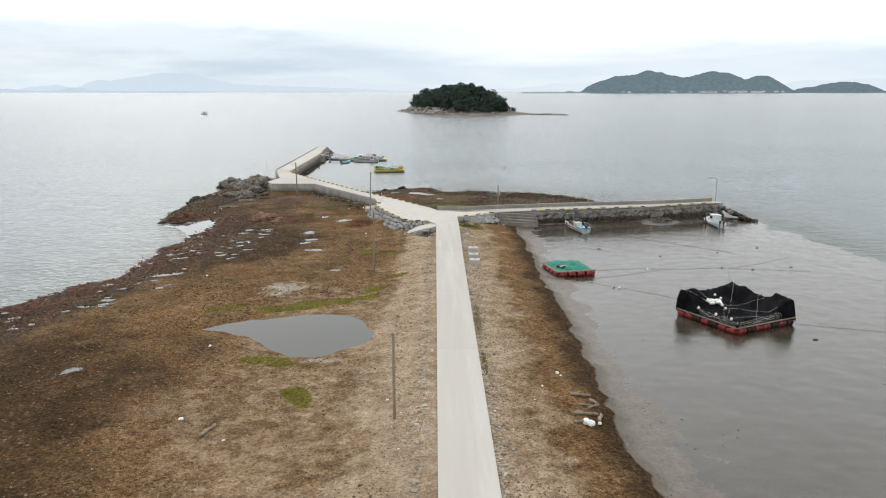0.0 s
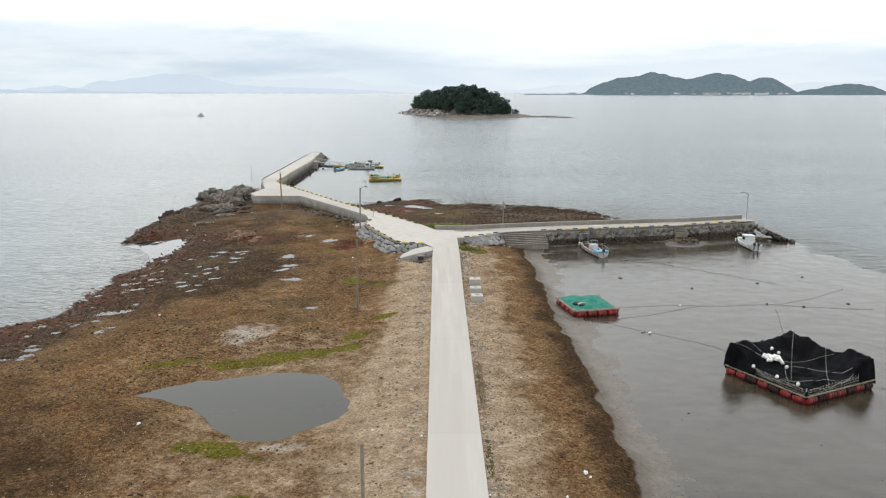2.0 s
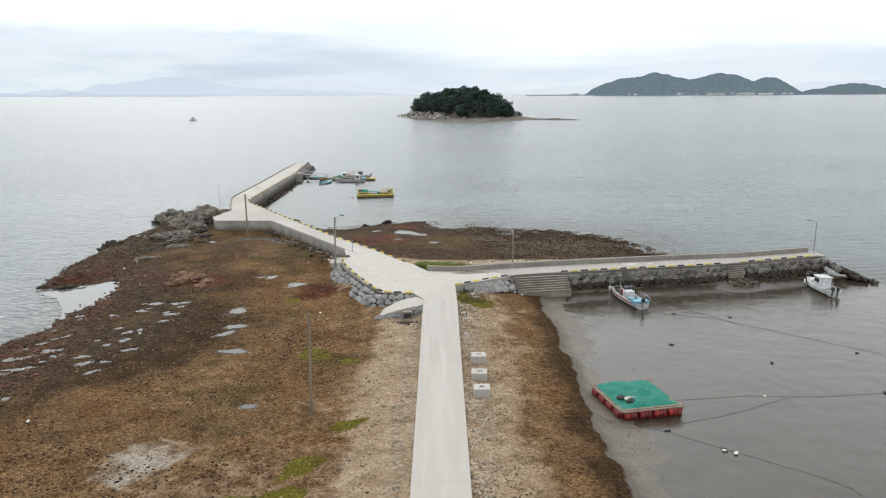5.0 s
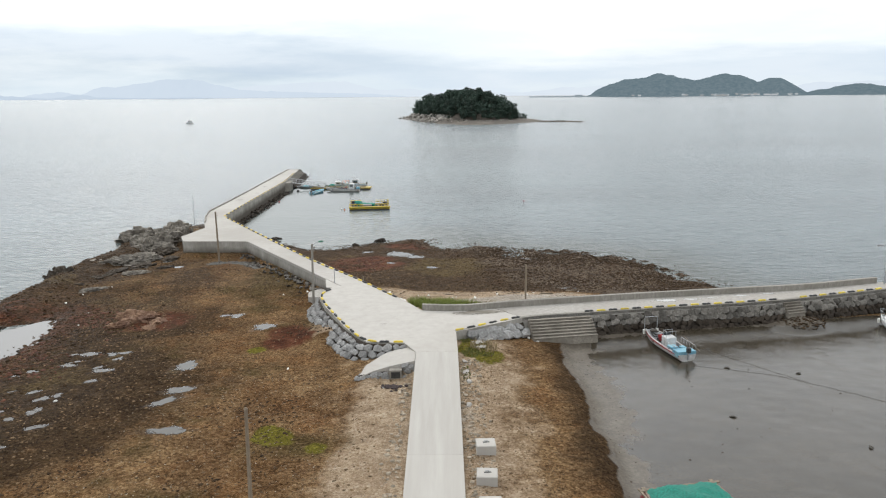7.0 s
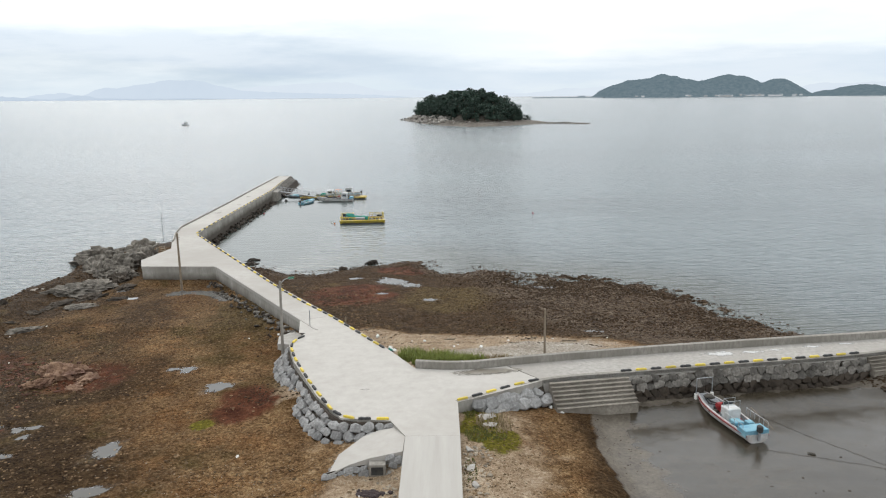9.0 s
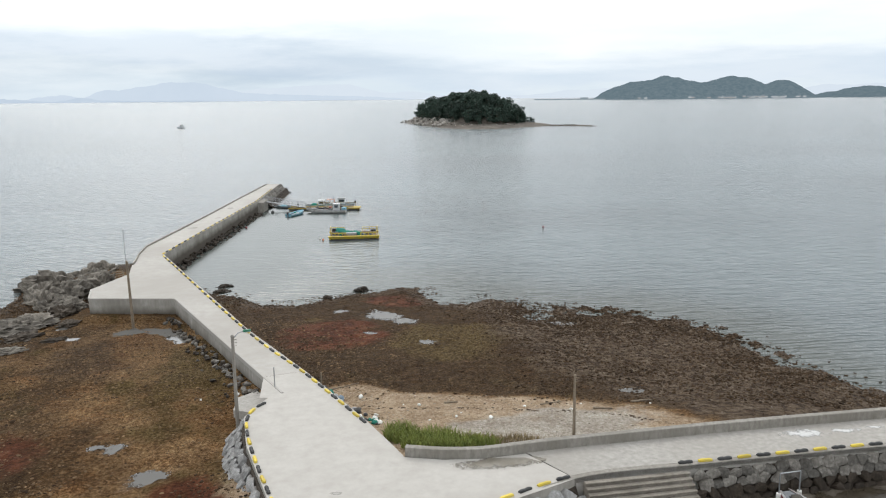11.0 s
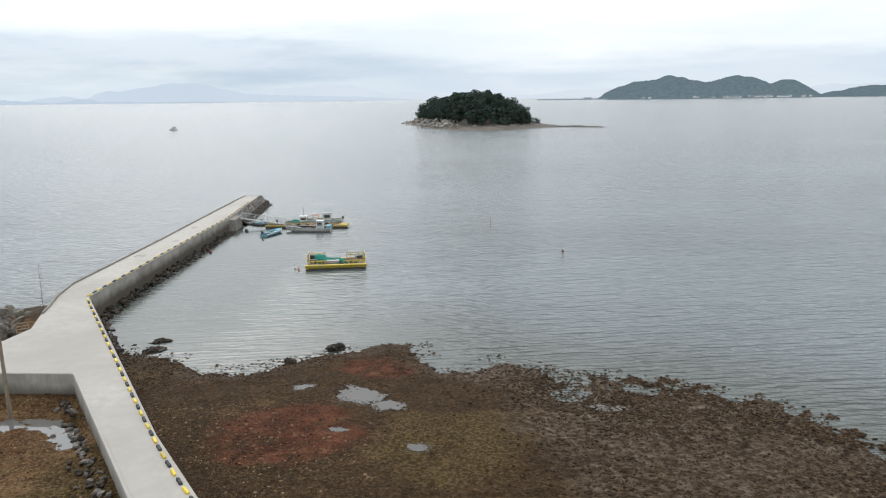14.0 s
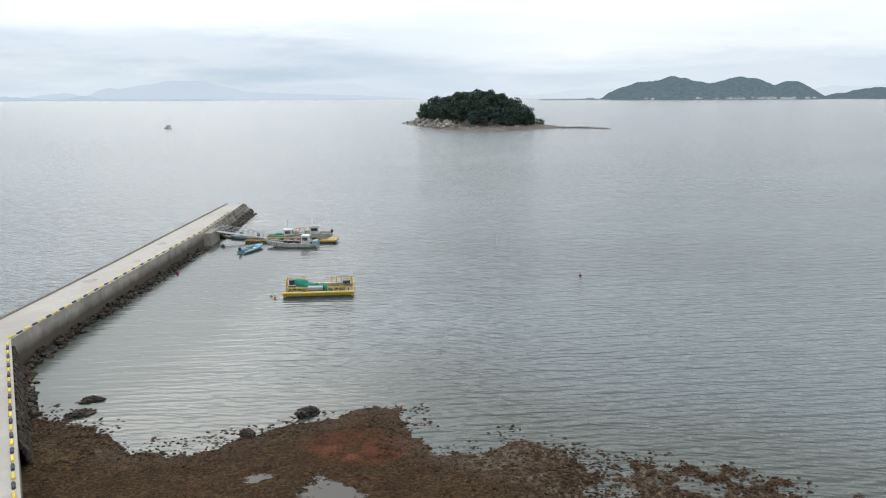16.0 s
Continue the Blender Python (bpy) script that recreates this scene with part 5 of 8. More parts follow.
for k in range(26):      # corner between the two slopes
    a, u = rs.uniform(0, 1.57), rs.random()
    put_stone(headw, STONES_W if u < 0.5 else STONES_B, rs, -40.9 + math.cos(a) * 2.6 * u, 269.3 + math.sin(a) * 2.4 * u, 2.0 - 2.2 * u, rs.uniform(0.6, 0.95), 20)
quay = tagged(new("stone_wall"), "dark tidal stone facing of the causeway bend", "stone wall", kind="structure")
stone_face(quay, [(p.x, p.y) for p in walk_line([Vector((-25.6, 163.0)), Vector((-36.5, 181.2))], 0.5)], STONES_B, rs, 2.25, 0.2, -1, 0.8, 0.55, 0.02)
rub = tagged(new("rubble_foot"), "loose stones along the causeway wall", "rubble", kind="structure")
for p in walk_line([Vector(q) for q in ((-11.3, 134.0), (-26.9, 157.5))], 0.19):
    o = rs.uniform(0.05, 0.8) if rs.random() < 0.85 else rs.uniform(0.7, 1.9)
    x, y = p.x - o * 0.83, p.y - o * 0.55
    put_stone(rub, STONES_B if rs.random() < 0.45 else STONES_W, rs, x, y, ground_z(x, y) + 0.08, rs.uniform(0.22, 0.6))


# ---- steps ----
def stairs(a, b, n, rise, tread, z_top, label):
    """Steps that go down south from the edge a-b."""
    st = thing("steps", 0, 0, 0, 0, label, "steps", kind="structure")
    a, b = Vector(a), Vector(b)
    d = (b - a).normalized()
    nv = Vector((d.y, -d.x))
    for k in range(n):
        bm = bmesh.new()
        f, g = k * tread, (k + 1) * tread + 0.02
        q = [a + nv * f, b + nv * f, b + nv * g, a + nv * g]
        h = z_top - (k + 1) * rise
        prism(bm, [(v.x, v.y) for v in q], h, h - 0.07)
        w = [v - nv * 0.09 for v in q]
        prism(bm, [(v.x, v.y) for v in w], h - 0.072, h - 0.9)
        part("step", bm, M_STEP, st, bevel=0.02)


stairs((8.9, 120.75), (14.9, 121.95), 7, 0.20, 0.30, 2.68, "broad weathered concrete steps down to the mud")
stairs((34.7, 125.95), (36.6, 126.5), 5, 0.22, 0.20, 2.73, "narrow concrete landing steps in the stone wall")


# ---- painted kerb blocks ----
def kerb_block(mat, name, waist):
    """A moulded block with sloping sides; the black ones are pinched in the middle."""
    bm = bmesh.new()
    rings = []
    for k in range(7):
        x = (k / 6 - 0.5) * 0.82
        e = 0.75 if k in (0, 6) else 1.0
        e *= waist if k == 3 else 1.0
        w, h = 0.108 * e, 0.14 * e
        rings.append([bm.verts.new(v) for v in ((x, -w, 0), (x, -w * 0.95, h * 0.6), (x, -w * 0.6, h), (x, w * 0.6, h), (x, w * 0.95, h * 0.6), (x, w, 0))])
    for p, q in zip(rings, rings[1:]):
        for k in range(5):
            bm.faces.new((p[k], p[k + 1], q[k + 1], q[k]))
    bm.faces.new(rings[0])
    bm.faces.new(rings[-1])
    bmesh.ops.recalc_face_normals(bm, faces=bm.faces[:])
    me = bpy.data.meshes.new(name)
    bm.to_mesh(me)
    bm.free()
    me.materials.append(mat)
    return me


KB = (kerb_block(M_YEL, "kerb_block", 0.97), kerb_block(M_BLK, "kerb_block", 0.84))


def kerb_row(line, group, first, inset, where, step=1.2, skip=()):
    pts = walk_line([Vector(p) for p in line], step)
    for i, p in enumerate(pts[:-1]):
        d = (pts[i + 1] - p)
        d.normalize()
        c = p + d * step * 0.45 + Vector((-d.y, d.x)) * inset
        if any(a < c.x < b for a, b in skip):
            continue
        which = (i + first) % 2
        ob = new("kerb_block", KB[which])
        ob.matrix_basis = pose(c.x, c.y, deck_z(c.x, c.y) + 0.002 + (0.014 if c.x > 8 else 0.0), 0, 0, math.degrees(math.atan2(d.y, d.x)) + rs.uniform(-2, 2))
        tagged(ob, ("faded yellow" if which == 0 else "black") + " painted kerb block on " + where, "kerb block", group)


kerb_row([(p.x, p.y) for p in smooth_line(REVET, 0.4)], "kerb blocks round the junction", 0, -0.22, "the junction edge")
kerb_row(kerb_line, "kerb blocks of the east pier", 0, 0.25, "the pier edge", skip=((8.6, 14.6), (34.5, 36.6)))
kerb_row([(p.x, p.y) for p in smooth_line([(-3.5, 127.8), (-3.9, 128.4), (-9.4, 137.2), (-16.6, 147.9), (-36.4, 181.0)], 0.5)], "kerb blocks of the causeway", 1, 0.24, "the causeway edge")
kerb_row(PIER_IN[:3] + [(-40.0, 259)], "kerb blocks of the breakwater", 0, 0.24, "the breakwater edge", 1.3)


# ---- stains, splashes and small slabs on the concrete ----
def patch(x, y, z, a, b, turn, mat, seed, label, name="stain"):
    """A thin irregular film lying on the concrete."""
    r = random.Random(seed)
    ph = [r.uniform(0, math.tau) for _ in range(4)]
    vs = []
    for k in range(36):
        t = k * math.tau / 36
        q = 1 + 0.18 * math.sin(2 * t + ph[0]) + 0.14 * math.sin(3 * t + ph[1]) + 0.09 * math.sin(5 * t + ph[2]) + 0.05 * math.sin(9 * t + ph[3])
        vs.append((a * q * math.cos(t), b * q * math.sin(t), 0))
    ob = new(name, mesh_of(name, vs, [list(range(36))], mat))
    ob.matrix_basis = pose(x, y, z, 0, 0, turn)
    return tagged(ob, label, "stain", kind="structure")


M_WETMUD = surf("muddy_film", (0.17, 0.155, 0.125), (0.235, 0.215, 0.18), 0.35, 3.0, 0.6, 0.05, c3=(0.12, 0.10, 0.07))
M_LIME = surf("lime_splash", (0.46, 0.455, 0.44), (0.58, 0.575, 0.56), 0.9, 5.0, 0.8, 0.1)
M_DAMP = surf("damp_concrete", (0.315, 0.302, 0.275), (0.38, 0.366, 0.338), 0.85, 2.0, 0.5, 0.05)


def broken(mat, keep):
    """Let a film thin out towards its edge and in spots."""
    n, l = mat.node_tree.nodes, mat.node_tree.links
    co, gr, t = n.new("ShaderNodeTexCoord"), n.new("ShaderNodeTexGradient"), n.new("ShaderNodeTexNoise")
    mp = n.new("ShaderNodeMapping")
    mp.inputs["Location"].default_value, mp.inputs["Scale"].default_value = (-1, -1, 0), (2, 2, 0)
    gr.gradient_type = "SPHERICAL"
    l.new(co.outputs["Generated"], mp.inputs[0])
    l.new(mp.outputs[0], gr.inputs[0])
    t.inputs["Scale"].default_value, t.inputs["Detail"].default_value, t.inputs["Roughness"].default_value = 1.6, 7, 0.65
    l.new(co.outputs["Object"], t.inputs["Vector"])
    add = n.new("ShaderNodeMath")
    add.operation = "MULTIPLY_ADD"
    add.inputs[1].default_value = 2.2
    l.new(t.outputs["Fac"], add.inputs[0])
    l.new(gr.outputs["Fac"], add.inputs[2])
    mr = n.new("ShaderNodeMapRange")
    mr.interpolation_type = "SMOOTHSTEP"
    mr.inputs["From Min"].default_value, mr.inputs["From Max"].default_value = keep, keep + 0.45
    l.new(add.outputs[0], mr.inputs["Value"])
    bs = [q for q in n if q.type == "BSDF_PRINCIPLED"][0]
    l.new(mr.outputs[0], bs.inputs["Alpha"])


broken(M_WETMUD, 1.15)
broken(M_LIME, 1.5)
broken(M_DAMP, 1.4)
broken(M_FILM, 1.05)
patch(4.9, 122.7, deck_z(4.7, 122.5) + 0.02, 2.7, 0.95, 12, M_WETMUD, 1, "brown muddy puddle drying on the pier root", "mud_puddle")
for k, (x, y, a, b) in enumerate(((23.0, 126.0, 2.2, 0.9), (25.8, 126.5, 1.5, 0.5), (31.2, 127.8, 1.1, 0.5), (28.0, 127.0, 0.8, 0.35), (34.5, 128.5, 1.2, 0.4))):
    patch(x, y, deck_z(x, y) - 0.009, a, b, 12, M_LIME, 10 + k, "white lime splash on the pier deck", "lime_splash")
for k, (x, y, a, b, t) in enumerate(((-40.0, 203, 1.5, 0.9, 85), (-39.2, 214, 0.9, 0.5, 80), (-40.5, 226, 1.3, 0.7, 90), (-4.4, 119.4, 0.5, 0.2, 10))):
    patch(x, y, deck_z(x, y) + 0.006, a, b, t, M_DAMP, 20 + k, "dark damp patch on the pale concrete", "damp_patch")
bm = bmesh.new()
prism(bm, [(-11.7, 131.6), (-10.7, 132.6), (-12.9, 136.2), (-14.2, 135.5), (-13.8, 133.0)], lambda x, y: 1.75 + 0.18 * (x + 12), 0.3)
tagged(part("apron", bm, M_CONC_D, None), "low grey concrete apron beside the causeway", "apron", kind="structure")
cv = thing("culvert", -2.65, 109.85, 1.0, 2, "dark square culvert box in the rubble wall", "culvert", kind="structure")
bm = bmesh.new()
box(bm, 0, 0, 0.38, 1.0, 0.7, 0.76)
part("frame", bm, M_CONC_W, cv, bevel=0.03)
# The box is solid; a black sheet paints the shade of its mouth.
bm = bmesh.new()
box(bm, 0, -0.345, 0.36, 0.72, 0.03, 0.5)
part("opening", bm, M_BLK, cv, "black sheet that paints the shade in the culvert mouth")


# ---- island and distance ----
def scatter_mesh(name, pts, sizes, mat, seed, flat=0.7):
    """Many small stones in one mesh."""
    phi = (1 + 5 ** 0.5) / 2
    ico = np.array([(-1, phi, 0), (1, phi, 0), (-1, -phi, 0), (1, -phi, 0), (0, -1, phi), (0, 1, phi), (0, -1, -phi), (0, 1, -phi), (phi, 0, -1), (phi, 0, 1), (-phi, 0, -1), (-phi, 0, 1)]) / 1.9
    fc = np.array([(0, 11, 5), (0, 5, 1), (0, 1, 7), (0, 7, 10), (0, 10, 11), (1, 5, 9), (5, 11, 4), (11, 10, 2), (10, 7, 6), (7, 1, 8), (3, 9, 4), (3, 4, 2), (3, 2, 6), (3, 6, 8),
                   (3, 8, 9), (4, 9, 5), (2, 4, 11), (6, 2, 10), (8, 6, 7), (9, 8, 1)])
    r = np.random.RandomState(seed)
    n = len(pts)
    v = ico[None] * r.uniform(0.65, 1.25, (n, 12, 1))
    v = v * (sizes[:, None, None] * np.stack([r.uniform(0.7, 1.3, n), r.uniform(0.7, 1.3, n), r.uniform(0.6, 1.1, n) * flat], 1)[:, None, :]) * 0.5
    a = r.uniform(0, math.tau, n)
    c, s = np.cos(a)[:, None], np.sin(a)[:, None]
    v = np.stack([v[..., 0] * c - v[..., 1] * s, v[..., 0] * s + v[..., 1] * c, v[..., 2]], 2) + pts[:, None, :]
    f = (fc[None] + (np.arange(n) * 12)[:, None, None]).reshape(-1, 3)
    return big_mesh(name, v.reshape(-1, 3), f, mat)


# Distance haze put into a colour that glows by itself; base black unless lit.
def haze_glow(name, c1, c2, glow, scale=0.01, lit=False):
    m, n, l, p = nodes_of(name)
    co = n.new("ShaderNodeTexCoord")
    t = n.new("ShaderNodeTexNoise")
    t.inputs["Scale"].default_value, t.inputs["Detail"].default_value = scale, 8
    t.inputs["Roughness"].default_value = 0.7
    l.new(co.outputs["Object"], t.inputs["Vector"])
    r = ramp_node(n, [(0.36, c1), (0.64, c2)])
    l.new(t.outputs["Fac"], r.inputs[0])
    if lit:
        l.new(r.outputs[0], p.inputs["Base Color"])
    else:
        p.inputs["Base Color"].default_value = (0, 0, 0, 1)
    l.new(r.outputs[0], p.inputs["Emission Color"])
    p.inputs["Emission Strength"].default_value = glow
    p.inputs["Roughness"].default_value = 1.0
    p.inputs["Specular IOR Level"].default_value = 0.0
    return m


def ridge(name, y0, depth, profile, mat, label, rough=2.0, ny=14, seed=0, grain=0.02):
    """Far hills along a crest line of (bearing, height); the slopes fall to the water on both sides."""
    d = y0 + depth * 0.5
    k = d / 1386
    cx, ch = [(p[0] - 784) * k for p in profile], [p[1] * k for p in profile]
    xs, ys = np.linspace(cx[0], cx[-1], 320), np.linspace(0, 1, ny)
    crest = np.interp(xs, cx, ch)
    crest = np.convolve(np.pad(crest, 4, mode="edge"), np.ones(9) / 9, "valid")
    crest = crest + (vnoise(xs / k, xs * 0, 0.09, seed) - 0.5) * 1.6 * k * np.minimum(crest / (8 * k), 1) + (vnoise(xs / k, xs * 0, 0.3, seed + 1) - 0.5) * 0.9 * k * np.minimum(crest / (8 * k), 1)
    gx, gy, quads = sheet(xs, ys)
    h = np.interp(gx, xs, crest)
    prof = np.sin(np.clip(gy, 0, 1) * math.pi) ** (0.6 + 0.5 * fbm(gx, gy * 0, 0.006, 2, seed))
    z = h * prof + (fbm(gx, gy * depth, grain, 5, seed) - 0.5) * rough * k * np.minimum(h, 6) * prof - 1.5 * (1 - prof)
    me = big_mesh(name, np.stack([gx, y0 + gy * depth, z], 1), quads, mat, True)
    return tagged(new(name, me), label, "hills", kind="structure")


# Hills and shore glow blue-grey, paler with distance, to paint the haze.
M_HILL = haze_glow("hazy_wooded_hill", (0.125, 0.180, 0.210), (0.178, 0.232, 0.258), 1.0, 0.06)
M_HILL2 = haze_glow("far_hazy_shore", (0.20, 0.25, 0.28), (0.26, 0.31, 0.34), 1.0, 0.012)
M_FAR = haze_glow("distant_mountain", (0.56, 0.655, 0.76), (0.60, 0.69, 0.785), 1.0, 0.003)
M_FARTHER = haze_glow("distant_pale_mountain", (0.63, 0.72, 0.815), (0.665, 0.75, 0.84), 1.0, 0.003)
M_FARTHEST = haze_glow("distant_faint_mountain", (0.72, 0.795, 0.87), (0.75, 0.82, 0.885), 1.0, 0.003)


def px_x(px, d):
    return (px - 784) / 1386 * d


D = 3060
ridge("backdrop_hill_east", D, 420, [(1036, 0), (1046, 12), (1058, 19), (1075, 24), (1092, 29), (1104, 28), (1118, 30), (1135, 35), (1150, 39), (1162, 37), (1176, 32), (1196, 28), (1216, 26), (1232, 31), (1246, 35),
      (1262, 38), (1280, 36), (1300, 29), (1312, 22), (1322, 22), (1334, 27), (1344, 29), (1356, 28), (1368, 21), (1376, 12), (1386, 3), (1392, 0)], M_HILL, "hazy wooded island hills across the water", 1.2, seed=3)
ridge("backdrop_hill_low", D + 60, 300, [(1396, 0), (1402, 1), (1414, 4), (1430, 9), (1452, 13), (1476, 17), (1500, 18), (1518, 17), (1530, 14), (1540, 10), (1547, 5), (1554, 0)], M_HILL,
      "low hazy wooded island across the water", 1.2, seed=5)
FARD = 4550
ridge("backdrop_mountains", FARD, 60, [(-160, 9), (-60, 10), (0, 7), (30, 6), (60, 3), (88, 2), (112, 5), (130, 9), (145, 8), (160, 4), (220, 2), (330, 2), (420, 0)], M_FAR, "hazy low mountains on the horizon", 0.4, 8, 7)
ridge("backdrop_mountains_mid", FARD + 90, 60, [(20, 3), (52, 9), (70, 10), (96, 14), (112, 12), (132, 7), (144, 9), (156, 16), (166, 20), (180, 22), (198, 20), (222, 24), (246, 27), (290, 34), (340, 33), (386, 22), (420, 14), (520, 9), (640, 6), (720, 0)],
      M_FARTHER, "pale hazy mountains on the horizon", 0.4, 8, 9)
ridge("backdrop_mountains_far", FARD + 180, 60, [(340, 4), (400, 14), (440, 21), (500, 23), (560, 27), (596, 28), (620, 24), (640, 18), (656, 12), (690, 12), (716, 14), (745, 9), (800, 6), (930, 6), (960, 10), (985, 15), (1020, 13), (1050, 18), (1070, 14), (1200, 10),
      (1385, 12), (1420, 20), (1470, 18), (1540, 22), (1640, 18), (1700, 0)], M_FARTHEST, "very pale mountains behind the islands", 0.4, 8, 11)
bm = bmesh.new()
box(bm, px_x(985, 3200), 3200, 1.0, 280, 10, 6)
box(bm, px_x(1010, 3200), 3202, 6, 30, 4, 6)
ob = part("backdrop_breakwater", bm, M_HILL2, None)
tagged(ob, "long low breakwater far across the water", "breakwater", kind="structure")


def house(x, y, z, w, d, h, tone, r):
    hs = thing("house", x, y, z, r.uniform(-20, 20), tone[1] + " village house below the wooded hill", "house", "far village houses")
    bm = bmesh.new()
    box(bm, 0, 0, h / 2, w, d, h)
    part("wall", bm, tone[0], hs)
    bm = bmesh.new()
    prism(bm, [(-w * 0.56, -d * 0.56), (w * 0.56, -d * 0.56), (w * 0.56, d * 0.56), (-w * 0.56, d * 0.56)], h + 0.4, h)
    a = [bm.verts.new(v) for v in ((-w * 0.56, -d * 0.56, h + 0.4), (w * 0.56, -d * 0.56, h + 0.4), (w * 0.56, d * 0.56, h + 0.4), (-w * 0.56, d * 0.56, h + 0.4), (-w * 0.4, 0, h + d * 0.4), (w * 0.4, 0, h + d * 0.4))]
    for f in ((0, 1, 5, 4), (1, 2, 5), (2, 3, 4, 5), (3, 0, 4)):
        bm.faces.new([a[k] for k in f])
    part("roof", bm, M_HILL2, hs)


# House walls glow as well, with haze already in their tones.
M_HOUSE = haze_glow("hazy_white_wall", (0.40, 0.43, 0.45), (0.52, 0.54, 0.55), 1.0, 0.3)
M_HOUSE2 = haze_glow("hazy_tan_wall", (0.30, 0.31, 0.31), (0.38, 0.38, 0.37), 1.0, 0.3)
rh = random.Random(3)
for k in range(46):
    px = rh.choice((rh.uniform(1225, 1330), rh.uniform(1080, 1390), rh.uniform(1250, 1390)))
    house(px_x(px, D), D - 3 + rh.uniform(0, 18), rh.uniform(1.0, 4.0), rh.uniform(7, 13), rh.uniform(6, 9), rh.uniform(3.5, 6), rh.choice(((M_HOUSE, "small white"), (M_HOUSE2, "small tan"))), rh)


# wooded islet: waterline, wood edge, and the height of the tree tops from west to east
ISLET = [(-43, 765), (-36, 735), (-30, 715), (-20, 677), (-6, 640), (4, 623), (14, 615), (25, 613), (36, 617), (47, 629), (57, 643), (68, 655), (80, 664), (72, 690), (58, 735), (36, 775), (8, 796), (-24, 792), (-38, 780)]
WOOD = [(-30, 745), (-26, 722), (-17, 688), (-7, 657), (2, 642), (14, 633), (27, 633), (39, 641), (49, 655), (57, 672), (58, 690), (50, 728), (34, 762), (8, 780), (-16, 778)]
TOPS_X, TOPS_Z = [-33, -28, -24, -19, -8, -2, 4, 10, 16, 27, 34, 41, 47, 52, 58], [10, 14.5, 19.5, 22.5, 21.5, 22.5, 25.5, 24.5, 25, 25, 22.5, 19.5, 16.5, 12.5, 8]


def islet_z(x, y):
    x, y = np.asarray(x, float), np.asarray(y, float)
    d = sdist(x, y, ISLET) + (fbm(x, y, 0.09, 3, 31) - 0.5) * 6
    w = sdist(x, y, WOOD)
    shore = np.where(d > 0, 2.6 * (1 - np.exp(-np.maximum(d, 0) / 9.0)), 0.12 * d)
    cliff = 2.4 * sstep(-9, -1, w) * sstep(20, -14, x) * sstep(1, 7, d)
    hill = np.maximum(np.interp(x, TOPS_X, TOPS_Z) - 11.5, 0.6) * sstep(-1, 24, w)
    spit = 1.1 * sstep(3.4, 0.6, ldist(x, y, [(70, 660), (84, 660), (97, 650), (107, 644)])) * sstep(109, 100, x) - 0.25
    crag = (fbm(x, y, 0.22, 4, 33) - 0.5) * (0.4 + 3.2 * sstep(-12, -2, w) * sstep(3, -1, w) * sstep(24, -8, x) * sstep(1, 6, d))
    return np.maximum(shore + cliff + hill + crag, spit + 0 * crag)


gx, gy, quads = sheet(np.linspace(-56, 112, 170), np.linspace(600, 805, 170))
M_ISLE = surf("islet_shore", (0.060, 0.050, 0.040), (0.19, 0.165, 0.135), 0.9, 0.35, 0.06, 0.7, c3=(0.055, 0.046, 0.036), bump_dist=0.5)
me = big_mesh("islet", np.stack([gx, gy, np.where((gx < -52) | (gx > 110) | (gy < 604), -2.0, islet_z(gx, gy))], 1), quads, M_ISLE, True)
tagged(new("islet", me), "small rocky islet with a pale shingle spit", "islet", kind="structure")


def crown_mesh(seed):
    """A pine crown: loose flattened pads of small leaf cards with gaps between them."""
    r = np.random.RandomState(seed)
    vs, fs = [], []
    for k in range(13):
        ang, rad = r.uniform(0, math.tau), r.uniform(0.2, 2.6)
        c = np.array([math.cos(ang) * rad, math.sin(ang) * rad, r.uniform(1.6, 8.6) - rad * 0.45])
        s = np.array([r.uniform(1.2, 2.0), r.uniform(1.2, 2.0), r.uniform(0.6, 1.1)])
        for _ in range(46):
            d = r.normal(size=3)
            d /= np.linalg.norm(d)
            p = c + d * s * r.uniform(0.7, 1.05)
            a, b = r.normal(size=3), r.normal(size=3)
            a, b = a / np.linalg.norm(a) * 0.42, b / np.linalg.norm(b) * 0.34
            i = len(vs)
            vs += [p - a, p + b, p + a, p - b]
            fs.append((i, i + 1, i + 2, i + 3))
    return big_mesh("crown", np.array(vs), np.array(fs), M_LEAF)


def trunk_mesh(seed):
    r = random.Random(seed)
    bm = bmesh.new()
    top = Vector((r.uniform(-0.4, 0.4), r.uniform(-0.4, 0.4), 7.6))
    rod(bm, (0, 0, -0.6), top * 0.5, 0.24, 0.17, 7)
    rod(bm, top * 0.5, top, 0.17, 0.07, 7)
    for k in range(6):
        a, z = r.uniform(0, math.tau), r.uniform(2.6, 6.6)
        b = top * (z / 7.6)
        rod(bm, b, b + Vector((math.cos(a) * 1.7, math.sin(a) * 1.7, 0.9)), 0.08, 0.03, 5)
    me = bpy.data.meshes.new("trunk")
    bm.to_mesh(me)
    bm.free()
    me.materials.append(M_BARK)
    return me


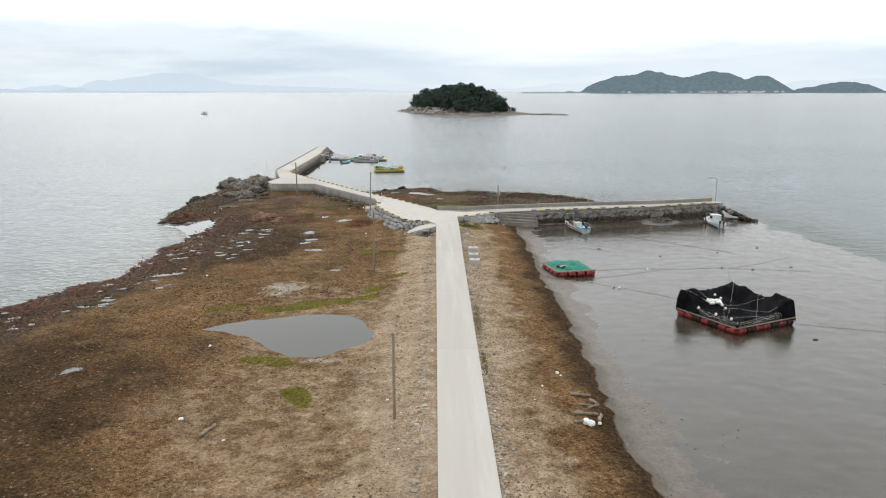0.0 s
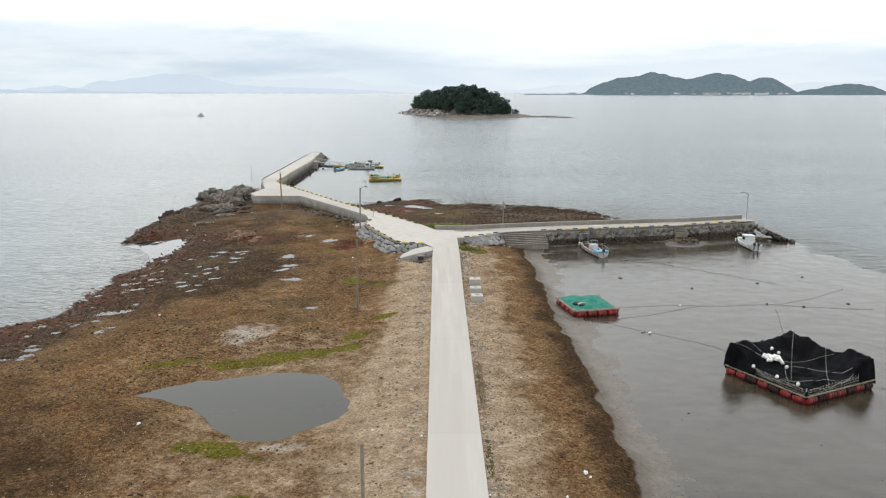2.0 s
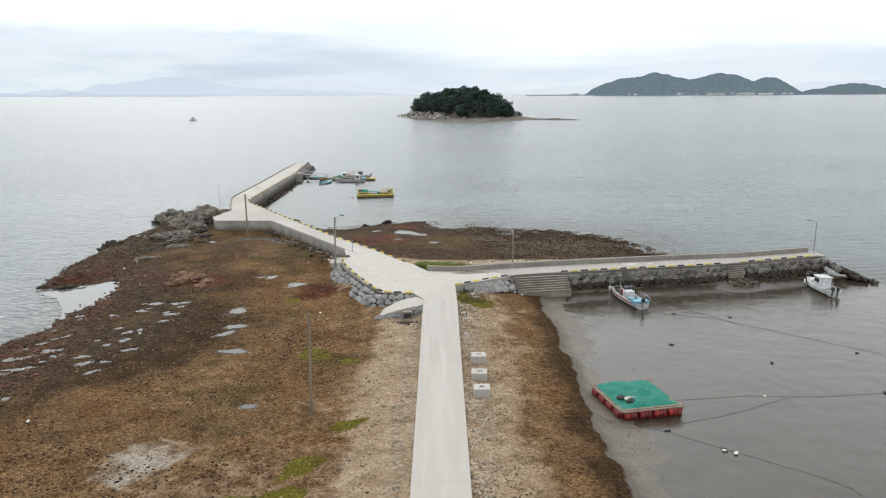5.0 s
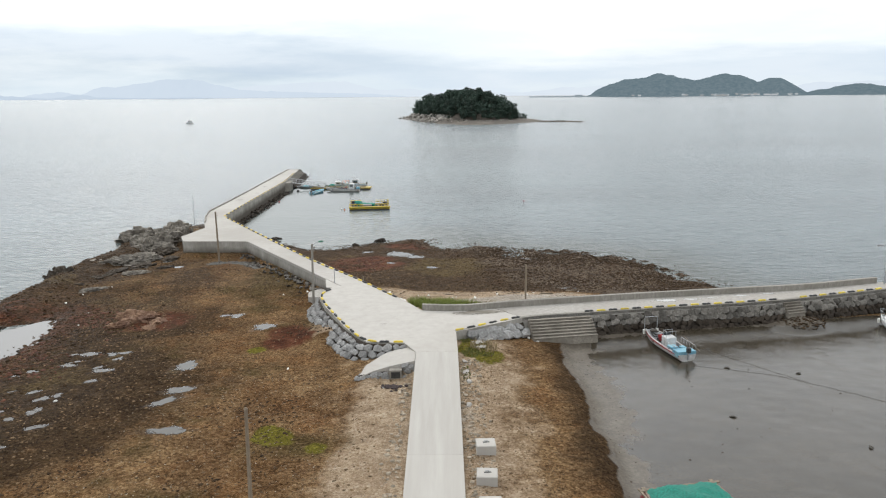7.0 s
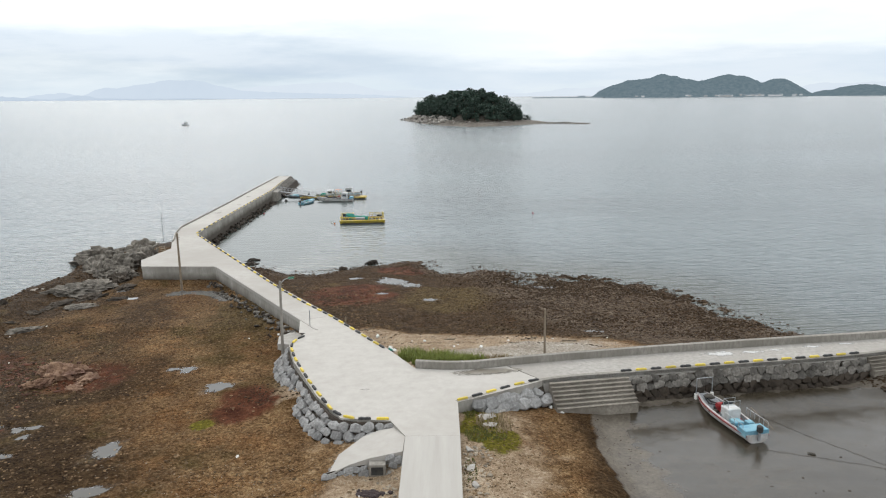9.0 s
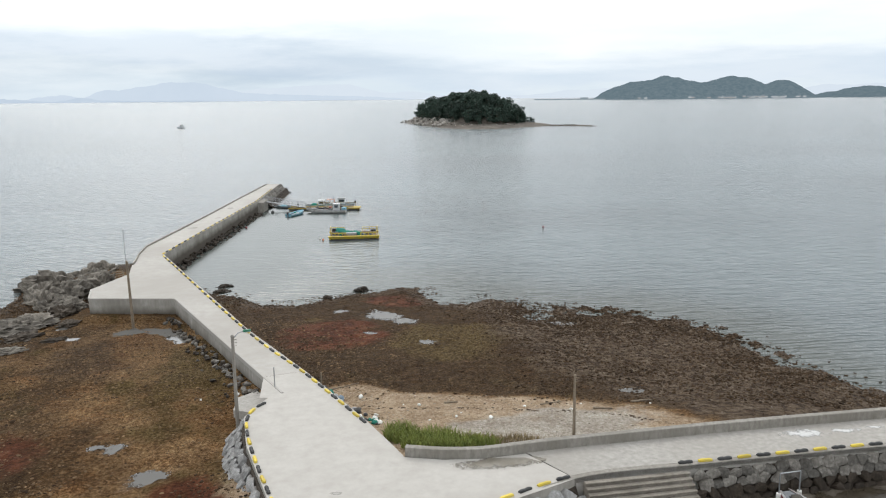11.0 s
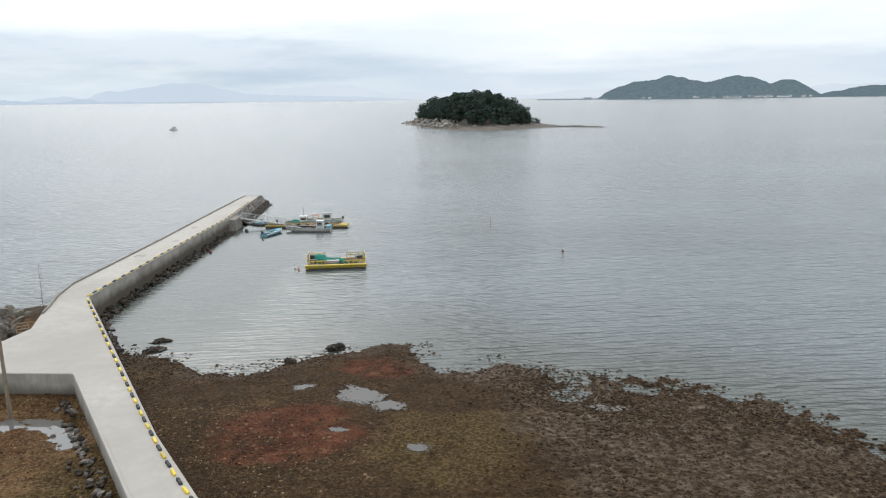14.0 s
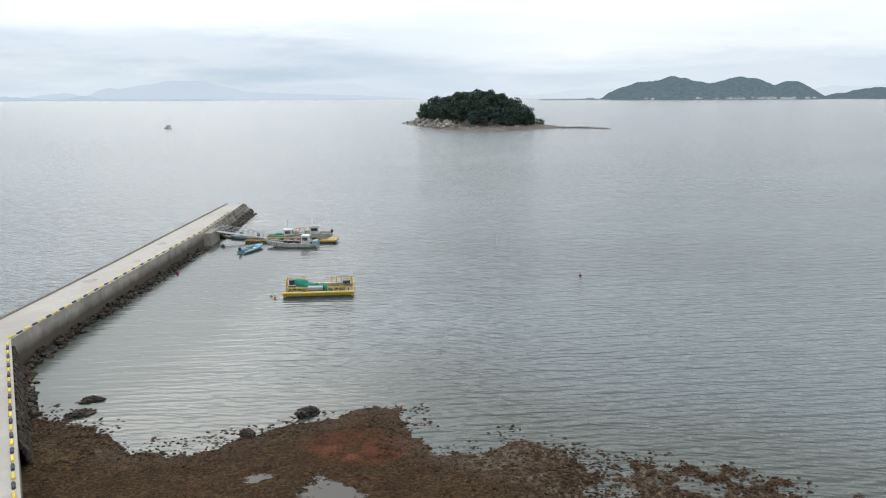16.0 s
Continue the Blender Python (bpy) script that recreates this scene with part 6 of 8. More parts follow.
CROWNS, TRUNKS = [crown_mesh(k) for k in range(7)], [trunk_mesh(k) for k in range(4)]
rt = random.Random(21)
placed, tries = [], 0
while len(placed) < 330 and tries < 30000:
    tries += 1
    x, y = rt.uniform(-32, 60), rt.uniform(630, 765)
    gap = 4.5 if y < 700 else 12
    if float(sdist(np.array([x]), np.array([y]), WOOD)[0]) < 0.3 or any((x - a) ** 2 + (y - b) ** 2 < gap for a, b in placed):
        continue
    placed.append((x, y))
for x, y in placed + [(58.5, 676), (61.5, 680), (63.0, 676), (60.0, 671)]:
    z = float(islet_z(np.array([x]), np.array([y]))[0])
    rim = float(sdist(np.array([x]), np.array([y]), WOOD)[0])
    s = min(max((float(np.interp(x, TOPS_X, TOPS_Z)) - z) / 9.0, 0.66), 1.25) * rt.uniform(0.78, 1.12) * (0.72 if rim < 2.5 else 1.0) * (1.2 if rt.random() < 0.10 else 1.0)
    tr = thing("pine_tree", x, y, z, rt.uniform(0, 360), "dark green pine in the islet wood", "tree", "pines of the islet")
    tr.scale = (s * 1.05, s * 1.05, s)
    part("trunk", rt.choice(TRUNKS), M_BARK, tr)
    part("crown", rt.choice(CROWNS), M_LEAF, tr)
ri = random.Random(8)
M_ISLE_ROCK = surf("islet_rock", (0.16, 0.145, 0.125), (0.42, 0.39, 0.35), 0.9, 1.6, 0.4, 0.8, c3=(0.12, 0.10, 0.08), rnd=0.35, bump_dist=0.2)
ISLE_STONES = [stone_mesh(300 + k, M_ISLE_ROCK, 1.3, 0.8, 0.8, 13) for k in range(8)]
rocks_i = tagged(new("islet_rocks"), "pale cracked rocks along the islet shore", "rocks", kind="structure")
for p in walk_line([Vector(q) for q in ((-43, 764), (-34, 732), (-24, 697), (-13, 664), (-2, 645))], 1.15):
    for k in range(2):
        o = ri.uniform(-1.5, 6.0)
        x, y = p.x + o, p.y + o * 0.5
        put_stone(rocks_i, ISLE_STONES, ri, x, y, float(islet_z(np.array([x]), np.array([y]))[0]) + 0.3, ri.uniform(1.4, 3.6) * (0.6 if p.y > 735 else 1.0), 35)
for p in walk_line([Vector(q) for q in ((-2, 646), (8, 634), (22, 629), (38, 636), (52, 652))], 2.2):
    x, y = p.x + ri.uniform(-2, 2), p.y + ri.uniform(-3, 2)
    put_stone(rocks_i, ISLE_STONES, ri, x, y, float(islet_z(np.array([x]), np.array([y]))[0]) + 0.1, ri.uniform(0.7, 1.9), 30)
for p in walk_line([Vector(q) for q in ((74, 659), (86, 658), (92, 654))], 1.6):
    put_stone(rocks_i, STONES_B, ri, p.x, p.y + ri.uniform(-1, 1), float(islet_z(np.array([p.x]), np.array([p.y]))[0]) + 0.1, ri.uniform(0.6, 1.3), 20)


# ---- shore rocks ----
def outcrop(x, y, z, sx, sy, sz, turn, seed, mat, label):
    """A weathered ledge: a lump cut into layers and cracks."""
    bm = bmesh.new()
    bmesh.ops.create_icosphere(bm, subdivisions=4, radius=1)
    off = Vector((seed * 7.1, seed * 3.3, seed * 1.7))
    for v in bm.verts:
        d = v.co.normalized()
        k = 1 + 0.42 * noise.noise(d * 1.3 + off) + 0.26 * abs(noise.noise(d * 2.9 + off)) + 0.13 * noise.noise(d * 6.5 + off) + 0.06 * noise.noise(d * 14 + off)
        c = d * k
        crack = noise.voronoi(Vector((c.x * 2.2, c.y * 2.2, c.z * 0.8)) + off)[0]
        c = c * (1 - 0.30 * max(0.0, 0.30 - (crack[1] - crack[0])) / 0.30)
        lz = math.floor(c.z * 4.5) / 4.5
        c.z = 0.55 * c.z + 0.45 * lz
        v.co = Vector((c.x * sx / 2, c.y * sy / 2, c.z * sz))
    me = bpy.data.meshes.new("rock")
    bm.to_mesh(me)
    bm.free()
    me.materials.append(mat)
    ob = new("rock", me)
    ob.matrix_basis = pose(x, y, z, 0, 0, turn)
    return tagged(ob, label, "rock", "shore rocks")


for k, (x, y, z, sx, sy, sz, turn) in enumerate((
        (-48.0, 174.5, 0.2, 8.0, 5.5, 2.0, 40), (-44.2, 178.4, 0.4, 7.0, 4.6, 1.9, 35), (-43.7, 163.6, 0.5, 5.0, 4.6, 2.1, 60), (-42.6, 167.4, 0.6, 6.2, 4.6, 2.3, 70), (-41.2, 171.6, 0.6, 5.4, 4.6, 2.1, 55),
        (-45.8, 168.4, 0.3, 5.4, 4.6, 1.8, 50), (-42.6, 175.2, 0.6, 5.2, 4.0, 1.8, 40), (-40.4, 163.4, 0.5, 3.4, 3.6, 1.1, 20))):
    outcrop(x, y, z, sx, sy, sz, turn, k, M_ROCK, "craggy grey rock ridge beside the causeway platform")
for k, (x, y, z, sx, sy, sz, turn) in enumerate(((-44.8, 155.6, 0.1, 7.2, 5.2, 1.3, 25), (-41.8, 158.4, 0.3, 4.6, 3.2, 0.9, 10))):
    outcrop(x, y, z, sx, sy, sz, turn, 110 + k, M_ROCK_P, "smooth pale rock ledge on the tidal shore")
for k, (x, y, z, sx, sy, sz, turn) in enumerate((
        (-48.4, 148.4, -0.1, 4.6, 3.0, 1.5, 20), (-46.0, 148.2, 0.1, 3.6, 2.6, 1.0, 50), (-47.4, 143.2, -0.1, 4.4, 2.6, 1.0, 70), (-47.2, 140.0, -0.1, 4.2, 2.4, 0.9, 30), (-45.8, 135.0, 0.0, 4.6, 2.2, 0.8, 60),
        (-46.2, 131.0, -0.1, 4.4, 2.0, 0.8, 40), (-46.8, 127.4, -0.15, 4.0, 1.8, 0.7, 40), (-44.0, 142.4, 0.2, 3.6, 2.4, 0.7, 0), (-43.0, 146.6, 0.2, 3.6, 2.4, 0.7, 80), (-43.8, 133.6, 0.0, 3.6, 2.0, 0.6, 20),
        (-45.0, 138.4, 0.1, 3.4, 2.0, 0.7, 10), (-44.2, 151.4, 0.2, 4.0, 2.4, 0.7, 50), (-45.2, 126.2, -0.1, 3.0, 1.6, 0.5, 25))):
    outcrop(x, y, z, sx, sy, sz, turn, 130 + k, M_ROCK_D, "dark weedy rock on the tidal point")
for k, (x, y, sx, sy, sz, turn) in enumerate(((-41.5, 156.0, 5.0, 4.0, 0.9, 20), (-39.5, 152.5, 4.0, 2.6, 0.6, 60), (-43.0, 154.2, 6.0, 3.6, 1.0, 35), (-39.9, 160.6, 3.8, 3.0, 1.1, 80), (-38.8, 148.0, 3.4, 2.0, 0.45, 10),
                                               (-37.2, 156.6, 2.8, 1.8, 0.45, 50), (-42.2, 163.2, 4.6, 4.0, 1.2, 15), (-41.8, 149.5, 3.8, 2.2, 0.5, 70), (-40.6, 140.0, 3.4, 1.8, 0.4, 30), (-36.0, 151.2, 2.6, 1.4, 0.3, 40))):
    outcrop(x, y, ground_z(x, y) - 0.05, sx, sy, sz, turn, 80 + k, M_ROCK_D if k % 2 else M_ROCK, "low layered brown rock by the causeway platform")
for k, (x, y, sx, sy, sz) in enumerate(((-29.9, 127.6, 4.2, 2.2, 0.9), (-31.4, 125.4, 2.6, 1.6, 0.6), (-27.8, 126.4, 2.6, 1.4, 0.45), (-32.2, 128.6, 2.4, 1.6, 0.6), (-28.0, 124.6, 1.8, 0.8, 0.25))):
    outcrop(x, y, ground_z(x, y), sx, sy, sz, k * 40, 30 + k, M_ROCK_R, "rust-red rock standing in the brown weed")
for k, (x, y, sx, sy, sz) in enumerate(((-26.6, 174.6, 1.9, 1.0, 0.35), (-26.3, 171.9, 2.4, 1.3, 0.4), (-9.4, 172.2, 2.2, 1.6, 0.55), (-33.0, 176.5, 1.6, 1.0, 0.4), (-12.9, 168.6, 1.4, 0.9, 0.4))):
    outcrop(x, y, 0.0, sx, sy, sz, k * 30 + 20, 50 + k, M_STONE_B, "dark weedy rock just above the water")




# ---- scattered stones and weed ----
M_TUFT = island_random(surf("dark_weed_tuft", (0.014, 0.009, 0.005), (0.062, 0.039, 0.021), 0.9, 6.0, 0.6, 0.4, spec=0.12), 0.5)
def scatter(name, n, seed, where, size, mat, label, category, sink=0.15, flat=0.7, afloat=-9.0):
    """n stones over the ground; where gives the chance at x, y and the box to try."""
    r = np.random.RandomState(seed)
    (x0, x1, y0, y1), chance = where
    xs, ys = r.uniform(x0, x1, n * 8), r.uniform(y0, y1, n * 8)
    gp = ground_parts(xs, ys)
    ok = r.rand(n * 8) < chance(xs, ys, gp)
    xs, ys, z = xs[ok][:n], ys[ok][:n], np.maximum(gp[0][ok][:n], afloat)
    s = size[0] + (size[1] - size[0]) * r.rand(len(xs)) ** 2.5
    me = scatter_mesh(name, np.stack([xs, ys, z + s * (0.5 * flat - sink) * 0.5], 1), s, mat, seed, flat)
    return tagged(new(name, me), label, category, kind="stuff")


def off_deck(x, y):
    bad = (sdist(x, y, JUNCTION) > -0.4) | (sdist(x, y, [(-1.3, 0), (3.0, 0), (2.4, 116), (-1.3, 116)]) > -0.05)
    bad |= sdist(x, y, [(-9.6, 138.6), (-12.6, 137.4), (-27.3, 159.6), (-36.6, 159.9), (-38.0, 163.6), (-36.9, 170.8), (-41.3, 187), (-36.7, 181.8), (-16.9, 149.2)]) > -0.3
    bad |= (y > 118.0 + 0.2 * (x - 3)) & (y < 126.5 + 0.22 * (x - 11)) & (x > 2)
    bad |= sdist(x, y, RAMP) > -0.1
    return ~bad


scatter("beach_stones", 8000, 1, ((-34, 40, 136, 176), lambda x, y, g: off_deck(x, y) * (g[7] > 8.5) * (g[1] > -1.2) * (0.25 + 0.75 * sstep(6, 1, g[1])) * (0.3 + 0.7 * sstep(0.4, 0.6, fbm(x, y, 0.3, 3, 41)))),
        (0.08, 0.26), M_WEEDROCK, "dark weed-covered stones of the north beach", "stones")
scatter("beach_stones", 5200, 2, ((0, 42, 133, 170), lambda x, y, g: off_deck(x, y) * (g[7] > 5) * (g[1] > -2.5) * sstep(2, 16, x)), (0.09, 0.28), M_WEEDROCK,
        "dark scattered stones towards the beach point", "stones")
scatter("shore_stones", 4200, 3, ((-54, -22, 60, 172), lambda x, y, g: (g[1] > -0.8) * sstep(13, 2, g[10]) * off_deck(x, y)), (0.10, 0.42), M_WEEDROCK, "dark weedy stones along the west shore", "stones")
scatter("red_weed", 2600, 4, ((-50, -24, 60, 134), lambda x, y, g: (g[1] > -0.5) * sstep(11, 3, g[10]) * sstep(0.42, 0.6, fbm(x, y, 0.25, 3, 44))), (0.15, 0.5), M_REDWEED,
        "red-brown weed clumps on the west shore", "weed", flat=0.4)
scatter("flat_stones", 15000, 5, ((-40, -3, 33, 158), lambda x, y, g: (g[1] > 3) * off_deck(x, y) * (g[8] < -0.3) * (0.35 + 0.65 * sstep(0.42, 0.6, fbm(x, y, 0.2, 3, 46)))), (0.08, 0.25), M_SHINGLE,
        "brown shingle strewn over the flat", "stones", flat=0.5)
scatter("bank_stones", 8000, 6, ((2.6, 12.6, 33, 121), lambda x, y, g: off_deck(x, y) * sstep(9.4, 7.4, x) * (0.4 + 0.6 * sstep(0.4, 0.6, fbm(x, y, 0.4, 3, 47)))), (0.06, 0.18), M_SHINGLE,
        "brown shingle on the road bank", "stones", flat=0.5)
scatter("pale_gravel", 2600, 7, ((-2.6, 4.4, 33, 112), lambda x, y, g: off_deck(x, y) * sstep(1.6, 0.2, np.minimum(np.abs(x + 1.2), np.abs(x - 3.1)))), (0.08, 0.36), M_PALE,
        "pale broken stones along the road edges", "gravel", flat=0.6)
scatter("flat_pebbles", 5000, 8, ((-22, -2, 33, 112), lambda x, y, g: (g[8] < -0.3) * off_deck(x, y) * 0.8), (0.05, 0.12), M_PALE, "small pale pebbles on the flat", "stones", flat=0.5)
scatter("sand_pebbles", 1500, 9, ((-9, 16, 124, 139), lambda x, y, g: off_deck(x, y) * (g[7] > 1.6) * (y < np.interp(x, *zip(*SAND)) - 0.4)), (0.05, 0.17), M_PALE, "pale pebbles on the upper beach", "stones", flat=0.5)
scatter("drift_line", 900, 12, ((-8, 19, 126, 139), lambda x, y, g: off_deck(x, y) * (g[7] > 1.6) * (np.abs(y - np.interp(x, *zip(*SAND)) + 2.6 + 2.4 * fbm(x, y, 0.12, 2, 71)) < 0.25)), (0.07, 0.3), M_WEEDROCK, "dark line of dry weed on the sand", "weed", flat=0.25)
scatter("weed_clumps", 8000, 13, ((-2, 44, 126, 172), lambda x, y, g: off_deck(x, y) * (g[7] > 4) * (y > np.interp(x, *zip(*SAND)) + 0.5) * (g[1] > -3.2) * sstep(-3.4, 0.5, g[1] + 3.5 * (fbm(x, y, 0.5, 3, 72) - 0.5)) * sstep(-2, 14, x)
        * (0.12 + sstep(0.44, 0.60, fbm(x * 0.6 + y * 0.3, y, 0.45, 4, 73))) * (0.35 + 0.65 * sstep(9, 2, g[1]))), (0.09, 0.36), M_TUFT, "dark brown weed clumps round the beach point", "weed", flat=0.6, afloat=-0.03)
scatter("weed_clumps", 3000, 14, ((-30, 12, 140, 178), lambda x, y, g: off_deck(x, y) * (g[1] > -2.2) * sstep(4, 0, g[1]) * sstep(0.44, 0.6, fbm(x, y, 0.35, 3, 74))), (0.09, 0.38), M_TUFT, "dark weed clumps along the north waterline", "weed", flat=0.5, afloat=-0.03)
scatter("weed_clumps", 5000, 15, ((-42, -9, 48, 156), lambda x, y, g: (g[1] > 1) * off_deck(x, y) * (g[8] < -0.5) * sstep(0.52, 0.66, fbm(x, y, 0.16, 4, 75)) * sstep(45, 95, y)), (0.08, 0.30), M_TUFT, "dark brown weed clumps on the flat", "weed", flat=0.45)
scatter("bank_weed", 900, 16, ((10.5, 16.5, 33, 119), lambda x, y, g: sstep(0.42, 0.6, fbm(x, y, 0.3, 3, 76)) * sstep(16.5, 12.0, x) * (x > 10.5)), (0.04, 0.14), M_TUFT, "dark weed bits along the mud edge", "weed", flat=0.3)
scatter("weed_clumps", 420, 18, ((33, 40.5, 122.6, 127.2), lambda x, y, g: weed_mound(x, y) > 0.35), (0.10, 0.34), M_TUFT, "dark weed heaped on the mud by the small steps", "weed", flat=0.45)
scatter("mud_lumps", 700, 10, ((13.5, 56, 36, 122), lambda x, y, g: (g[1] > 1) * sstep(0.5, 0.62, fbm(x, y, 0.12, 3, 49))), (0.05, 0.24), M_STONE_B, "dark lumps on the harbour mud", "mud lumps", 0.25, 0.3)


def grass(name, spots, n, seed, mat, tall, label):
    """Blades of grass, each a bent sliver."""
    r = np.random.RandomState(seed)
    vs, fs = [], []
    for x0, y0, rx, ry, share in spots:
        for _ in range(int(n * share)):
            a, q = r.uniform(0, math.tau), r.rand() ** 0.5
            x, y = x0 + math.cos(a) * rx * q, y0 + math.sin(a) * ry * q
            z = ground_z(x, y) - 0.02
            h, w, t = r.uniform(0.4, 1.0) * tall, r.uniform(0.02, 0.05), r.uniform(0, math.tau)
            dx, dy, lx, ly = math.cos(t) * w, math.sin(t) * w, r.normal() * 0.16 * tall, r.normal() * 0.16 * tall
            i = len(vs)
            vs += [(x - dx, y - dy, z), (x + dx, y + dy, z), (x + dx * 0.7 + lx * 0.5, y + dy * 0.7 + ly * 0.5, z + h * 0.6), (x - dx * 0.7 + lx * 0.5, y - dy * 0.7 + ly * 0.5, z + h * 0.6),
                   (x + lx * 1.6, y + ly * 1.6, z + h)]
            fs += [(i, i + 1, i + 2), (i, i + 2, i + 3), (i + 3, i + 2, i + 4)]
    me = big_mesh(name, np.array(vs), np.array(fs), mat)
    return tagged(new(name, me), label, "grass", kind="stuff")


M_GRASS_L = island_random(surf("olive_grass", (0.075, 0.085, 0.022), (0.165, 0.17, 0.05), 0.85, 2.0, 0.3, 0.0), 0.35)
M_DRY = island_random(surf("dry_reed", (0.20, 0.15, 0.08), (0.34, 0.27, 0.16), 0.85, 2.0, 0.3, 0.0), 0.3)
grass("green_grass", ((0.3, 125.3, 1.7, 1.0, 0.30), (2.2, 124.9, 1.3, 0.9, 0.24), (-1.6, 127.2, 1.0, 1.3, 0.12), (-0.2, 126.4, 2.2, 0.9, 0.14), (3.8, 125.2, 0.8, 0.5, 0.04)),
      3600, 1, M_GRASS, 0.95, "rough green grass beside the junction")
grass("low_grass", ((3.0, 117.4, 0.5, 1.2, 0.2), (3.4, 113.8, 0.8, 1.2, 0.34), (4.6, 113.6, 0.7, 0.7, 0.12), (2.9, 109.0, 0.4, 1.6, 0.14), (3.1, 54.5, 0.22, 2.6, 0.2)), 1100, 3, M_GRASS_L, 0.18, "low olive grass along the road edge")
grass("dry_grass", ((5.6, 125.6, 1.6, 0.8, 0.3), (3.0, 126.0, 1.6, 0.6, 0.3), (4.6, 115.6, 1.2, 1.6, 0.2), (3.1, 66, 0.25, 5.0, 0.2)), 1300, 2, M_DRY, 0.5, "dry tan grass stems by the concrete")


# ---- poles ----
def pole(x, y, top, r, lean, mat, label, name="utility_pole", arm=None, base=None):
    z = ground_z(x, y) if base is None else base
    p = thing(name, x, y, z, 0, label, "pole", "poles by the shore")
    h = top - z
    bm = bmesh.new()
    tip = Vector((lean[0] * h, lean[1] * h, h))
    rod(bm, (-lean[0] * 0.4, -lean[1] * 0.4, -0.4), tip, r, r * 0.72, 10)
    part("shaft", bm, mat, p)
    bm = bmesh.new()
    rod(bm, tip * 0.995, tip + Vector((0, 0, 0.06)), r * 0.9, r * 0.5, 10)
    part("cap", bm, mat, p)
    for k in range(3):
        bm = bmesh.new()
        c = tip * (0.96 - 0.03 * k)
        rod(bm, c + Vector((r * 0.5, 0, 0)), c + Vector((r + 0.14, 0, 0.03)), 0.02, n=6)
        part("bolt", bm, mat, p)
    if arm:
        bm = bmesh.new()
        end = tip + Vector(arm)
        pipe(bm, [tip * 0.965, tip * 0.99 + Vector(arm) * 0.45 + Vector((0, 0, 0.1)), end], 0.035)
        part("arm", bm, M_STEEL, p)
        bm = bmesh.new()
        box(bm, end.x + arm[0] * 0.14, end.y + arm[1] * 0.14, end.z - 0.02, 0.55, 0.22, 0.14, math.degrees(math.atan2(arm[1], arm[0])))
        bmesh.ops.bevel(bm, geom=bm.edges[:], offset=0.05, segments=2, affect="EDGES")
        lamp = part("lamp_head", bm, arm_mat, p)
        bm = bmesh.new()
        box(bm, end.x + arm[0] * 0.14, end.y + arm[1] * 0.14, end.z - 0.11, 0.38, 0.16, 0.03, math.degrees(math.atan2(arm[1], arm[0])))
        part("lens", bm, M_WHITE, lamp)
    return p


arm_mat = surf("green_lamp", (0.02, 0.14, 0.08), (0.04, 0.2, 0.12), 0.5, 5, 1, 0.05)
pole(-3.3, 44.6, 7.1, 0.11, (0.0, 0.004), M_WOOD, "tall dark wooden pole on the pale track")
pole(-8.35, 87.2, 8.2, 0.12, (0.012, -0.01), M_WOOD, "tall grey utility pole standing on the brown flat")
pole(-12.75, 130.4, 7.95, 0.14, (0.03, -0.09), M_POLE, "leaning grey pole with a lamp arm", "lamp_pole", (0.75, 0.35, 0.25))
pole(-30.1, 155.2, 7.5, 0.15, (-0.012, 0.0), M_WOOD, "tall grey pole standing in a puddle")
arm_mat = M_GREY
pole(48.0, 132.0, 6.75, 0.08, (0.0, 0.0), M_STEEL, "steel lamp post at the pier end", "lamp_post", (-1.0, -0.25, 0.3), 2.75)
pole(9.25, 126.6, 6.35, 0.10, (-0.005, 0.0), M_WOOD, "wooden pole on the upper beach behind the parapet")


def post(x, y, h, r, mat, label, z=None):
    p = thing("post", x, y, ground_z(x, y) if z is None else z, 0, label, "post")
    bm = bmesh.new()
    rod(bm, (0, 0, -0.3), (0, 0, h), r, r * 0.9, 8)
    part("shaft", bm, mat, p)
    bm = bmesh.new()
    rod(bm, (0, 0, h - 0.01), (0, 0, h + 0.04), r * 1.25, r * 0.9, 8)
    part("cap", bm, mat, p)


post(-11.0, 134.0, 1.45, 0.045, M_STEEL, "short steel post on the causeway", deck_z(-11.0, 134.0))
post(-8.2, 137.0, 1.5, 0.06, M_WOOD, "short wooden post beside the causeway blocks", 1.2)
post(7.8, 236.0, 2.4, 0.035, M_WOOD, "thin stake standing in the sea", -0.2)
post(-42.6, 183.2, 4.6, 0.035, M_STEEL, "thin marker rod on the shore rocks", 1.4)
post(-46.4, 128.2, 0.9, 0.05, M_WOOD, "broken stake on the weedy rocks", 0.3)


# ---- concrete blocks, logs, litter ----
for k, (x, y, t) in enumerate(((3.85, 96.2, 2), (3.75, 92.4, -3), (3.8, 89.2, 1))):
    b = thing("concrete_block", x, y, ground_z(x, y) - 0.12, t, "pale square mooring block of cast concrete", "concrete block", "mooring blocks")
    bm = bmesh.new()
    box(bm, 0, 0, 0.36, 1.2, 1.15, 0.72)
    part("block", bm, M_CONC, b, bevel=0.04)
    # No recess is cut: a black bar on top paints the slot's shade.
    bm = bmesh.new()
    box(bm, 0.02, 0.0, 0.715, 0.42, 0.16, 0.03, 8)
    part("lifting_slot", bm, M_BLK, b, "black bar that paints the shade of a lifting slot")
    bm = bmesh.new()
    pipe(bm, [(-0.12, 0, 0.7), (-0.1, 0, 0.82), (0.12, 0, 0.82), (0.14, 0, 0.7)], 0.018)
    part("ring", bm, M_STEEL, b)


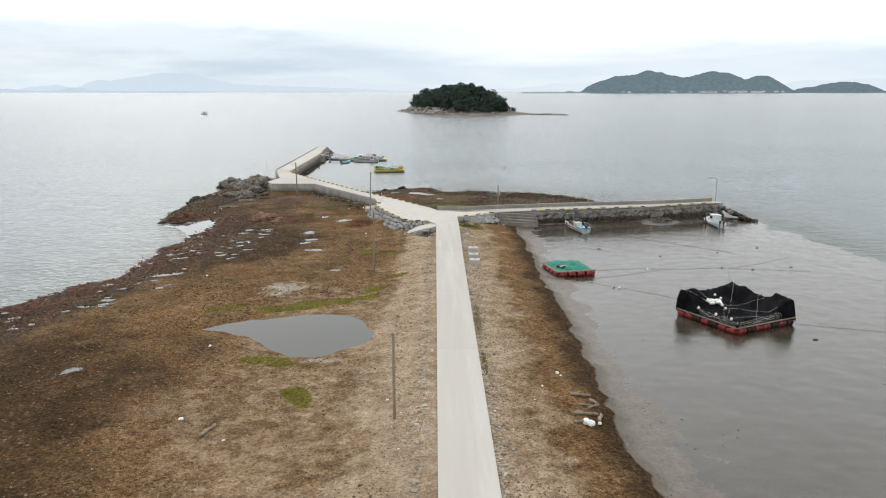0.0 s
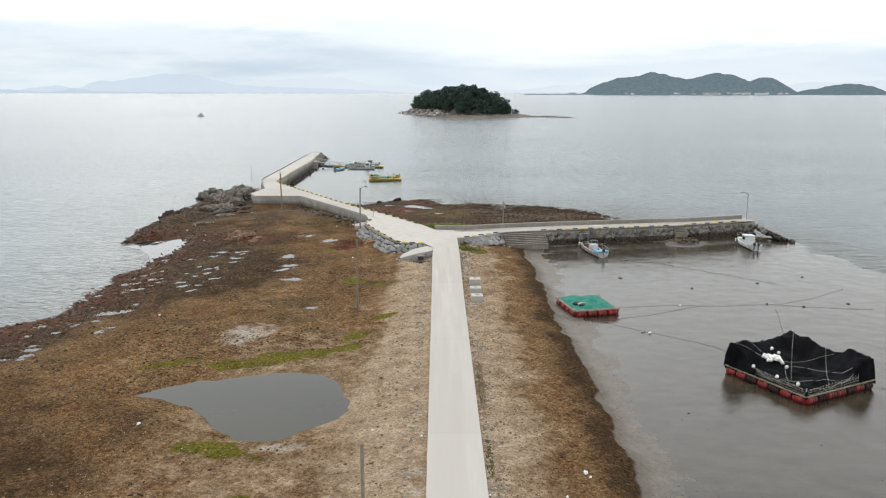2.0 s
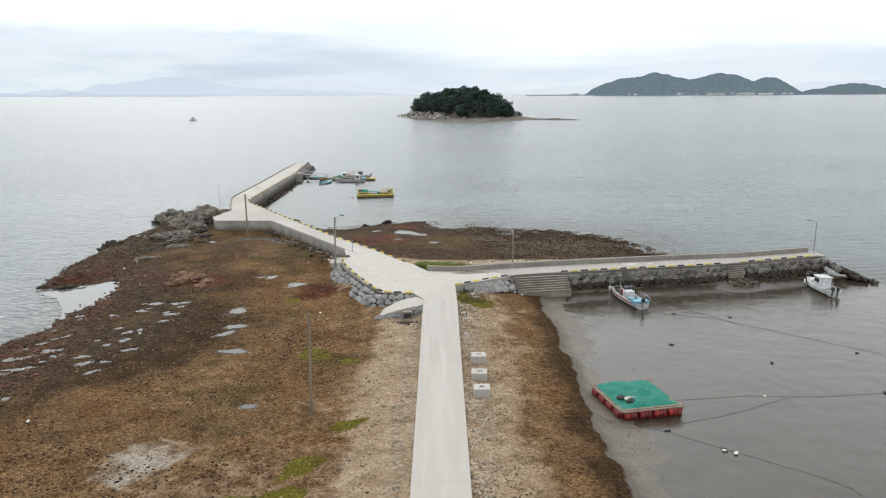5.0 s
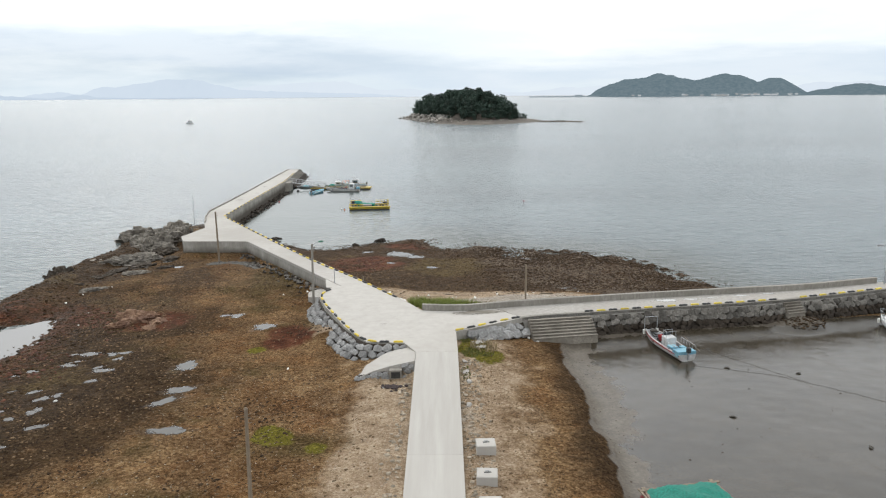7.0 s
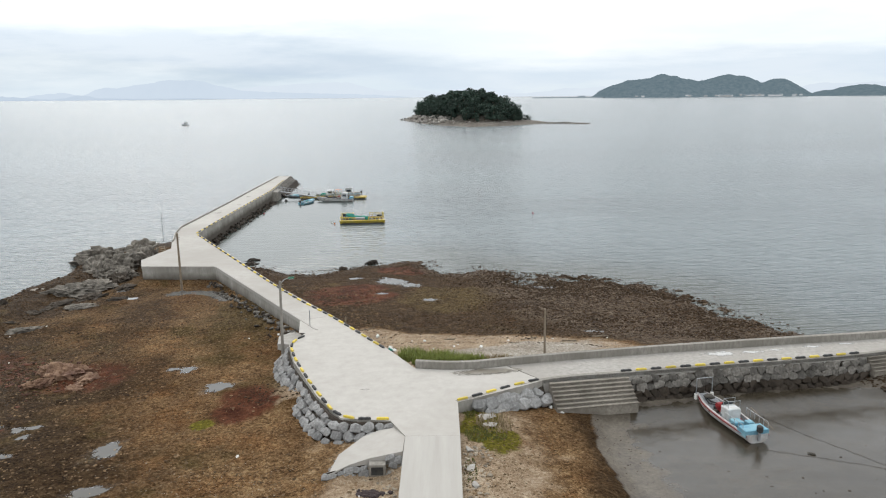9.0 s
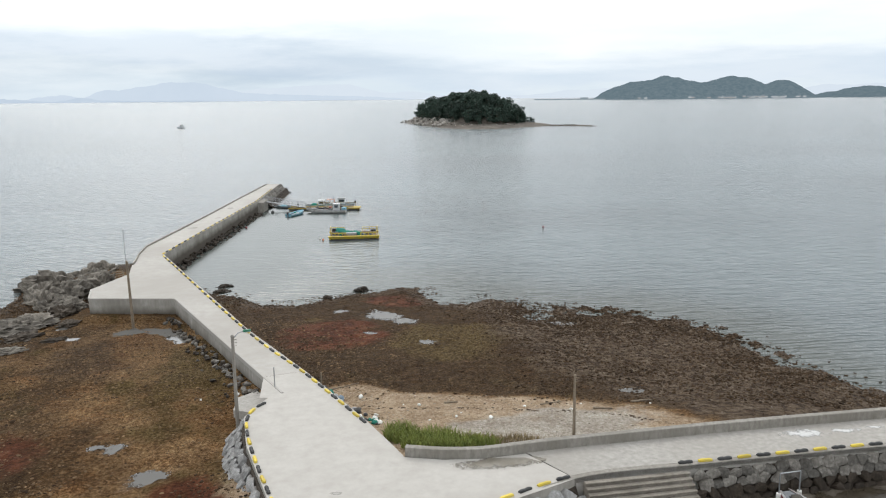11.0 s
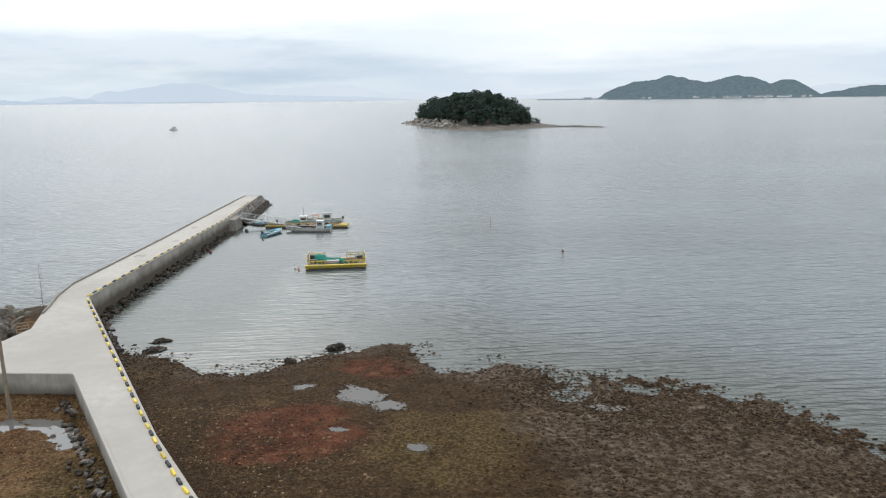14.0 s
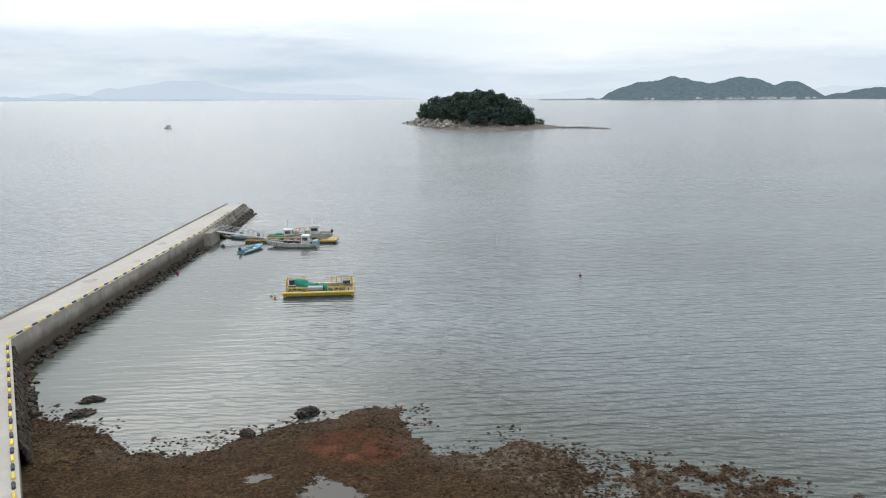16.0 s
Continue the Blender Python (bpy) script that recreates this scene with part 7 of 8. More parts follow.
def log(x, y, length, r, turn, seed, mat=M_WOOD, label="weathered driftwood log lying on the shingle"):
    rr = random.Random(seed)
    bm = bmesh.new()
    rings = []
    for k in range(8):
        c = Vector(((k / 7 - 0.5) * length, rr.uniform(-0.03, 0.03) * length, r * 0.9))
        g_ = r * (1.1 - 0.35 * k / 7) * rr.uniform(0.85, 1.12)
        rings.append([bm.verts.new((c.x, c.y + math.cos(q * math.tau / 9) * g_ * rr.uniform(0.85, 1.1), c.z + math.sin(q * math.tau / 9) * g_)) for q in range(9)])
    for p, q in zip(rings, rings[1:]):
        for k in range(9):
            bm.faces.new((p[k], p[(k + 1) % 9], q[(k + 1) % 9], q[k]))
    bm.faces.new(rings[0])
    bm.faces.new(rings[-1])
    ob = part("driftwood", bm, mat, None)
    ob.matrix_basis = pose(x, y, ground_z(x, y), 0, 0, turn)
    return tagged(ob, label, "driftwood", "driftwood")


for k, (x, y, le, r, t) in enumerate(((9.6, 49.0, 1.4, 0.13, -18), (10.4, 48.2, 0.7, 0.12, -60), (9.0, 46.0, 0.5, 0.10, -12), (9.35, 45.8, 1.7, 0.12, -8), (10.3, 45.4, 1.1, 0.13, 70), (10.2, 47.2, 1.0, 0.10, 30), (9.6, 47.3, 0.9, 0.08, -5), (8.7, 44.4, 0.7, 0.12, 10),
                                     (7.1, 39.0, 1.9, 0.03, 95), (12.6, 87.4, 1.2, 0.06, -60), (-7.4, 138.4, 4.2, 0.05, 38), (1.6, 135.0, 1.0, 0.08, 10), (12.0, 131.6, 1.3, 0.07, -5),
                                     (-5.6, 52.0, 1.4, 0.03, 60), (-6.1, 47.2, 1.8, 0.03, -40), (15.0, 133.2, 1.5, 0.07, 12), (-15.3, 43.8, 1.8, 0.12, 70), (8.7, 133.6, 1.6, 0.05, 20))):
    log(x, y, le, r, t, k)


def lump_mesh(seed, sx, sy, sz, mat, name):
    bm = bmesh.new()
    bmesh.ops.create_icosphere(bm, subdivisions=2, radius=0.5)
    for v in bm.verts:
        k = 1 + 0.5 * noise.noise(v.co * 2.6 + Vector((seed * 5.0, 0, 0)))
        v.co = Vector((v.co.x * sx * k, v.co.y * sy * k, max(v.co.z, -0.3) * sz * k))
    me = bpy.data.meshes.new(name)
    bm.to_mesh(me)
    bm.free()
    me.materials.append(mat)
    me.polygons.foreach_set("use_smooth", [True] * len(me.polygons))
    return me


FOAMS = [lump_mesh(k, 1.0, 0.7, 0.6, M_FOAM, "foam_float") for k in range(5)]
rl = random.Random(31)


def foam(x, y, s, z=None):
    ob = new("foam_float", rl.choice(FOAMS))
    s = s * 0.68
    ob.matrix_basis = pose(x, y, (ground_z(x, y) if z is None else z) + 0.2 * s, 0, rl.uniform(-15, 15), rl.uniform(0, 360)) @ Matrix.Diagonal((s, s, s, 1))
    tagged(ob, "broken white foam float washed ashore", "foam float", "washed-up foam")


for x, y, s in ((8.6, 53.3, 0.5), (8.8, 52.9, 0.3), (9.5, 44.3, 0.9), (10.1, 44.5, 0.55), (-17.7, 45.8, 0.55), (-20.0, 60.3, 0.45), (-4.0, 48.0, 0.3), (7.1, 50.5, 0.28), (3.3, 45.5, 0.25), (-1.4, 47.6, 0.25),
                (-4.2, 58.5, 0.3), (-5.2, 136.6, 0.7), (-0.7, 134.6, 0.55), (4.3, 130.4, 0.6), (2.0, 131.0, 0.4), (8.9, 121.2 - 1.5, 0.6), (9.6, 118.8, 0.4), (-3.6, 132.4, 0.45), (6.8, 133.0, 0.4), (9.9, 131.9, 0.35),
                (-11.8, 112.5, 0.4), (3.7, 92.0 - 1.6, 0.3), (-14.6, 137.0, 0.5), (-13.4, 141.0, 0.4), (-17.2, 136.2, 0.35)):
    foam(x, y, s)
for k in range(9):
    foam(*(lambda x, y: (x, y, rl.uniform(0.10, 0.3)))(rl.uniform(-6, 24), rl.uniform(129, 137)))
for k in range(10):
    foam(rl.uniform(-44, -26), rl.uniform(70, 150), rl.uniform(0.25, 0.5))
for k in range(10):
    foam(rl.choice((-1.4, 3.2, 6.5, -3)) + rl.uniform(-0.6, 0.6), rl.uniform(40, 112), rl.uniform(0.12, 0.26))

M_BAGS = (surf("blue_bag", (0.10, 0.14, 0.18), (0.17, 0.22, 0.26), 0.6, 4, 1, 0.3), surf("black_bag", (0.015, 0.015, 0.017), (0.04, 0.04, 0.045), 0.5, 4, 1, 0.4), M_FOAM, M_GREY, M_BLK, M_NET_G)
M_CHAR = surf("charred_rubbish", (0.012, 0.008, 0.008), (0.045, 0.025, 0.022), 0.85, 9.0, 2.0, 0.8, c3=(0.02, 0.012, 0.012), bump_dist=0.05)
BAGS = [lump_mesh(60 + k, 1.1, 0.9, 0.8, m_, "litter_bag") for k, m_ in enumerate(M_BAGS)]
for k in range(72):
    t = 0.15 + 0.85 * rl.random()
    x, y = -3.2 - t * 7.5 + rl.uniform(0.5, 1.7), 127.6 + t * 11.6 + rl.uniform(0, 0.8)
    ob = new("litter_bag", BAGS[k % 6])
    s = rl.uniform(0.28, 0.75) if 0.4 < t < 0.95 else rl.uniform(0.2, 0.5)
    ob.matrix_basis = pose(x, y, ground_z(x, y) + 0.15 * s, 0, 0, rl.uniform(0, 360)) @ Matrix.Diagonal((s, s, s, 1))
    tagged(ob, ("faded blue", "crumpled black", "torn white", "dull grey", "dark rubber", "green net")[k % 6] + " bundle of litter below the causeway blocks", "litter", "litter heap by the causeway")

rc = np.random.RandomState(17)
cxy = np.stack([-2.75 + rc.normal(size=60) * 0.34, 106.4 + rc.normal(size=60) * 0.22], 1)
cz = np.array([ground_z(a, b) for a, b in cxy])
char = new("charred_heap", scatter_mesh("charred_heap", np.column_stack([cxy, cz + 0.04]), rc.uniform(0.12, 0.42, 60), M_CHAR, 18, 0.45))
tagged(char, "dark charred heap of rubbish on the pale track", "litter")
for x, y, z_ in ((-3.35, 106.3, 0.22), (-2.5, 106.7, 0.14), (9.2, 44.5, 0.9), (-13.9, 42.5, 0.3)):
    foam(x, y, z_)
for k, (x, y, w_, d_, t_) in enumerate(((4.2, 116.6, 1.3, 1.0, 15), (4.3, 115.2, 1.0, 0.8, -20), (2.9, 111.6, 0.5, 0.7, 10), (2.9, 109.2, 0.45, 0.8, -8), (3.1, 107.3, 0.4, 0.6, 25), (3.0, 103.0, 0.4, 0.7, 0), (5.2, 118.0, 0.7, 0.5, 40))):
    ob = new("concrete_slab", stone_mesh(400 + k, M_CONC_D, 1.0, 1.0, 0.5, 11, "concrete_slab"))
    ob.matrix_basis = pose(x, y, ground_z(x, y) + 0.03, rl.uniform(-6, 6), rl.uniform(-6, 6), t_) @ Matrix.Diagonal((w_, d_, 0.42, 1))
    tagged(ob, "broken pale concrete slab in the roadside grass", "concrete slab", "roadside slabs")
pal = thing("wooden_pallet", -38.9, 172.6, 1.9, 35, "grey wooden pallet leaning on the shore rocks", "pallet")
pal.matrix_basis = pose(-38.9, 172.8, 1.75, 38, 0, 40)
for k in range(6):
    bm = bmesh.new()
    box(bm, 0, -0.9 + k * 0.36, 0.05, 1.3, 0.12, 0.03)
    part("slat", bm, M_WOOD, pal)
for k in (-0.55, 0.55):
    bm = bmesh.new()
    box(bm, k, 0, 0.0, 0.09, 2.0, 0.08)
    part("bearer", bm, M_WOOD, pal)


# ---- ropes on the mud ----
def rope(name, pts, r, mat, label, sag=0.03):
    rr = random.Random(len(name) + int(pts[0][0] * 10))
    fine = walk_line([Vector(p) for p in pts], 0.7)
    line = [Vector((p.x + rr.uniform(-0.06, 0.06), p.y + rr.uniform(-0.06, 0.06), 0)) for p in fine]
    gz = ground_parts(np.array([p.x for p in line]), np.array([p.y for p in line]))[0]
    bm = bmesh.new()
    for p, z in zip(line, gz):
        p.z = max(float(z), 0.0) + sag
    pipe(bm, line, r, 5)
    for p in line[5::17]:
        bmesh.ops.create_icosphere(bm, subdivisions=1, radius=r * rr.uniform(1.6, 4.0), matrix=Matrix.Translation(p) @ Matrix.Diagonal((1.8, 1, 0.7, 1)))
    ob = part(name, bm, mat, None)
    return tagged(ob, label, "rope", "mooring ropes")


for pts in (((12.9, 86.2), (15.7, 86.1), (19.8, 82.6), (23.7, 79.4), (25.2, 77.6), (25.6, 74.6)), ((18.4, 90.9), (24, 91.8), (30, 91.6), (35.3, 92.3), (39.1, 91.2), (46, 90.2)), ((15.5, 85.9), (22, 88.5), (28, 91.8)),
            ((35.6, 91.2), (34.2, 87), (32.8, 82.9), (31.0, 76.6)), ((34.2, 68.6), (40, 66.5), (48, 63.5), (58, 60)), ((22.4, 114.6), (25.0, 113.6), (28.6, 112.2), (33.5, 107.5), (40, 101)),
            ((24.3, 119.9), (26.2, 116.5), (30.5, 110.5)), ((36, 92.0), (41, 94.6), (47, 99))):
    rope("mooring_rope", pts, 0.010, M_ROPE_D, "muddy mooring rope lying across the mud")
for x, y, s in ((19.9, 82.2, 0.55), (19.3, 82.6, 0.4), (25.6, 91.7, 0.35)):
    foam(x, y, s)
for k, (x, y) in enumerate(((33.5, 64.0), (38.7, 91.4), (35.2, 92.4), (19.4, 82.8), (25.1, 114.0), (30.5, 112.6), (37.8, 101.5), (29.2, 99.0), (44.0, 92.5), (22.0, 104.0), (16.5, 85.7), (44.5, 104.5))):
    q = random.Random(100 + k)
    bm, a, pts = bmesh.new(), 0.0, []
    for n in range(46):      # one strand, wound on itself
        a += q.uniform(0.3, 1.3)
        pts.append((0.19 * math.cos(a) * q.uniform(0.3, 1.5), 0.09 * math.sin(a) * q.uniform(0.3, 1.4), 0.02 + q.uniform(0, 0.05)))
    pipe(bm, pts, 0.022, 5)
    ob = part("weed_tangle", bm, M_ROPE_D, None)
    ob.matrix_basis = pose(x, y, ground_z(x, y) + 0.01, 0, 0, k * 37)
    tagged(ob, "dark tangle of weed and rope on the mud", "weed tangle", "weed tangles on the mud")


# ---- net rafts on the mud ----
def float_mesh(length, r, mat, name="float"):
    """A drum float with ribs, along x."""
    bm = bmesh.new()
    rings = []
    prof = [(-0.5, 0.55), (-0.47, 0.85), (-0.42, 1.0), (-0.16, 1.0), (-0.14, 0.9), (-0.1, 0.9), (-0.08, 1.0), (0.08, 1.0), (0.1, 0.9), (0.14, 0.9), (0.16, 1.0), (0.42, 1.0), (0.47, 0.85), (0.5, 0.55)]
    for f, k in prof:
        rings.append([bm.verts.new((f * length, math.cos(a * math.tau / 10) * r * k, math.sin(a * math.tau / 10) * r * k)) for a in range(10)])
    for p, q in zip(rings, rings[1:]):
        for k in range(10):
            bm.faces.new((p[k], p[(k + 1) % 10], q[(k + 1) % 10], q[k]))
    bm.faces.new(rings[0][::-1])
    bm.faces.new(rings[-1])
    bmesh.ops.recalc_face_normals(bm, faces=bm.faces[:])
    me = bpy.data.meshes.new(name)
    bm.to_mesh(me)
    bm.free()
    me.materials.append(mat)
    me.polygons.foreach_set("use_smooth", [True] * len(me.polygons))
    return me


M_TAR = surf("tarred_float", (0.006, 0.005, 0.005), (0.022, 0.016, 0.014), 0.6, 6.0, 1.8, 0.2, c3=(0.05, 0.010, 0.009), rnd=0.3, spec=0.2)
F_RED, F_BLK = float_mesh(0.95, 0.32, M_RED), float_mesh(0.95, 0.32, M_TAR)


def put_part(name, me, parent, m, label=""):
    ob = new(name, me)
    ob.parent = parent
    ob.matrix_basis = m
    if label:
        ob["label"] = label
    return ob


def raft_frame(t, w, d, z, floats):
    """Floats round the edge with pale timbers lashed on top."""
    for side, (n, ang) in enumerate(((int(w / 1.05), 0), (int(w / 1.05), 0), (int(d / 1.05), 90), (int(d / 1.05), 90))):
        for k in range(n):
            f = (k + 0.5) / n - 0.5
            x, y = ((f * w, -d / 2), (f * w, d / 2), (-w / 2, f * d), (w / 2, f * d))[side]
            me = floats[(k + side) % len(floats)]
            put_part("float", me, t, pose(x, y, z, 0, 0, ang), "red plastic drum float" if me is not F_BLK else "black plastic drum float")
    for (x, y, sx, sy) in ((0, -d / 2 + 0.12, w + 0.5, 0.22), (0, d / 2 - 0.12, w + 0.5, 0.22), (-w / 2 + 0.12, 0, 0.22, d + 0.5), (w / 2 - 0.12, 0, 0.22, d + 0.5),
                           (0, -d / 2 - 0.2, w + 0.3, 0.12), (-w / 2 - 0.2, 0, 0.12, d + 0.3)):
        bm = bmesh.new()
        box(bm, x, y, z + 0.37 + (0.03 if sx > sy else 0), sx, sy, 0.09)
        part("timber", bm, M_WOOD, t)


blk = thing("net_raft", 28.55, 70.4, 0.08, 27.0, "square fish-pen raft under black netting on red floats", "net raft")
W = 7.4
raft_frame(blk, W, W, 0.34, (F_RED, F_BLK, F_RED, F_RED, F_BLK))
N = 44


def cover_h(u, v):
    """Height of the netting: hung on posts at three corners, slack towards the front corner."""
    k = float(sstep(0.52, 0.96, max(u, v)))
    h = 0.92 + 1.75 * k * (0.70 + 0.30 * max(1 - 3.2 * abs(max(u, v) - 0.97), 0))
    dip = 0.55 * math.sin(math.pi * min(u, v)) * k
    return h - dip + 0.55 * (noise.noise(Vector((u * 4.6, v * 4.6, 3.0)))) + 0.22 * abs(noise.noise(Vector((u * 11, v * 11, 1.0)))) + 0.10 * noise.noise(Vector((u * 24, v * 24, 2.0)))


bm = bmesh.new()
grid_ = [[bm.verts.new(((i / N - 0.5) * W, (j / N - 0.5) * W, cover_h(i / N, j / N))) for i in range(N + 1)] for j in range(N + 1)]
for j in range(N):
    for i in range(N):
        bm.faces.new((grid_[j][i], grid_[j][i + 1], grid_[j + 1][i + 1], grid_[j + 1][i]))
ring = [grid_[0][i] for i in range(N + 1)] + [grid_[j][N] for j in range(1, N + 1)] + [grid_[N][i] for i in range(N - 1, -1, -1)] + [grid_[j][0] for j in range(N - 1, 0, -1)]
low1 = [bm.verts.new((v.co.x * (1.03 + 0.02 * math.sin(k * 1.3)), v.co.y * (1.03 + 0.02 * math.cos(k * 1.1)), 0.5 * v.co.z + 0.35)) for k, v in enumerate(ring)]
low2 = [bm.verts.new((v.co.x * (1.062 + 0.012 * math.sin(k * 2.3)), v.co.y * (1.05 + 0.012 * math.cos(k * 2.7)), 0.52 + 0.26 * math.sin(k * 0.9) * math.sin(k * 0.37))) for k, v in enumerate(ring)]
for k in range(len(ring)):
    j = (k + 1) % len(ring)
    bm.faces.new((ring[k], ring[j], low1[j], low1[k]))
    bm.faces.new((low1[k], low1[j], low2[j], low2[k]))
part("netting", bm, M_NET_B, blk, "sagging black net cover", smooth=True)
for x, y, h in ((-W / 2, W / 2, 2.75), (W / 2, W / 2, 2.85), (W / 2, -W / 2, 2.7), (0, W / 2, 2.7), (W / 2, 0, 2.5), (-W / 2, -W / 2, 1.5)):
    bm = bmesh.new()
    rod(bm, (x * 0.97, y * 0.97, 0.3), (x * 0.97, y * 0.97, h - 0.25), 0.05)
    part("post", bm, M_STEEL, blk)


def over(u, v, lift=0.05):
    return Vector(((u - 0.5) * W, (v - 0.5) * W, cover_h(u, v) + lift))


for a, b in (((0.02, 0.98), (0.98, 0.35)), ((0.0, 0.35), (0.6, 0.0)), ((0.25, 1.0), (0.75, 0.05)), ((0.0, 0.05), (0.0, 0.65)), ((0.05, 0.0), (0.7, 0.0)), ((0.15, 0.3), (0.95, 0.95)), ((0.35, 0.02), (0.98, 0.55)), ((0.0, 0.2), (0.35, 0.55))):
    bm = bmesh.new()
    pipe(bm, [over(a[0] + (b[0] - a[0]) * k / 12, a[1] + (b[1] - a[1]) * k / 12) for k in range(13)], 0.008, 5)
    part("lashing", bm, M_ROPE, blk, "pale rope lashing")
bm = bmesh.new()      # open net fence along the two front edges
for k in range(18):
    f = k / 17
    for p, q in (((-W / 2 + f * W * 0.75, -W / 2 - 0.25, 0.72), (-W / 2 + f * W * 0.75, -W / 2 - 0.12, 1.25 + 0.3 * f)), ((-W / 2 - 0.25, -W / 2 + f * W * 0.6, 0.72), (-W / 2 - 0.12, -W / 2 + f * W * 0.6, 1.2 + 0.2 * f))):
        rod(bm, p, q, 0.0045, n=4)
for z in (0.85, 1.05, 1.22):
    rod(bm, (-W / 2, -W / 2 - 0.2, z), (W * 0.25, -W / 2 - 0.18, z + 0.2), 0.007, n=4)
    rod(bm, (-W / 2 - 0.2, -W / 2, z), (-W / 2 - 0.18, W * 0.1, z + 0.15), 0.007, n=4)
part("net_fence", bm, M_ROPE, blk, "white cord netting along the edge")
BALL = lump_mesh(140, 0.30, 0.28, 0.27, M_FOAM, "white_float")
rb = random.Random(6)
for k in range(38):
    u, v = 0.34 + rb.gauss(0, 0.045), 0.68 + rb.gauss(0, 0.05)
    put_part("white_float", BALL, blk, Matrix.Translation(over(u, v, 0.12 + 0.05 * (k % 3))), "small white foam float")
for u, v in ((0.03, 0.38), (0.02, 0.12), (0.05, 0.7), (0.55, 0.8)):
    put_part("white_float", BALL, blk, Matrix.Translation(over(u, v, 0.1)), "small white foam float")

grn = thing("net_raft", 15.45, 90.55, 0.06, 12.5, "small square raft with green netting on red floats", "net raft")
GW, GD = 4.5, 5.2
raft_frame(grn, GW, GD, 0.33, (F_RED, F_RED, F_RED, F_RED))
bm = bmesh.new()
box(bm, 0, 0, 0.66, GW, GD, 0.05)
part("deck", bm, M_ROPE, grn, "pale bleached plank deck")
bm = bmesh.new()
NG = 22
gg = [[bm.verts.new(((i / NG - 0.5) * (GW - 0.02), (j / NG - 0.5) * (GD - 0.15) + 0.1,
                     0.72 + 0.42 * (math.sin(math.pi * i / NG) * math.sin(math.pi * j / NG)) ** 0.5 * (1 + 0.9 * noise.noise(Vector((i * 0.22, j * 0.22, 9.0))))
                     + 0.12 * noise.noise(Vector((i * 0.7, j * 0.7, 4.0))))) for i in range(NG + 1)] for j in range(NG + 1)]
for j in range(NG):
    for i in range(NG):
        bm.faces.new((gg[j][i], gg[j][i + 1], gg[j + 1][i + 1], gg[j + 1][i]))
part("netting", bm, M_NET_G, grn, "heaped green fishing net", smooth=True)
bm = bmesh.new()
for k in range(3):
    a = 0.28 + 0.09 * k
    pipe(bm, [(-1.1 + math.cos(t * 0.5) * a, -1.3 + math.sin(t * 0.5) * a * 0.7, 1.02 + 0.03 * k) for t in range(14)], 0.03, 5)
part("rope_coil", bm, M_ROPE, grn, "pale coiled rope")
for x, y in ((-1.6, -0.8), (-1.2, -1.6)):
    put_part("gear_sack", lump_mesh(150, 0.7, 0.5, 0.4, M_BLK, "gear_sack"), grn, pose(x, y, 1.0))


# ---- boats ----
def boat(x, y, z, heading, L, B, Hs, label, hull_mat, deck_mat, strake_mat, group="", tilt=0.0):
    """Hull from stern (x = 0) to bow (x = L) with an open well; heading is where the bow points."""
    b = thing("fishing_boat", x, y, z, heading, label, "boat", group)
    b.matrix_basis = pose(x, y, z, tilt, 0, heading)
    st = []
    for k in range(13):
        s = k / 12
        hb = B / 2 * (0.86 + 0.14 * min(1, s * 2.5)) * (1 - max(0, (s - 0.52) / 0.48) ** 2.3 * 0.97)
        st.append((s * L, hb, Hs * (0.06 + 0.75 * max(0, (s - 0.72) / 0.28) ** 2), Hs * (1.0 + 0.42 * s * s)))
    bm = bmesh.new()
    rows_ = []
    for sx, hb, zk, zs in st:
        w = [(0, zk), (0.62 * hb, zk + 0.10 * Hs), (0.93 * hb, zk + 0.42 * (zs - zk)), (hb, zs), (max(hb - 0.13, 0.02), zs)]
        rows_.append([bm.verts.new((sx + (0.22 * Hs * (q[1] - zk) / Hs if sx > L * 0.9 else 0), -q[0], q[1])) for q in w[::-1]] + [bm.verts.new((sx + (0.22 * Hs * (q[1] - zk) / Hs if sx > L * 0.9 else 0), q[0], q[1])) for q in w[1:]])
    for p, q in zip(rows_, rows_[1:]):
        for k in range(len(p) - 1):
            bm.faces.new((p[k], q[k], q[k + 1], p[k + 1]))
    bm.faces.new(rows_[0][1:8])
    bm.faces.new(rows_[-1])
    hull = part("hull", bm, hull_mat, b, smooth=False)
    bm = bmesh.new()
    rows_ = []
    for sx, hb, zk, zs in st[:-1]:
        i, zd = max(hb - 0.13, 0.03), (Hs * 0.55 if sx < L * 0.7 else zs - 0.06)
        rows_.append([bm.verts.new(v) for v in ((sx + 0.02, -i, zs - 0.005), (sx + 0.02, -i * 0.97, zd), (sx + 0.02, i * 0.97, zd), (sx + 0.02, i, zs - 0.005))])
    for p, q in zip(rows_, rows_[1:]):
        for k in range(3):
            bm.faces.new((p[k], q[k], q[k + 1], p[k + 1]))
    bm.faces.new(rows_[0])
    part("deck", bm, deck_mat, b)
    for sgn, nm in ((-1, "strake"), (1, "strake")):
        bm = bmesh.new()
        pipe(bm, [(sx, sgn * (hb + 0.015), zs - 0.10) for sx, hb, zk, zs in st[:-1]], 0.05, 6)
        part(nm, bm, strake_mat, hull)
    return b, st


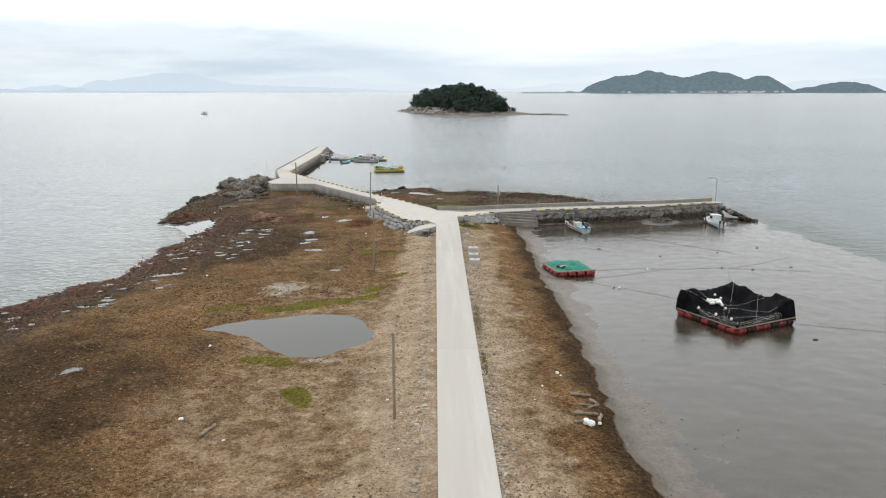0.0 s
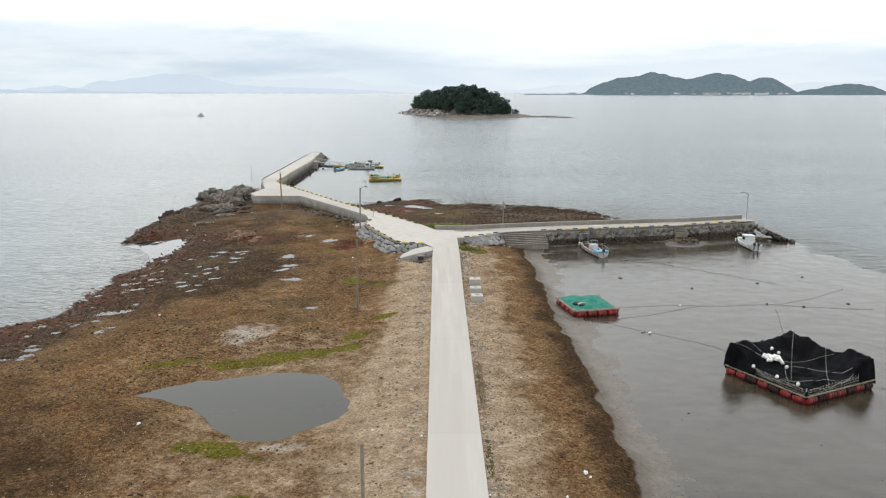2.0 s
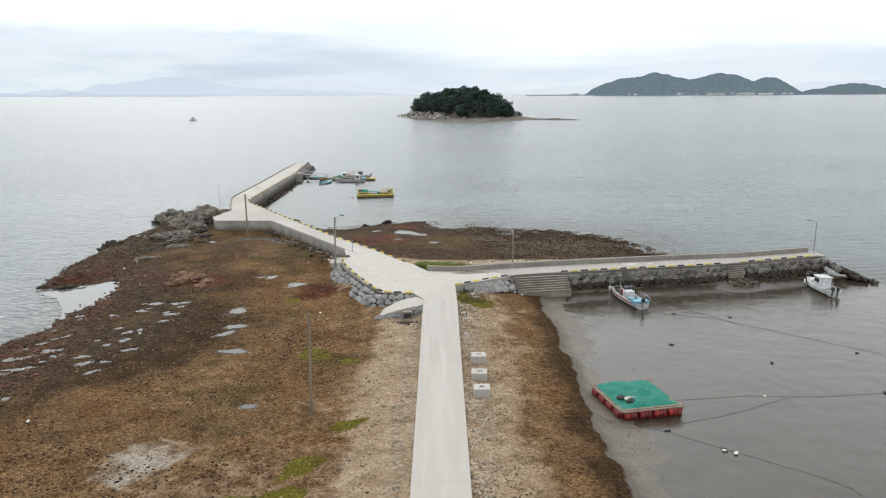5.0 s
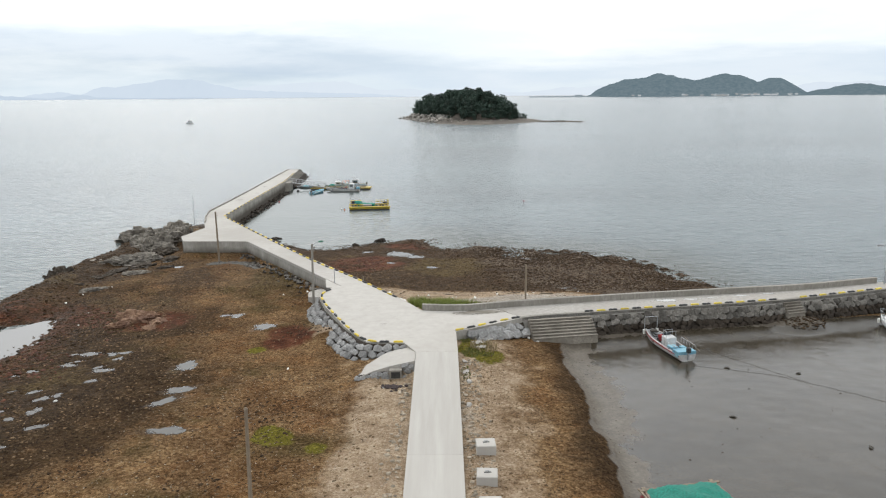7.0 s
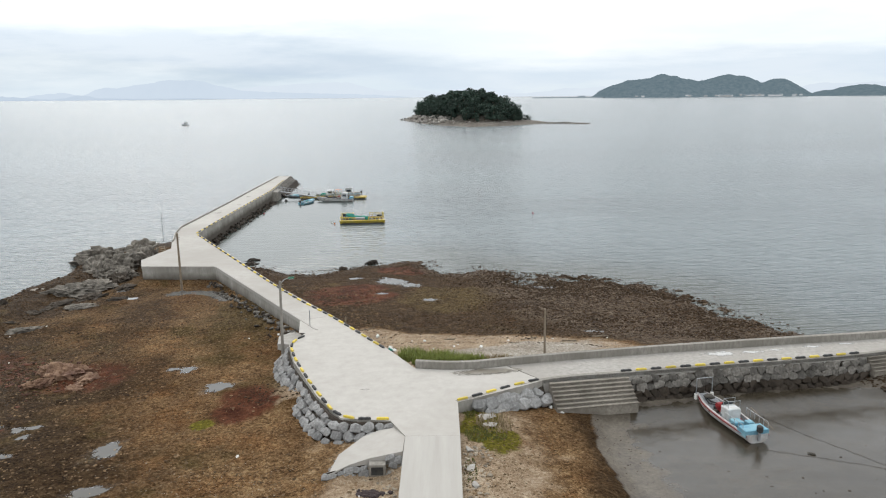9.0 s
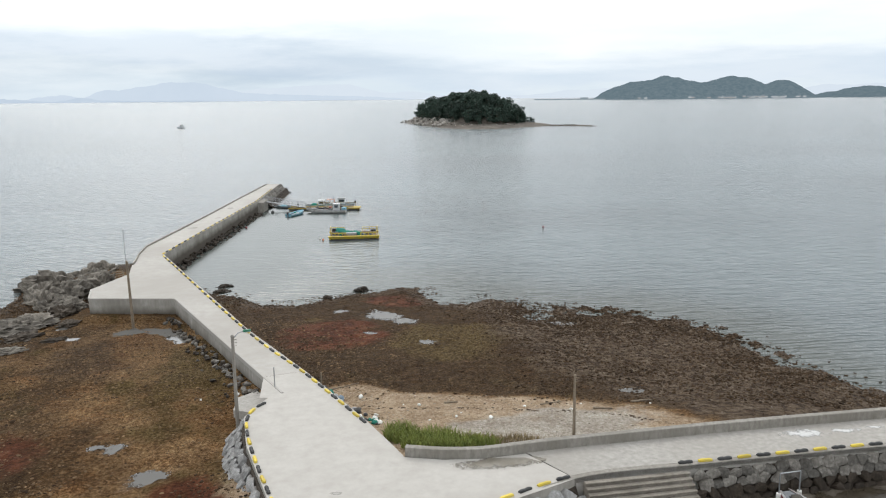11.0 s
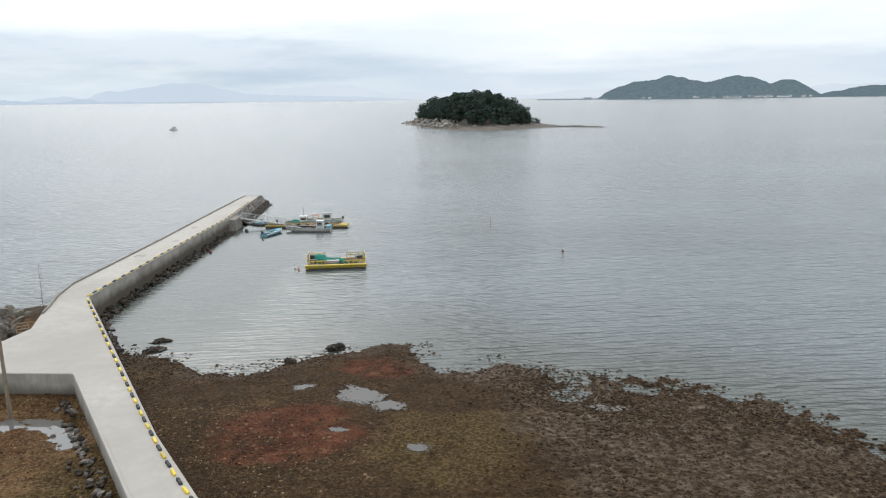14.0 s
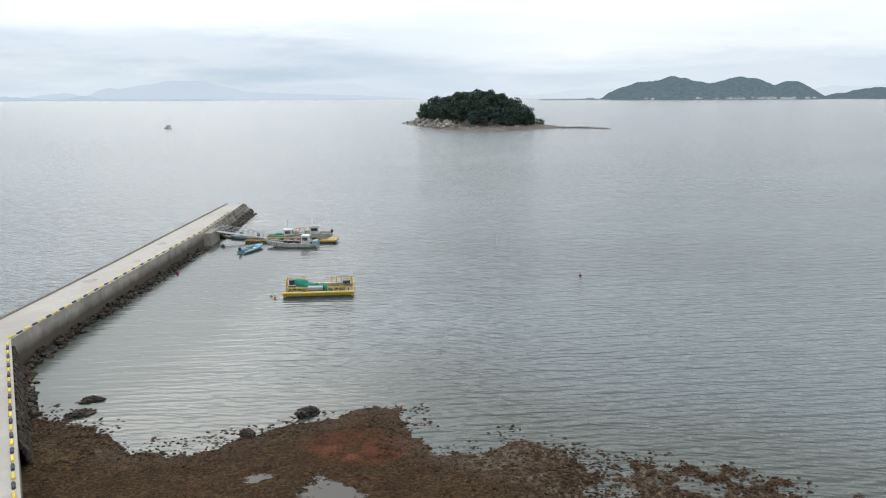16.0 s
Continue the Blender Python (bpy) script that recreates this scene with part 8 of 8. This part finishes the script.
def cabin(b, x, w, l, z0, h, mat, roof_mat=None):
    c = thing("cabin", 0, 0, 0, 0, "", "")
    bm = bmesh.new()
    vs = box(bm, x, 0, z0 + h / 2, l, w, h)
    for v in vs:
        if v.co.z > z0 + h / 2 and v.co.x > x:
            v.co.x -= 0.18 * l
    bpy.data.objects.remove(c)
    c = part("cabin", bm, mat, b, bevel=0.04)
    for sgn in (-1, 1):
        bm = bmesh.new()
        box(bm, x - 0.08 * l, sgn * (w / 2 + 0.004), z0 + h * 0.68, l * 0.6, 0.02, h * 0.32)
        part("window", bm, M_GLASS, c, "dark side window")
    bm = bmesh.new()
    box(bm, x + l * 0.43, 0, z0 + h * 0.68, 0.02, w * 0.8, h * 0.34, 0, 0, -12)
    part("window", bm, M_GLASS, c, "dark front window")
    bm = bmesh.new()
    box(bm, x - 0.08 * l, 0, z0 + h + 0.03, l * 1.0, w * 1.12, 0.06)
    part("roof", bm, roof_mat or mat, c, bevel=0.02)
    return c


def outboard(b, x, z):
    m = part("outboard", (lambda bm: (box(bm, x - 0.22, 0, z + 0.42, 0.42, 0.34, 0.5), bm)[1])(bmesh.new()), M_BLK, b, "black outboard motor", bevel=0.08)
    bm = bmesh.new()
    box(bm, x - 0.2, 0, z - 0.1, 0.16, 0.12, 0.7)
    part("leg", bm, M_GREY, m)


def rail(b, pts, z, h, mat, r=0.025, label="white tube railing"):
    bm = bmesh.new()
    top = [(p[0], p[1], z + h) for p in pts]
    pipe(bm, top, r)
    for p in pts:
        rod(bm, (p[0], p[1], z), (p[0], p[1], z + h), r, n=6)
    return part("railing", bm, mat, b, label)


def clutter(b, x0, x1, w, z, n, seed):
    """Crates, coils and bundles lying on a deck."""
    r = random.Random(seed)
    for k in range(n):
        m_ = r.choice((M_BAGS[0], M_BAGS[1], M_WOOD, M_ROPE_D, M_NET_G, M_GREY, M_RED, M_BLK))
        x, y, s = r.uniform(x0, x1), r.uniform(-w, w), r.uniform(0.25, 0.6)
        if k % 2:
            bm = bmesh.new()
            box(bm, x, y, z + s * 0.3, s, s * r.uniform(0.6, 1), s * 0.6, r.uniform(0, 90))
            part("crate", bm, m_, b, bevel=0.02)
        else:
            put_part("gear_sack", lump_mesh(seed * 31 + k, s * 1.3, s, s * 0.7, m_, "gear_sack"), b, pose(x, y, z + s * 0.15, 0, 0, r.uniform(0, 180)))


# open white work boat moored to the stone wall
b1, st = boat(22.2, 115.6, ground_z(22, 117) - 0.08, 103.0, 7.6, 1.85, 0.70, "weathered white open boat aground, red strake and blue stern", M_DIRTY, M_GREY, M_RED, "boats aground on the mud")
bm = bmesh.new()
box(bm, 3.05, 0.1, 0.95, 0.95, 1.0, 0.95)
con = part("console", bm, M_WHITE, b1, "white steering console", bevel=0.05)
bm = bmesh.new()
box(bm, 3.5, 0.1, 1.5, 0.05, 0.8, 0.35, 0, 0, -20)
part("windscreen", bm, M_GLASS, con)
rail(con, ((3.3, -0.35), (3.3, 0.55), (2.7, 0.55), (2.7, -0.35)), 1.42, 0.55, M_STEEL, 0.02)
bm = bmesh.new()
box(bm, 0.55, 0, 0.72, 1.0, 1.75, 0.5)
part("stern_deck", bm, M_BLUE, b1, "faded blue stern locker", bevel=0.03)
bm = bmesh.new()
box(bm, 1.9, 0.35, 0.68, 0.8, 0.7, 0.5)
part("fish_box", bm, M_BLUE, b1, "blue fish box", bevel=0.04)
bm = bmesh.new()
box(bm, 1.7, -0.5, 0.66, 0.55, 0.5, 0.42)
part("fish_box", bm, M_BLUE, b1, "pale blue fish box", bevel=0.04)
bm = bmesh.new()
box(bm, 4.35, -0.1, 0.78, 0.75, 0.6, 0.55)
part("engine_box", bm, M_RED, b1, "rusty red winch engine", bevel=0.08)
bm = bmesh.new()
rod(bm, (4.4, -0.5, 1.0), (4.4, 0.35, 1.0), 0.2, n=12)
part("winch_drum", bm, M_RED, b1)
outboard(b1, 0.05, 0.75)
bm = bmesh.new()
pipe(bm, [(6.7, -0.65, 1.0), (6.7, -0.65, 2.2), (6.7, 0.65, 2.2), (6.7, 0.65, 1.0)], 0.04)
part("gallows", bm, M_STEEL, b1, "white bow frame")
for sgn in (-1, 1):
    rail(b1, [(0.3 + k * 0.5, sgn * 0.95) for k in range(6)], 0.9, 0.45, M_STEEL, 0.02)
bm = bmesh.new()
rod(bm, (0.0, -1.15, 0.95), (2.9, -1.35, 1.3), 0.025)
part("boat_pole", bm, M_WOOD, b1)
put_part("rope_coil", lump_mesh(160, 0.9, 0.7, 0.3, M_ROPE_D, "rope_coil"), b1, pose(5.8, 0.1, 1.1))
bm = bmesh.new()
pipe(bm, [(5.0, -0.7, 0.72), (5.5, 0.1, 0.8), (6.2, 0.3, 1.0), (5.3, 0.4, 0.75), (4.9, -0.3, 0.75)], 0.05)
part("hose", bm, M_BLK, b1)
for sgn in (-1, 1):
    bm = bmesh.new()
    rod(bm, (6.7, sgn * 0.66, 0.55), (6.7, sgn * 0.66, 1.0), 0.13, n=10)
    part("fender", bm, M_FOAM, b1, "white hanging fender")
clutter(b1, 0.8, 5.6, 0.55, 0.42, 12, 1)

# white cabin boat at the end of the wall
b2, st = boat(45.0, 120.3, ground_z(45, 123) - 0.05, 92.0, 7.0, 2.1, 0.85, "white cabin fishing boat aground beside the pier", M_WHITE, M_WHITE, M_WHITE, "boats aground on the mud", 2.0)
b2.scale = (0.86, 0.86, 0.86)
cb = cabin(b2, 3.3, 1.6, 1.9, 0.55, 1.55, M_WHITE)
bm = bmesh.new()
box(bm, 4.9, 0, 1.12, 1.6, 1.5, 0.5)
part("foredeck_cabin", bm, M_WHITE, b2, "low white cuddy", bevel=0.1)
rail(b2, ((5.3, -0.85), (6.2, -0.65), (7.2, -0.15), (7.2, 0.15), (6.2, 0.65), (5.3, 0.85)), 1.35, 0.5, M_STEEL, 0.022)
bm = bmesh.new()
rod(bm, (2.9, 0, 2.1), (2.9, 0, 2.9), 0.03)
rod(bm, (2.9, -0.5, 2.55), (2.9, 0.5, 2.55), 0.02)
part("mast", bm, M_STEEL, b2)
for sgn in (-0.35, 0.35):
    bm = bmesh.new()
    box(bm, -0.2, sgn, 1.2, 0.45, 0.34, 0.55)
    m = part("outboard", bm, M_BLK, b2, "black outboard motor", bevel=0.08)
    bm = bmesh.new()
    box(bm, -0.15, sgn, 0.6, 0.16, 0.12, 0.8)
    part("leg", bm, M_BLK, m)
for sgn in (-1, 1):
    bm = bmesh.new()
    box(bm, 1.2, sgn * 1.04, 0.92, 2.3, 0.05, 0.18)
    part("side_board", bm, M_WHITE, b2)
    bm = bmesh.new()
    rod(bm, (6.0, sgn * 0.95, 0.5), (6.0, sgn * 0.95, 1.0), 0.12, n=10)
    part("fender", bm, M_FOAM, b2, "white hanging fender")
bm = bmesh.new()
pipe(bm, [(1.9, -0.7, 1.0), (1.9, -0.7, 2.15), (1.9, 0.7, 2.15), (1.9, 0.7, 1.0)], 0.03)
part("canopy_frame", bm, M_STEEL, b2)


# ---- yellow work raft ----
yr = thing("work_raft", -14.75, 207.6, -0.30, 7.0, "bright yellow floating work raft with nets on deck", "work raft")
YW, YD = 8.1, 4.6
# Lower tubes are coloured black to paint the shadow line at the water.
for sy in (-YD / 2 + 0.28, YD / 2 - 0.28):
    for z, r in ((0.22, 0.34), (0.72, 0.22)):
        bm = bmesh.new()
        rod(bm, (-YW / 2, sy, z), (YW / 2, sy, z), r, n=14)
        part("pontoon", bm, M_YEL if z > 0.5 else M_BLK, yr, "yellow float tube" if z > 0.5 else "lower float tube, black to paint the waterline shadow")
for sx in (-YW / 2 + 0.2, YW / 2 - 0.2):
    bm = bmesh.new()
    rod(bm, (sx, -YD / 2, 0.70), (sx, YD / 2, 0.70), 0.22, n=12)
    part("pontoon", bm, M_YEL, yr, "yellow float tube")
bm = bmesh.new()
box(bm, 0, -YD / 2 - 0.02, 0.98, YW + 0.2, 0.5, 0.16)
part("walkway", bm, M_YEL, yr, "yellow front walkway", bevel=0.03)
bm = bmesh.new()
box(bm, 0, YD / 2 - 0.1, 0.96, YW + 0.2, 0.5, 0.12)
part("walkway", bm, M_YEL, yr, "yellow rear walkway", bevel=0.03)
for k in range(16):
    bm = bmesh.new()
    box(bm, -YW / 2 + 0.3 + k * (YW - 0.6) / 15, 0, 0.93, 0.40, YD - 0.8, 0.05)
    part("plank", bm, M_WOOD, yr)
for x0, x1, y in ((-3.7, -1.6, YD / 2 - 0.15), (1.4, 3.8, YD / 2 - 0.15), (-3.6, -1.3, -YD / 2 + 0.25), (1.1, 3.6, -YD / 2 + 0.25)):
    n = 5
    bm = bmesh.new()
    for z in (1.45, 1.75 if y > 0 else 1.55):
        rod(bm, (x0, y, z), (x1, y, z), 0.045)
    top = 1.8 if y > 0 else 1.6
    for k in range(n):
        xx = x0 + (x1 - x0) * k / (n - 1)
        rod(bm, (xx, y, 1.0), (xx, y, top), 0.045)
    part("guard_rail", bm, M_YEL, yr, "yellow tube guard rail")
for sx in (-1, 1):
    bm = bmesh.new()
    for z in (1.45, 1.95):
        rod(bm, (sx * (YW / 2 - 0.15), 0.2, z), (sx * (YW / 2 - 0.15), YD / 2 - 0.2, z), 0.045)
    for k in range(3):
        rod(bm, (sx * (YW / 2 - 0.15), 0.2 + k * 0.95, 1.0), (sx * (YW / 2 - 0.15), 0.2 + k * 0.95, 2.0), 0.045)
    part("guard_rail", bm, M_YEL, yr, "yellow tube guard rail")
for k, (x, y, sx, sy, sz) in enumerate(((-2.2, 0.9, 2.2, 1.7, 1.5), (-1.0, 0.2, 1.9, 1.3, 1.0), (0.3, -0.2, 1.7, 1.1, 0.8), (0.9, -1.0, 0.9, 0.8, 0.9))):
    put_part("net_heap", lump_mesh(170 + k, sx, sy, sz, M_NET_G, "net_heap"), yr, pose(x, y, 1.1, 0, 0, k * 30), "heap of green net")
for k, (x, y) in enumerate(((1.6, 0.9), (2.3, 0.5), (2.0, 1.3))):
    bm = bmesh.new()
    rod(bm, (x - 1.6, y, 1.12), (x + 1.6, y + 0.1, 1.15), 0.07)
    part("spar", bm, M_WOOD, yr, "pale timber spar")
bm = bmesh.new()
box(bm, -0.4, -1.1, 1.2, 1.7, 0.9, 0.4)
part("fish_box", bm, M_GREY, yr, "grey fish box", bevel=0.04)
bm = bmesh.new()
rod(bm, (-3.3, 0.9, 1.0), (-3.3, 0.9, 1.8), 0.32, n=12)
part("drum", bm, M_BLK, yr, "dark drum")


for k, (x, y, sx, sy, sz, m_, nm) in enumerate(((-3.1, -0.6, 0.9, 0.7, 0.5, M_BAGS[1], "black crate"), (2.6, -1.2, 0.8, 0.6, 0.4, M_WOOD, "brown crate"), (-1.5, -1.4, 0.7, 0.5, 0.35, M_WOOD, "brown crate"),
                                                (3.2, 1.2, 0.7, 0.6, 0.5, M_BLK, "black crate"), (-2.6, 1.7, 0.6, 0.6, 0.6, M_BAGS[0], "blue crate"))):
    bm = bmesh.new()
    box(bm, x, y, 0.97 + sz / 2, sx, sy, sz, k * 17)
    part("crate", bm, m_, yr, nm, bevel=0.03)


# ---- landing pontoon and its boats ----
pt = thing("landing_pontoon", -25.2, 240.0, -0.12, -2.0, "yellow edged floating landing with boats alongside", "pontoon")
for sy in (-0.95, 0.95):
    bm = bmesh.new()
    rod(bm, (-7.0, sy, 0.12), (7.2, sy, 0.12), 0.32, n=12)
    part("float_tube", bm, M_BLK, pt, "dark float tube")
for k in range(20):
    bm = bmesh.new()
    box(bm, -6.8 + k * 0.73, 0, 0.50, 0.66, 2.1, 0.06)
    part("plank", bm, M_WOOD, pt)
for sy in (-1.1, 1.1):
    bm = bmesh.new()
    box(bm, 0.1, sy, 0.55, 14.6, 0.22, 0.24)
    part("edge_beam", bm, M_YEL_D, pt, "yellow edge beam", bevel=0.03)
bm = bmesh.new()
box(bm, 6.9, 0, 0.58, 1.6, 2.6, 0.3)
part("end_float", bm, M_YEL_D, pt, "yellow end float", bevel=0.05)
rail(pt, [(-1.5 + k * 1.0, 1.05) for k in range(9)], 0.65, 0.9, M_YEL_D, 0.02, "yellow hand rail")
gw = thing("gangway", -37.6, 240.2, -0.35, 4.0, "grey steel gangway from the pier to the pontoon", "gangway")
for sgn in (-0.5, 0.5):
    bm = bmesh.new()
    rod(bm, (0, sgn, 2.2), (8.6, sgn, 0.8), 0.05)
    part("beam", bm, M_STEEL, gw)
for k in range(22):
    f = (k + 0.5) / 22
    bm = bmesh.new()
    box(bm, 8.6 * f, 0, 2.24 - 1.4 * f, 0.33, 1.0, 0.04, 0, 0, 9.2)
    part("tread", bm, M_GREY, gw)
for sgn in (-0.5, 0.5):
    bm = bmesh.new()
    rod(bm, (0, sgn, 3.2), (8.6, sgn, 1.8), 0.03)
    rod(bm, (0, sgn, 2.75), (8.6, sgn, 1.35), 0.02)
    for k in range(12):
        f = k / 11
        rod(bm, (8.6 * f, sgn, 2.2 - 1.4 * f), (8.6 * f, sgn, 3.2 - 1.4 * f), 0.025, n=6)
    part("hand_rail", bm, M_STEEL, gw)
bm = bmesh.new()
prism(bm, [(-38.1, 236.5), (-36.9, 236.8), (-37.2, 241.8), (-38.6, 241.8)], 2.05, -0.8)
tagged(part("landing", bm, M_CONC_W, None), "low concrete landing on the pier side", "landing", kind="structure")

g = "boats at the landing"
b3, st = boat(-20.0, 235.9, -0.18, 177.0, 8.0, 2.3, 0.85, "grey open-decked boat with a white wheelhouse", M_DIRTY, M_BAGS[1], M_GREY, g)
cabin(b3, 2.0, 1.3, 1.3, 0.5, 1.5, M_WHITE)
bm = bmesh.new()
rod(bm, (2.4, 0, 2.2), (2.4, 0, 3.6), 0.04)
part("mast", bm, M_STEEL, b3)
bm = bmesh.new()
box(bm, 0.4, 0, 0.9, 0.8, 1.6, 0.7)
part("stern_box", bm, M_BLUE, b3, "blue stern box", bevel=0.04)
rail(b3, [(0.6 + k * 0.7, 1.0) for k in range(5)], 0.85, 0.6, M_STEEL)
b4, st = boat(-29.4, 242.6, -0.18, 3.0, 6.6, 2.2, 0.9, "white boat with green nets and a mast", M_DIRTY, M_GREY, M_NET_G, g)
cabin(b4, 3.4, 1.3, 1.4, 0.5, 1.3, M_WHITE)
put_part("net_heap", lump_mesh(180, 2.2, 1.4, 1.1, M_NET_G, "net_heap"), b4, pose(2.0, 0, 0.7), "heap of green net")
bm = bmesh.new()
rod(bm, (3.3, 0, 1.8), (3.3, 0, 3.6), 0.04)
rod(bm, (3.3, 0, 3.4), (1.4, 0, 1.9), 0.02)
part("mast", bm, M_STEEL, b4)
b5, st = boat(-19.4, 244.6, -0.18, 186.0, 6.0, 2.3, 0.95, "white cabin boat with a dark canopy", M_DIRTY, M_GREY, M_BLUE, g)
cabin(b5, 2.8, 1.5, 1.8, 0.5, 1.6, M_WHITE, M_GREY)
rail(b5, ((4.2, -0.75), (5.1, -0.5), (5.8, 0), (5.1, 0.5), (4.2, 0.75)), 1.2, 0.6, M_ORANGE, 0.03, "orange bow rail")
bm = bmesh.new()
rod(bm, (3.0, 0, 2.4), (3.0, 0, 3.6), 0.03)
part("mast", bm, M_STEEL, b5)
outboard(b5, 0.0, 0.8)
b6, st = boat(-30.6, 230.6, -0.12, 70.0, 5.6, 1.7, 0.6, "small blue skiff with a turquoise inside", M_BLUE, M_BLUE, M_WHITE, g)
outboard(b6, 0.0, 0.5)
for k in (1.6, 3.2):
    bm = bmesh.new()
    box(bm, k, 0, 0.52, 0.3, 1.35, 0.06)
    part("thwart", bm, M_WHITE, b6)
b7, st = boat(-31.2, 242.6, -0.12, 172.0, 4.6, 1.6, 0.55, "small grey skiff with a blue cover", M_GREY, M_GREY, M_BLUE, g)
outboard(b7, 0.0, 0.45)
bm = bmesh.new()
box(bm, 3.0, 0, 0.62, 1.3, 1.1, 0.35)
part("cover", bm, M_BLUE, b7, "blue tarpaulin cover", bevel=0.1)
b8, st = boat(-34.4, 243.9, -0.12, 168.0, 3.8, 1.5, 0.5, "small dark skiff beside the gangway", M_GREY, M_BLK, M_WHITE, g)
outboard(b8, 0.0, 0.4)
clutter(b3, 2.9, 6.6, 0.75, 0.48, 18, 2)
clutter(b4, 0.4, 5.2, 0.6, 0.55, 14, 3)
clutter(b5, 0.4, 4.6, 0.6, 0.6, 12, 4)
clutter(b6, 0.5, 3.8, 0.45, 0.36, 9, 5)
clutter(b7, 0.6, 2.2, 0.4, 0.32, 4, 6)
clutter(b8, 0.5, 2.6, 0.35, 0.3, 4, 7)
clutter(pt, -6.0, 6.0, 0.6, 0.55, 12, 8)
clutter(yr, -3.6, 3.6, 1.6, 0.97, 24, 9)

b9, st = boat(-204.0, 672.0, -0.3, 140.0, 9.5, 3.0, 1.2, "small white fishing boat far out on the sea", M_WHITE, M_GREY, M_BLUE)
cabin(b9, 3.4, 1.9, 2.6, 0.8, 2.2, M_WHITE)
bm = bmesh.new()
rod(bm, (4.6, 0, 2.8), (4.6, 0, 6.4), 0.07)
rod(bm, (0.6, 0, 1.4), (0.6, 0, 4.4), 0.06)
part("mast", bm, M_STEEL, b9)


def buoy(x, y, mat, label, r=0.32):
    b = thing("buoy", x, y, 0.05, 0, label, "buoy", "buoys")
    bm = bmesh.new()
    bmesh.ops.create_uvsphere(bm, u_segments=12, v_segments=8, radius=r, matrix=Matrix.Translation((0, 0, 0.12)))
    part("ball", bm, mat, b, smooth=True)
    bm = bmesh.new()
    rod(bm, (0, 0, r), (0, 0, r + 0.25), 0.04)
    part("eye", bm, M_BLK, b)


buoy(17.6, 216.0, M_RED, "red mooring buoy afloat", 0.17)
buoy(-35.4, 217.5, M_RED, "red mooring buoy afloat by the pier", 0.2)
buoy(-34.9, 236.0, M_BLK, "dark mooring buoy afloat by the pier")
buoy(-20.2, 206.2, M_FOAM, "small white buoy beside the yellow raft", 0.16)
buoy(-19.5, 205.0, M_ORANGE, "small orange buoy beside the yellow raft", 0.16)
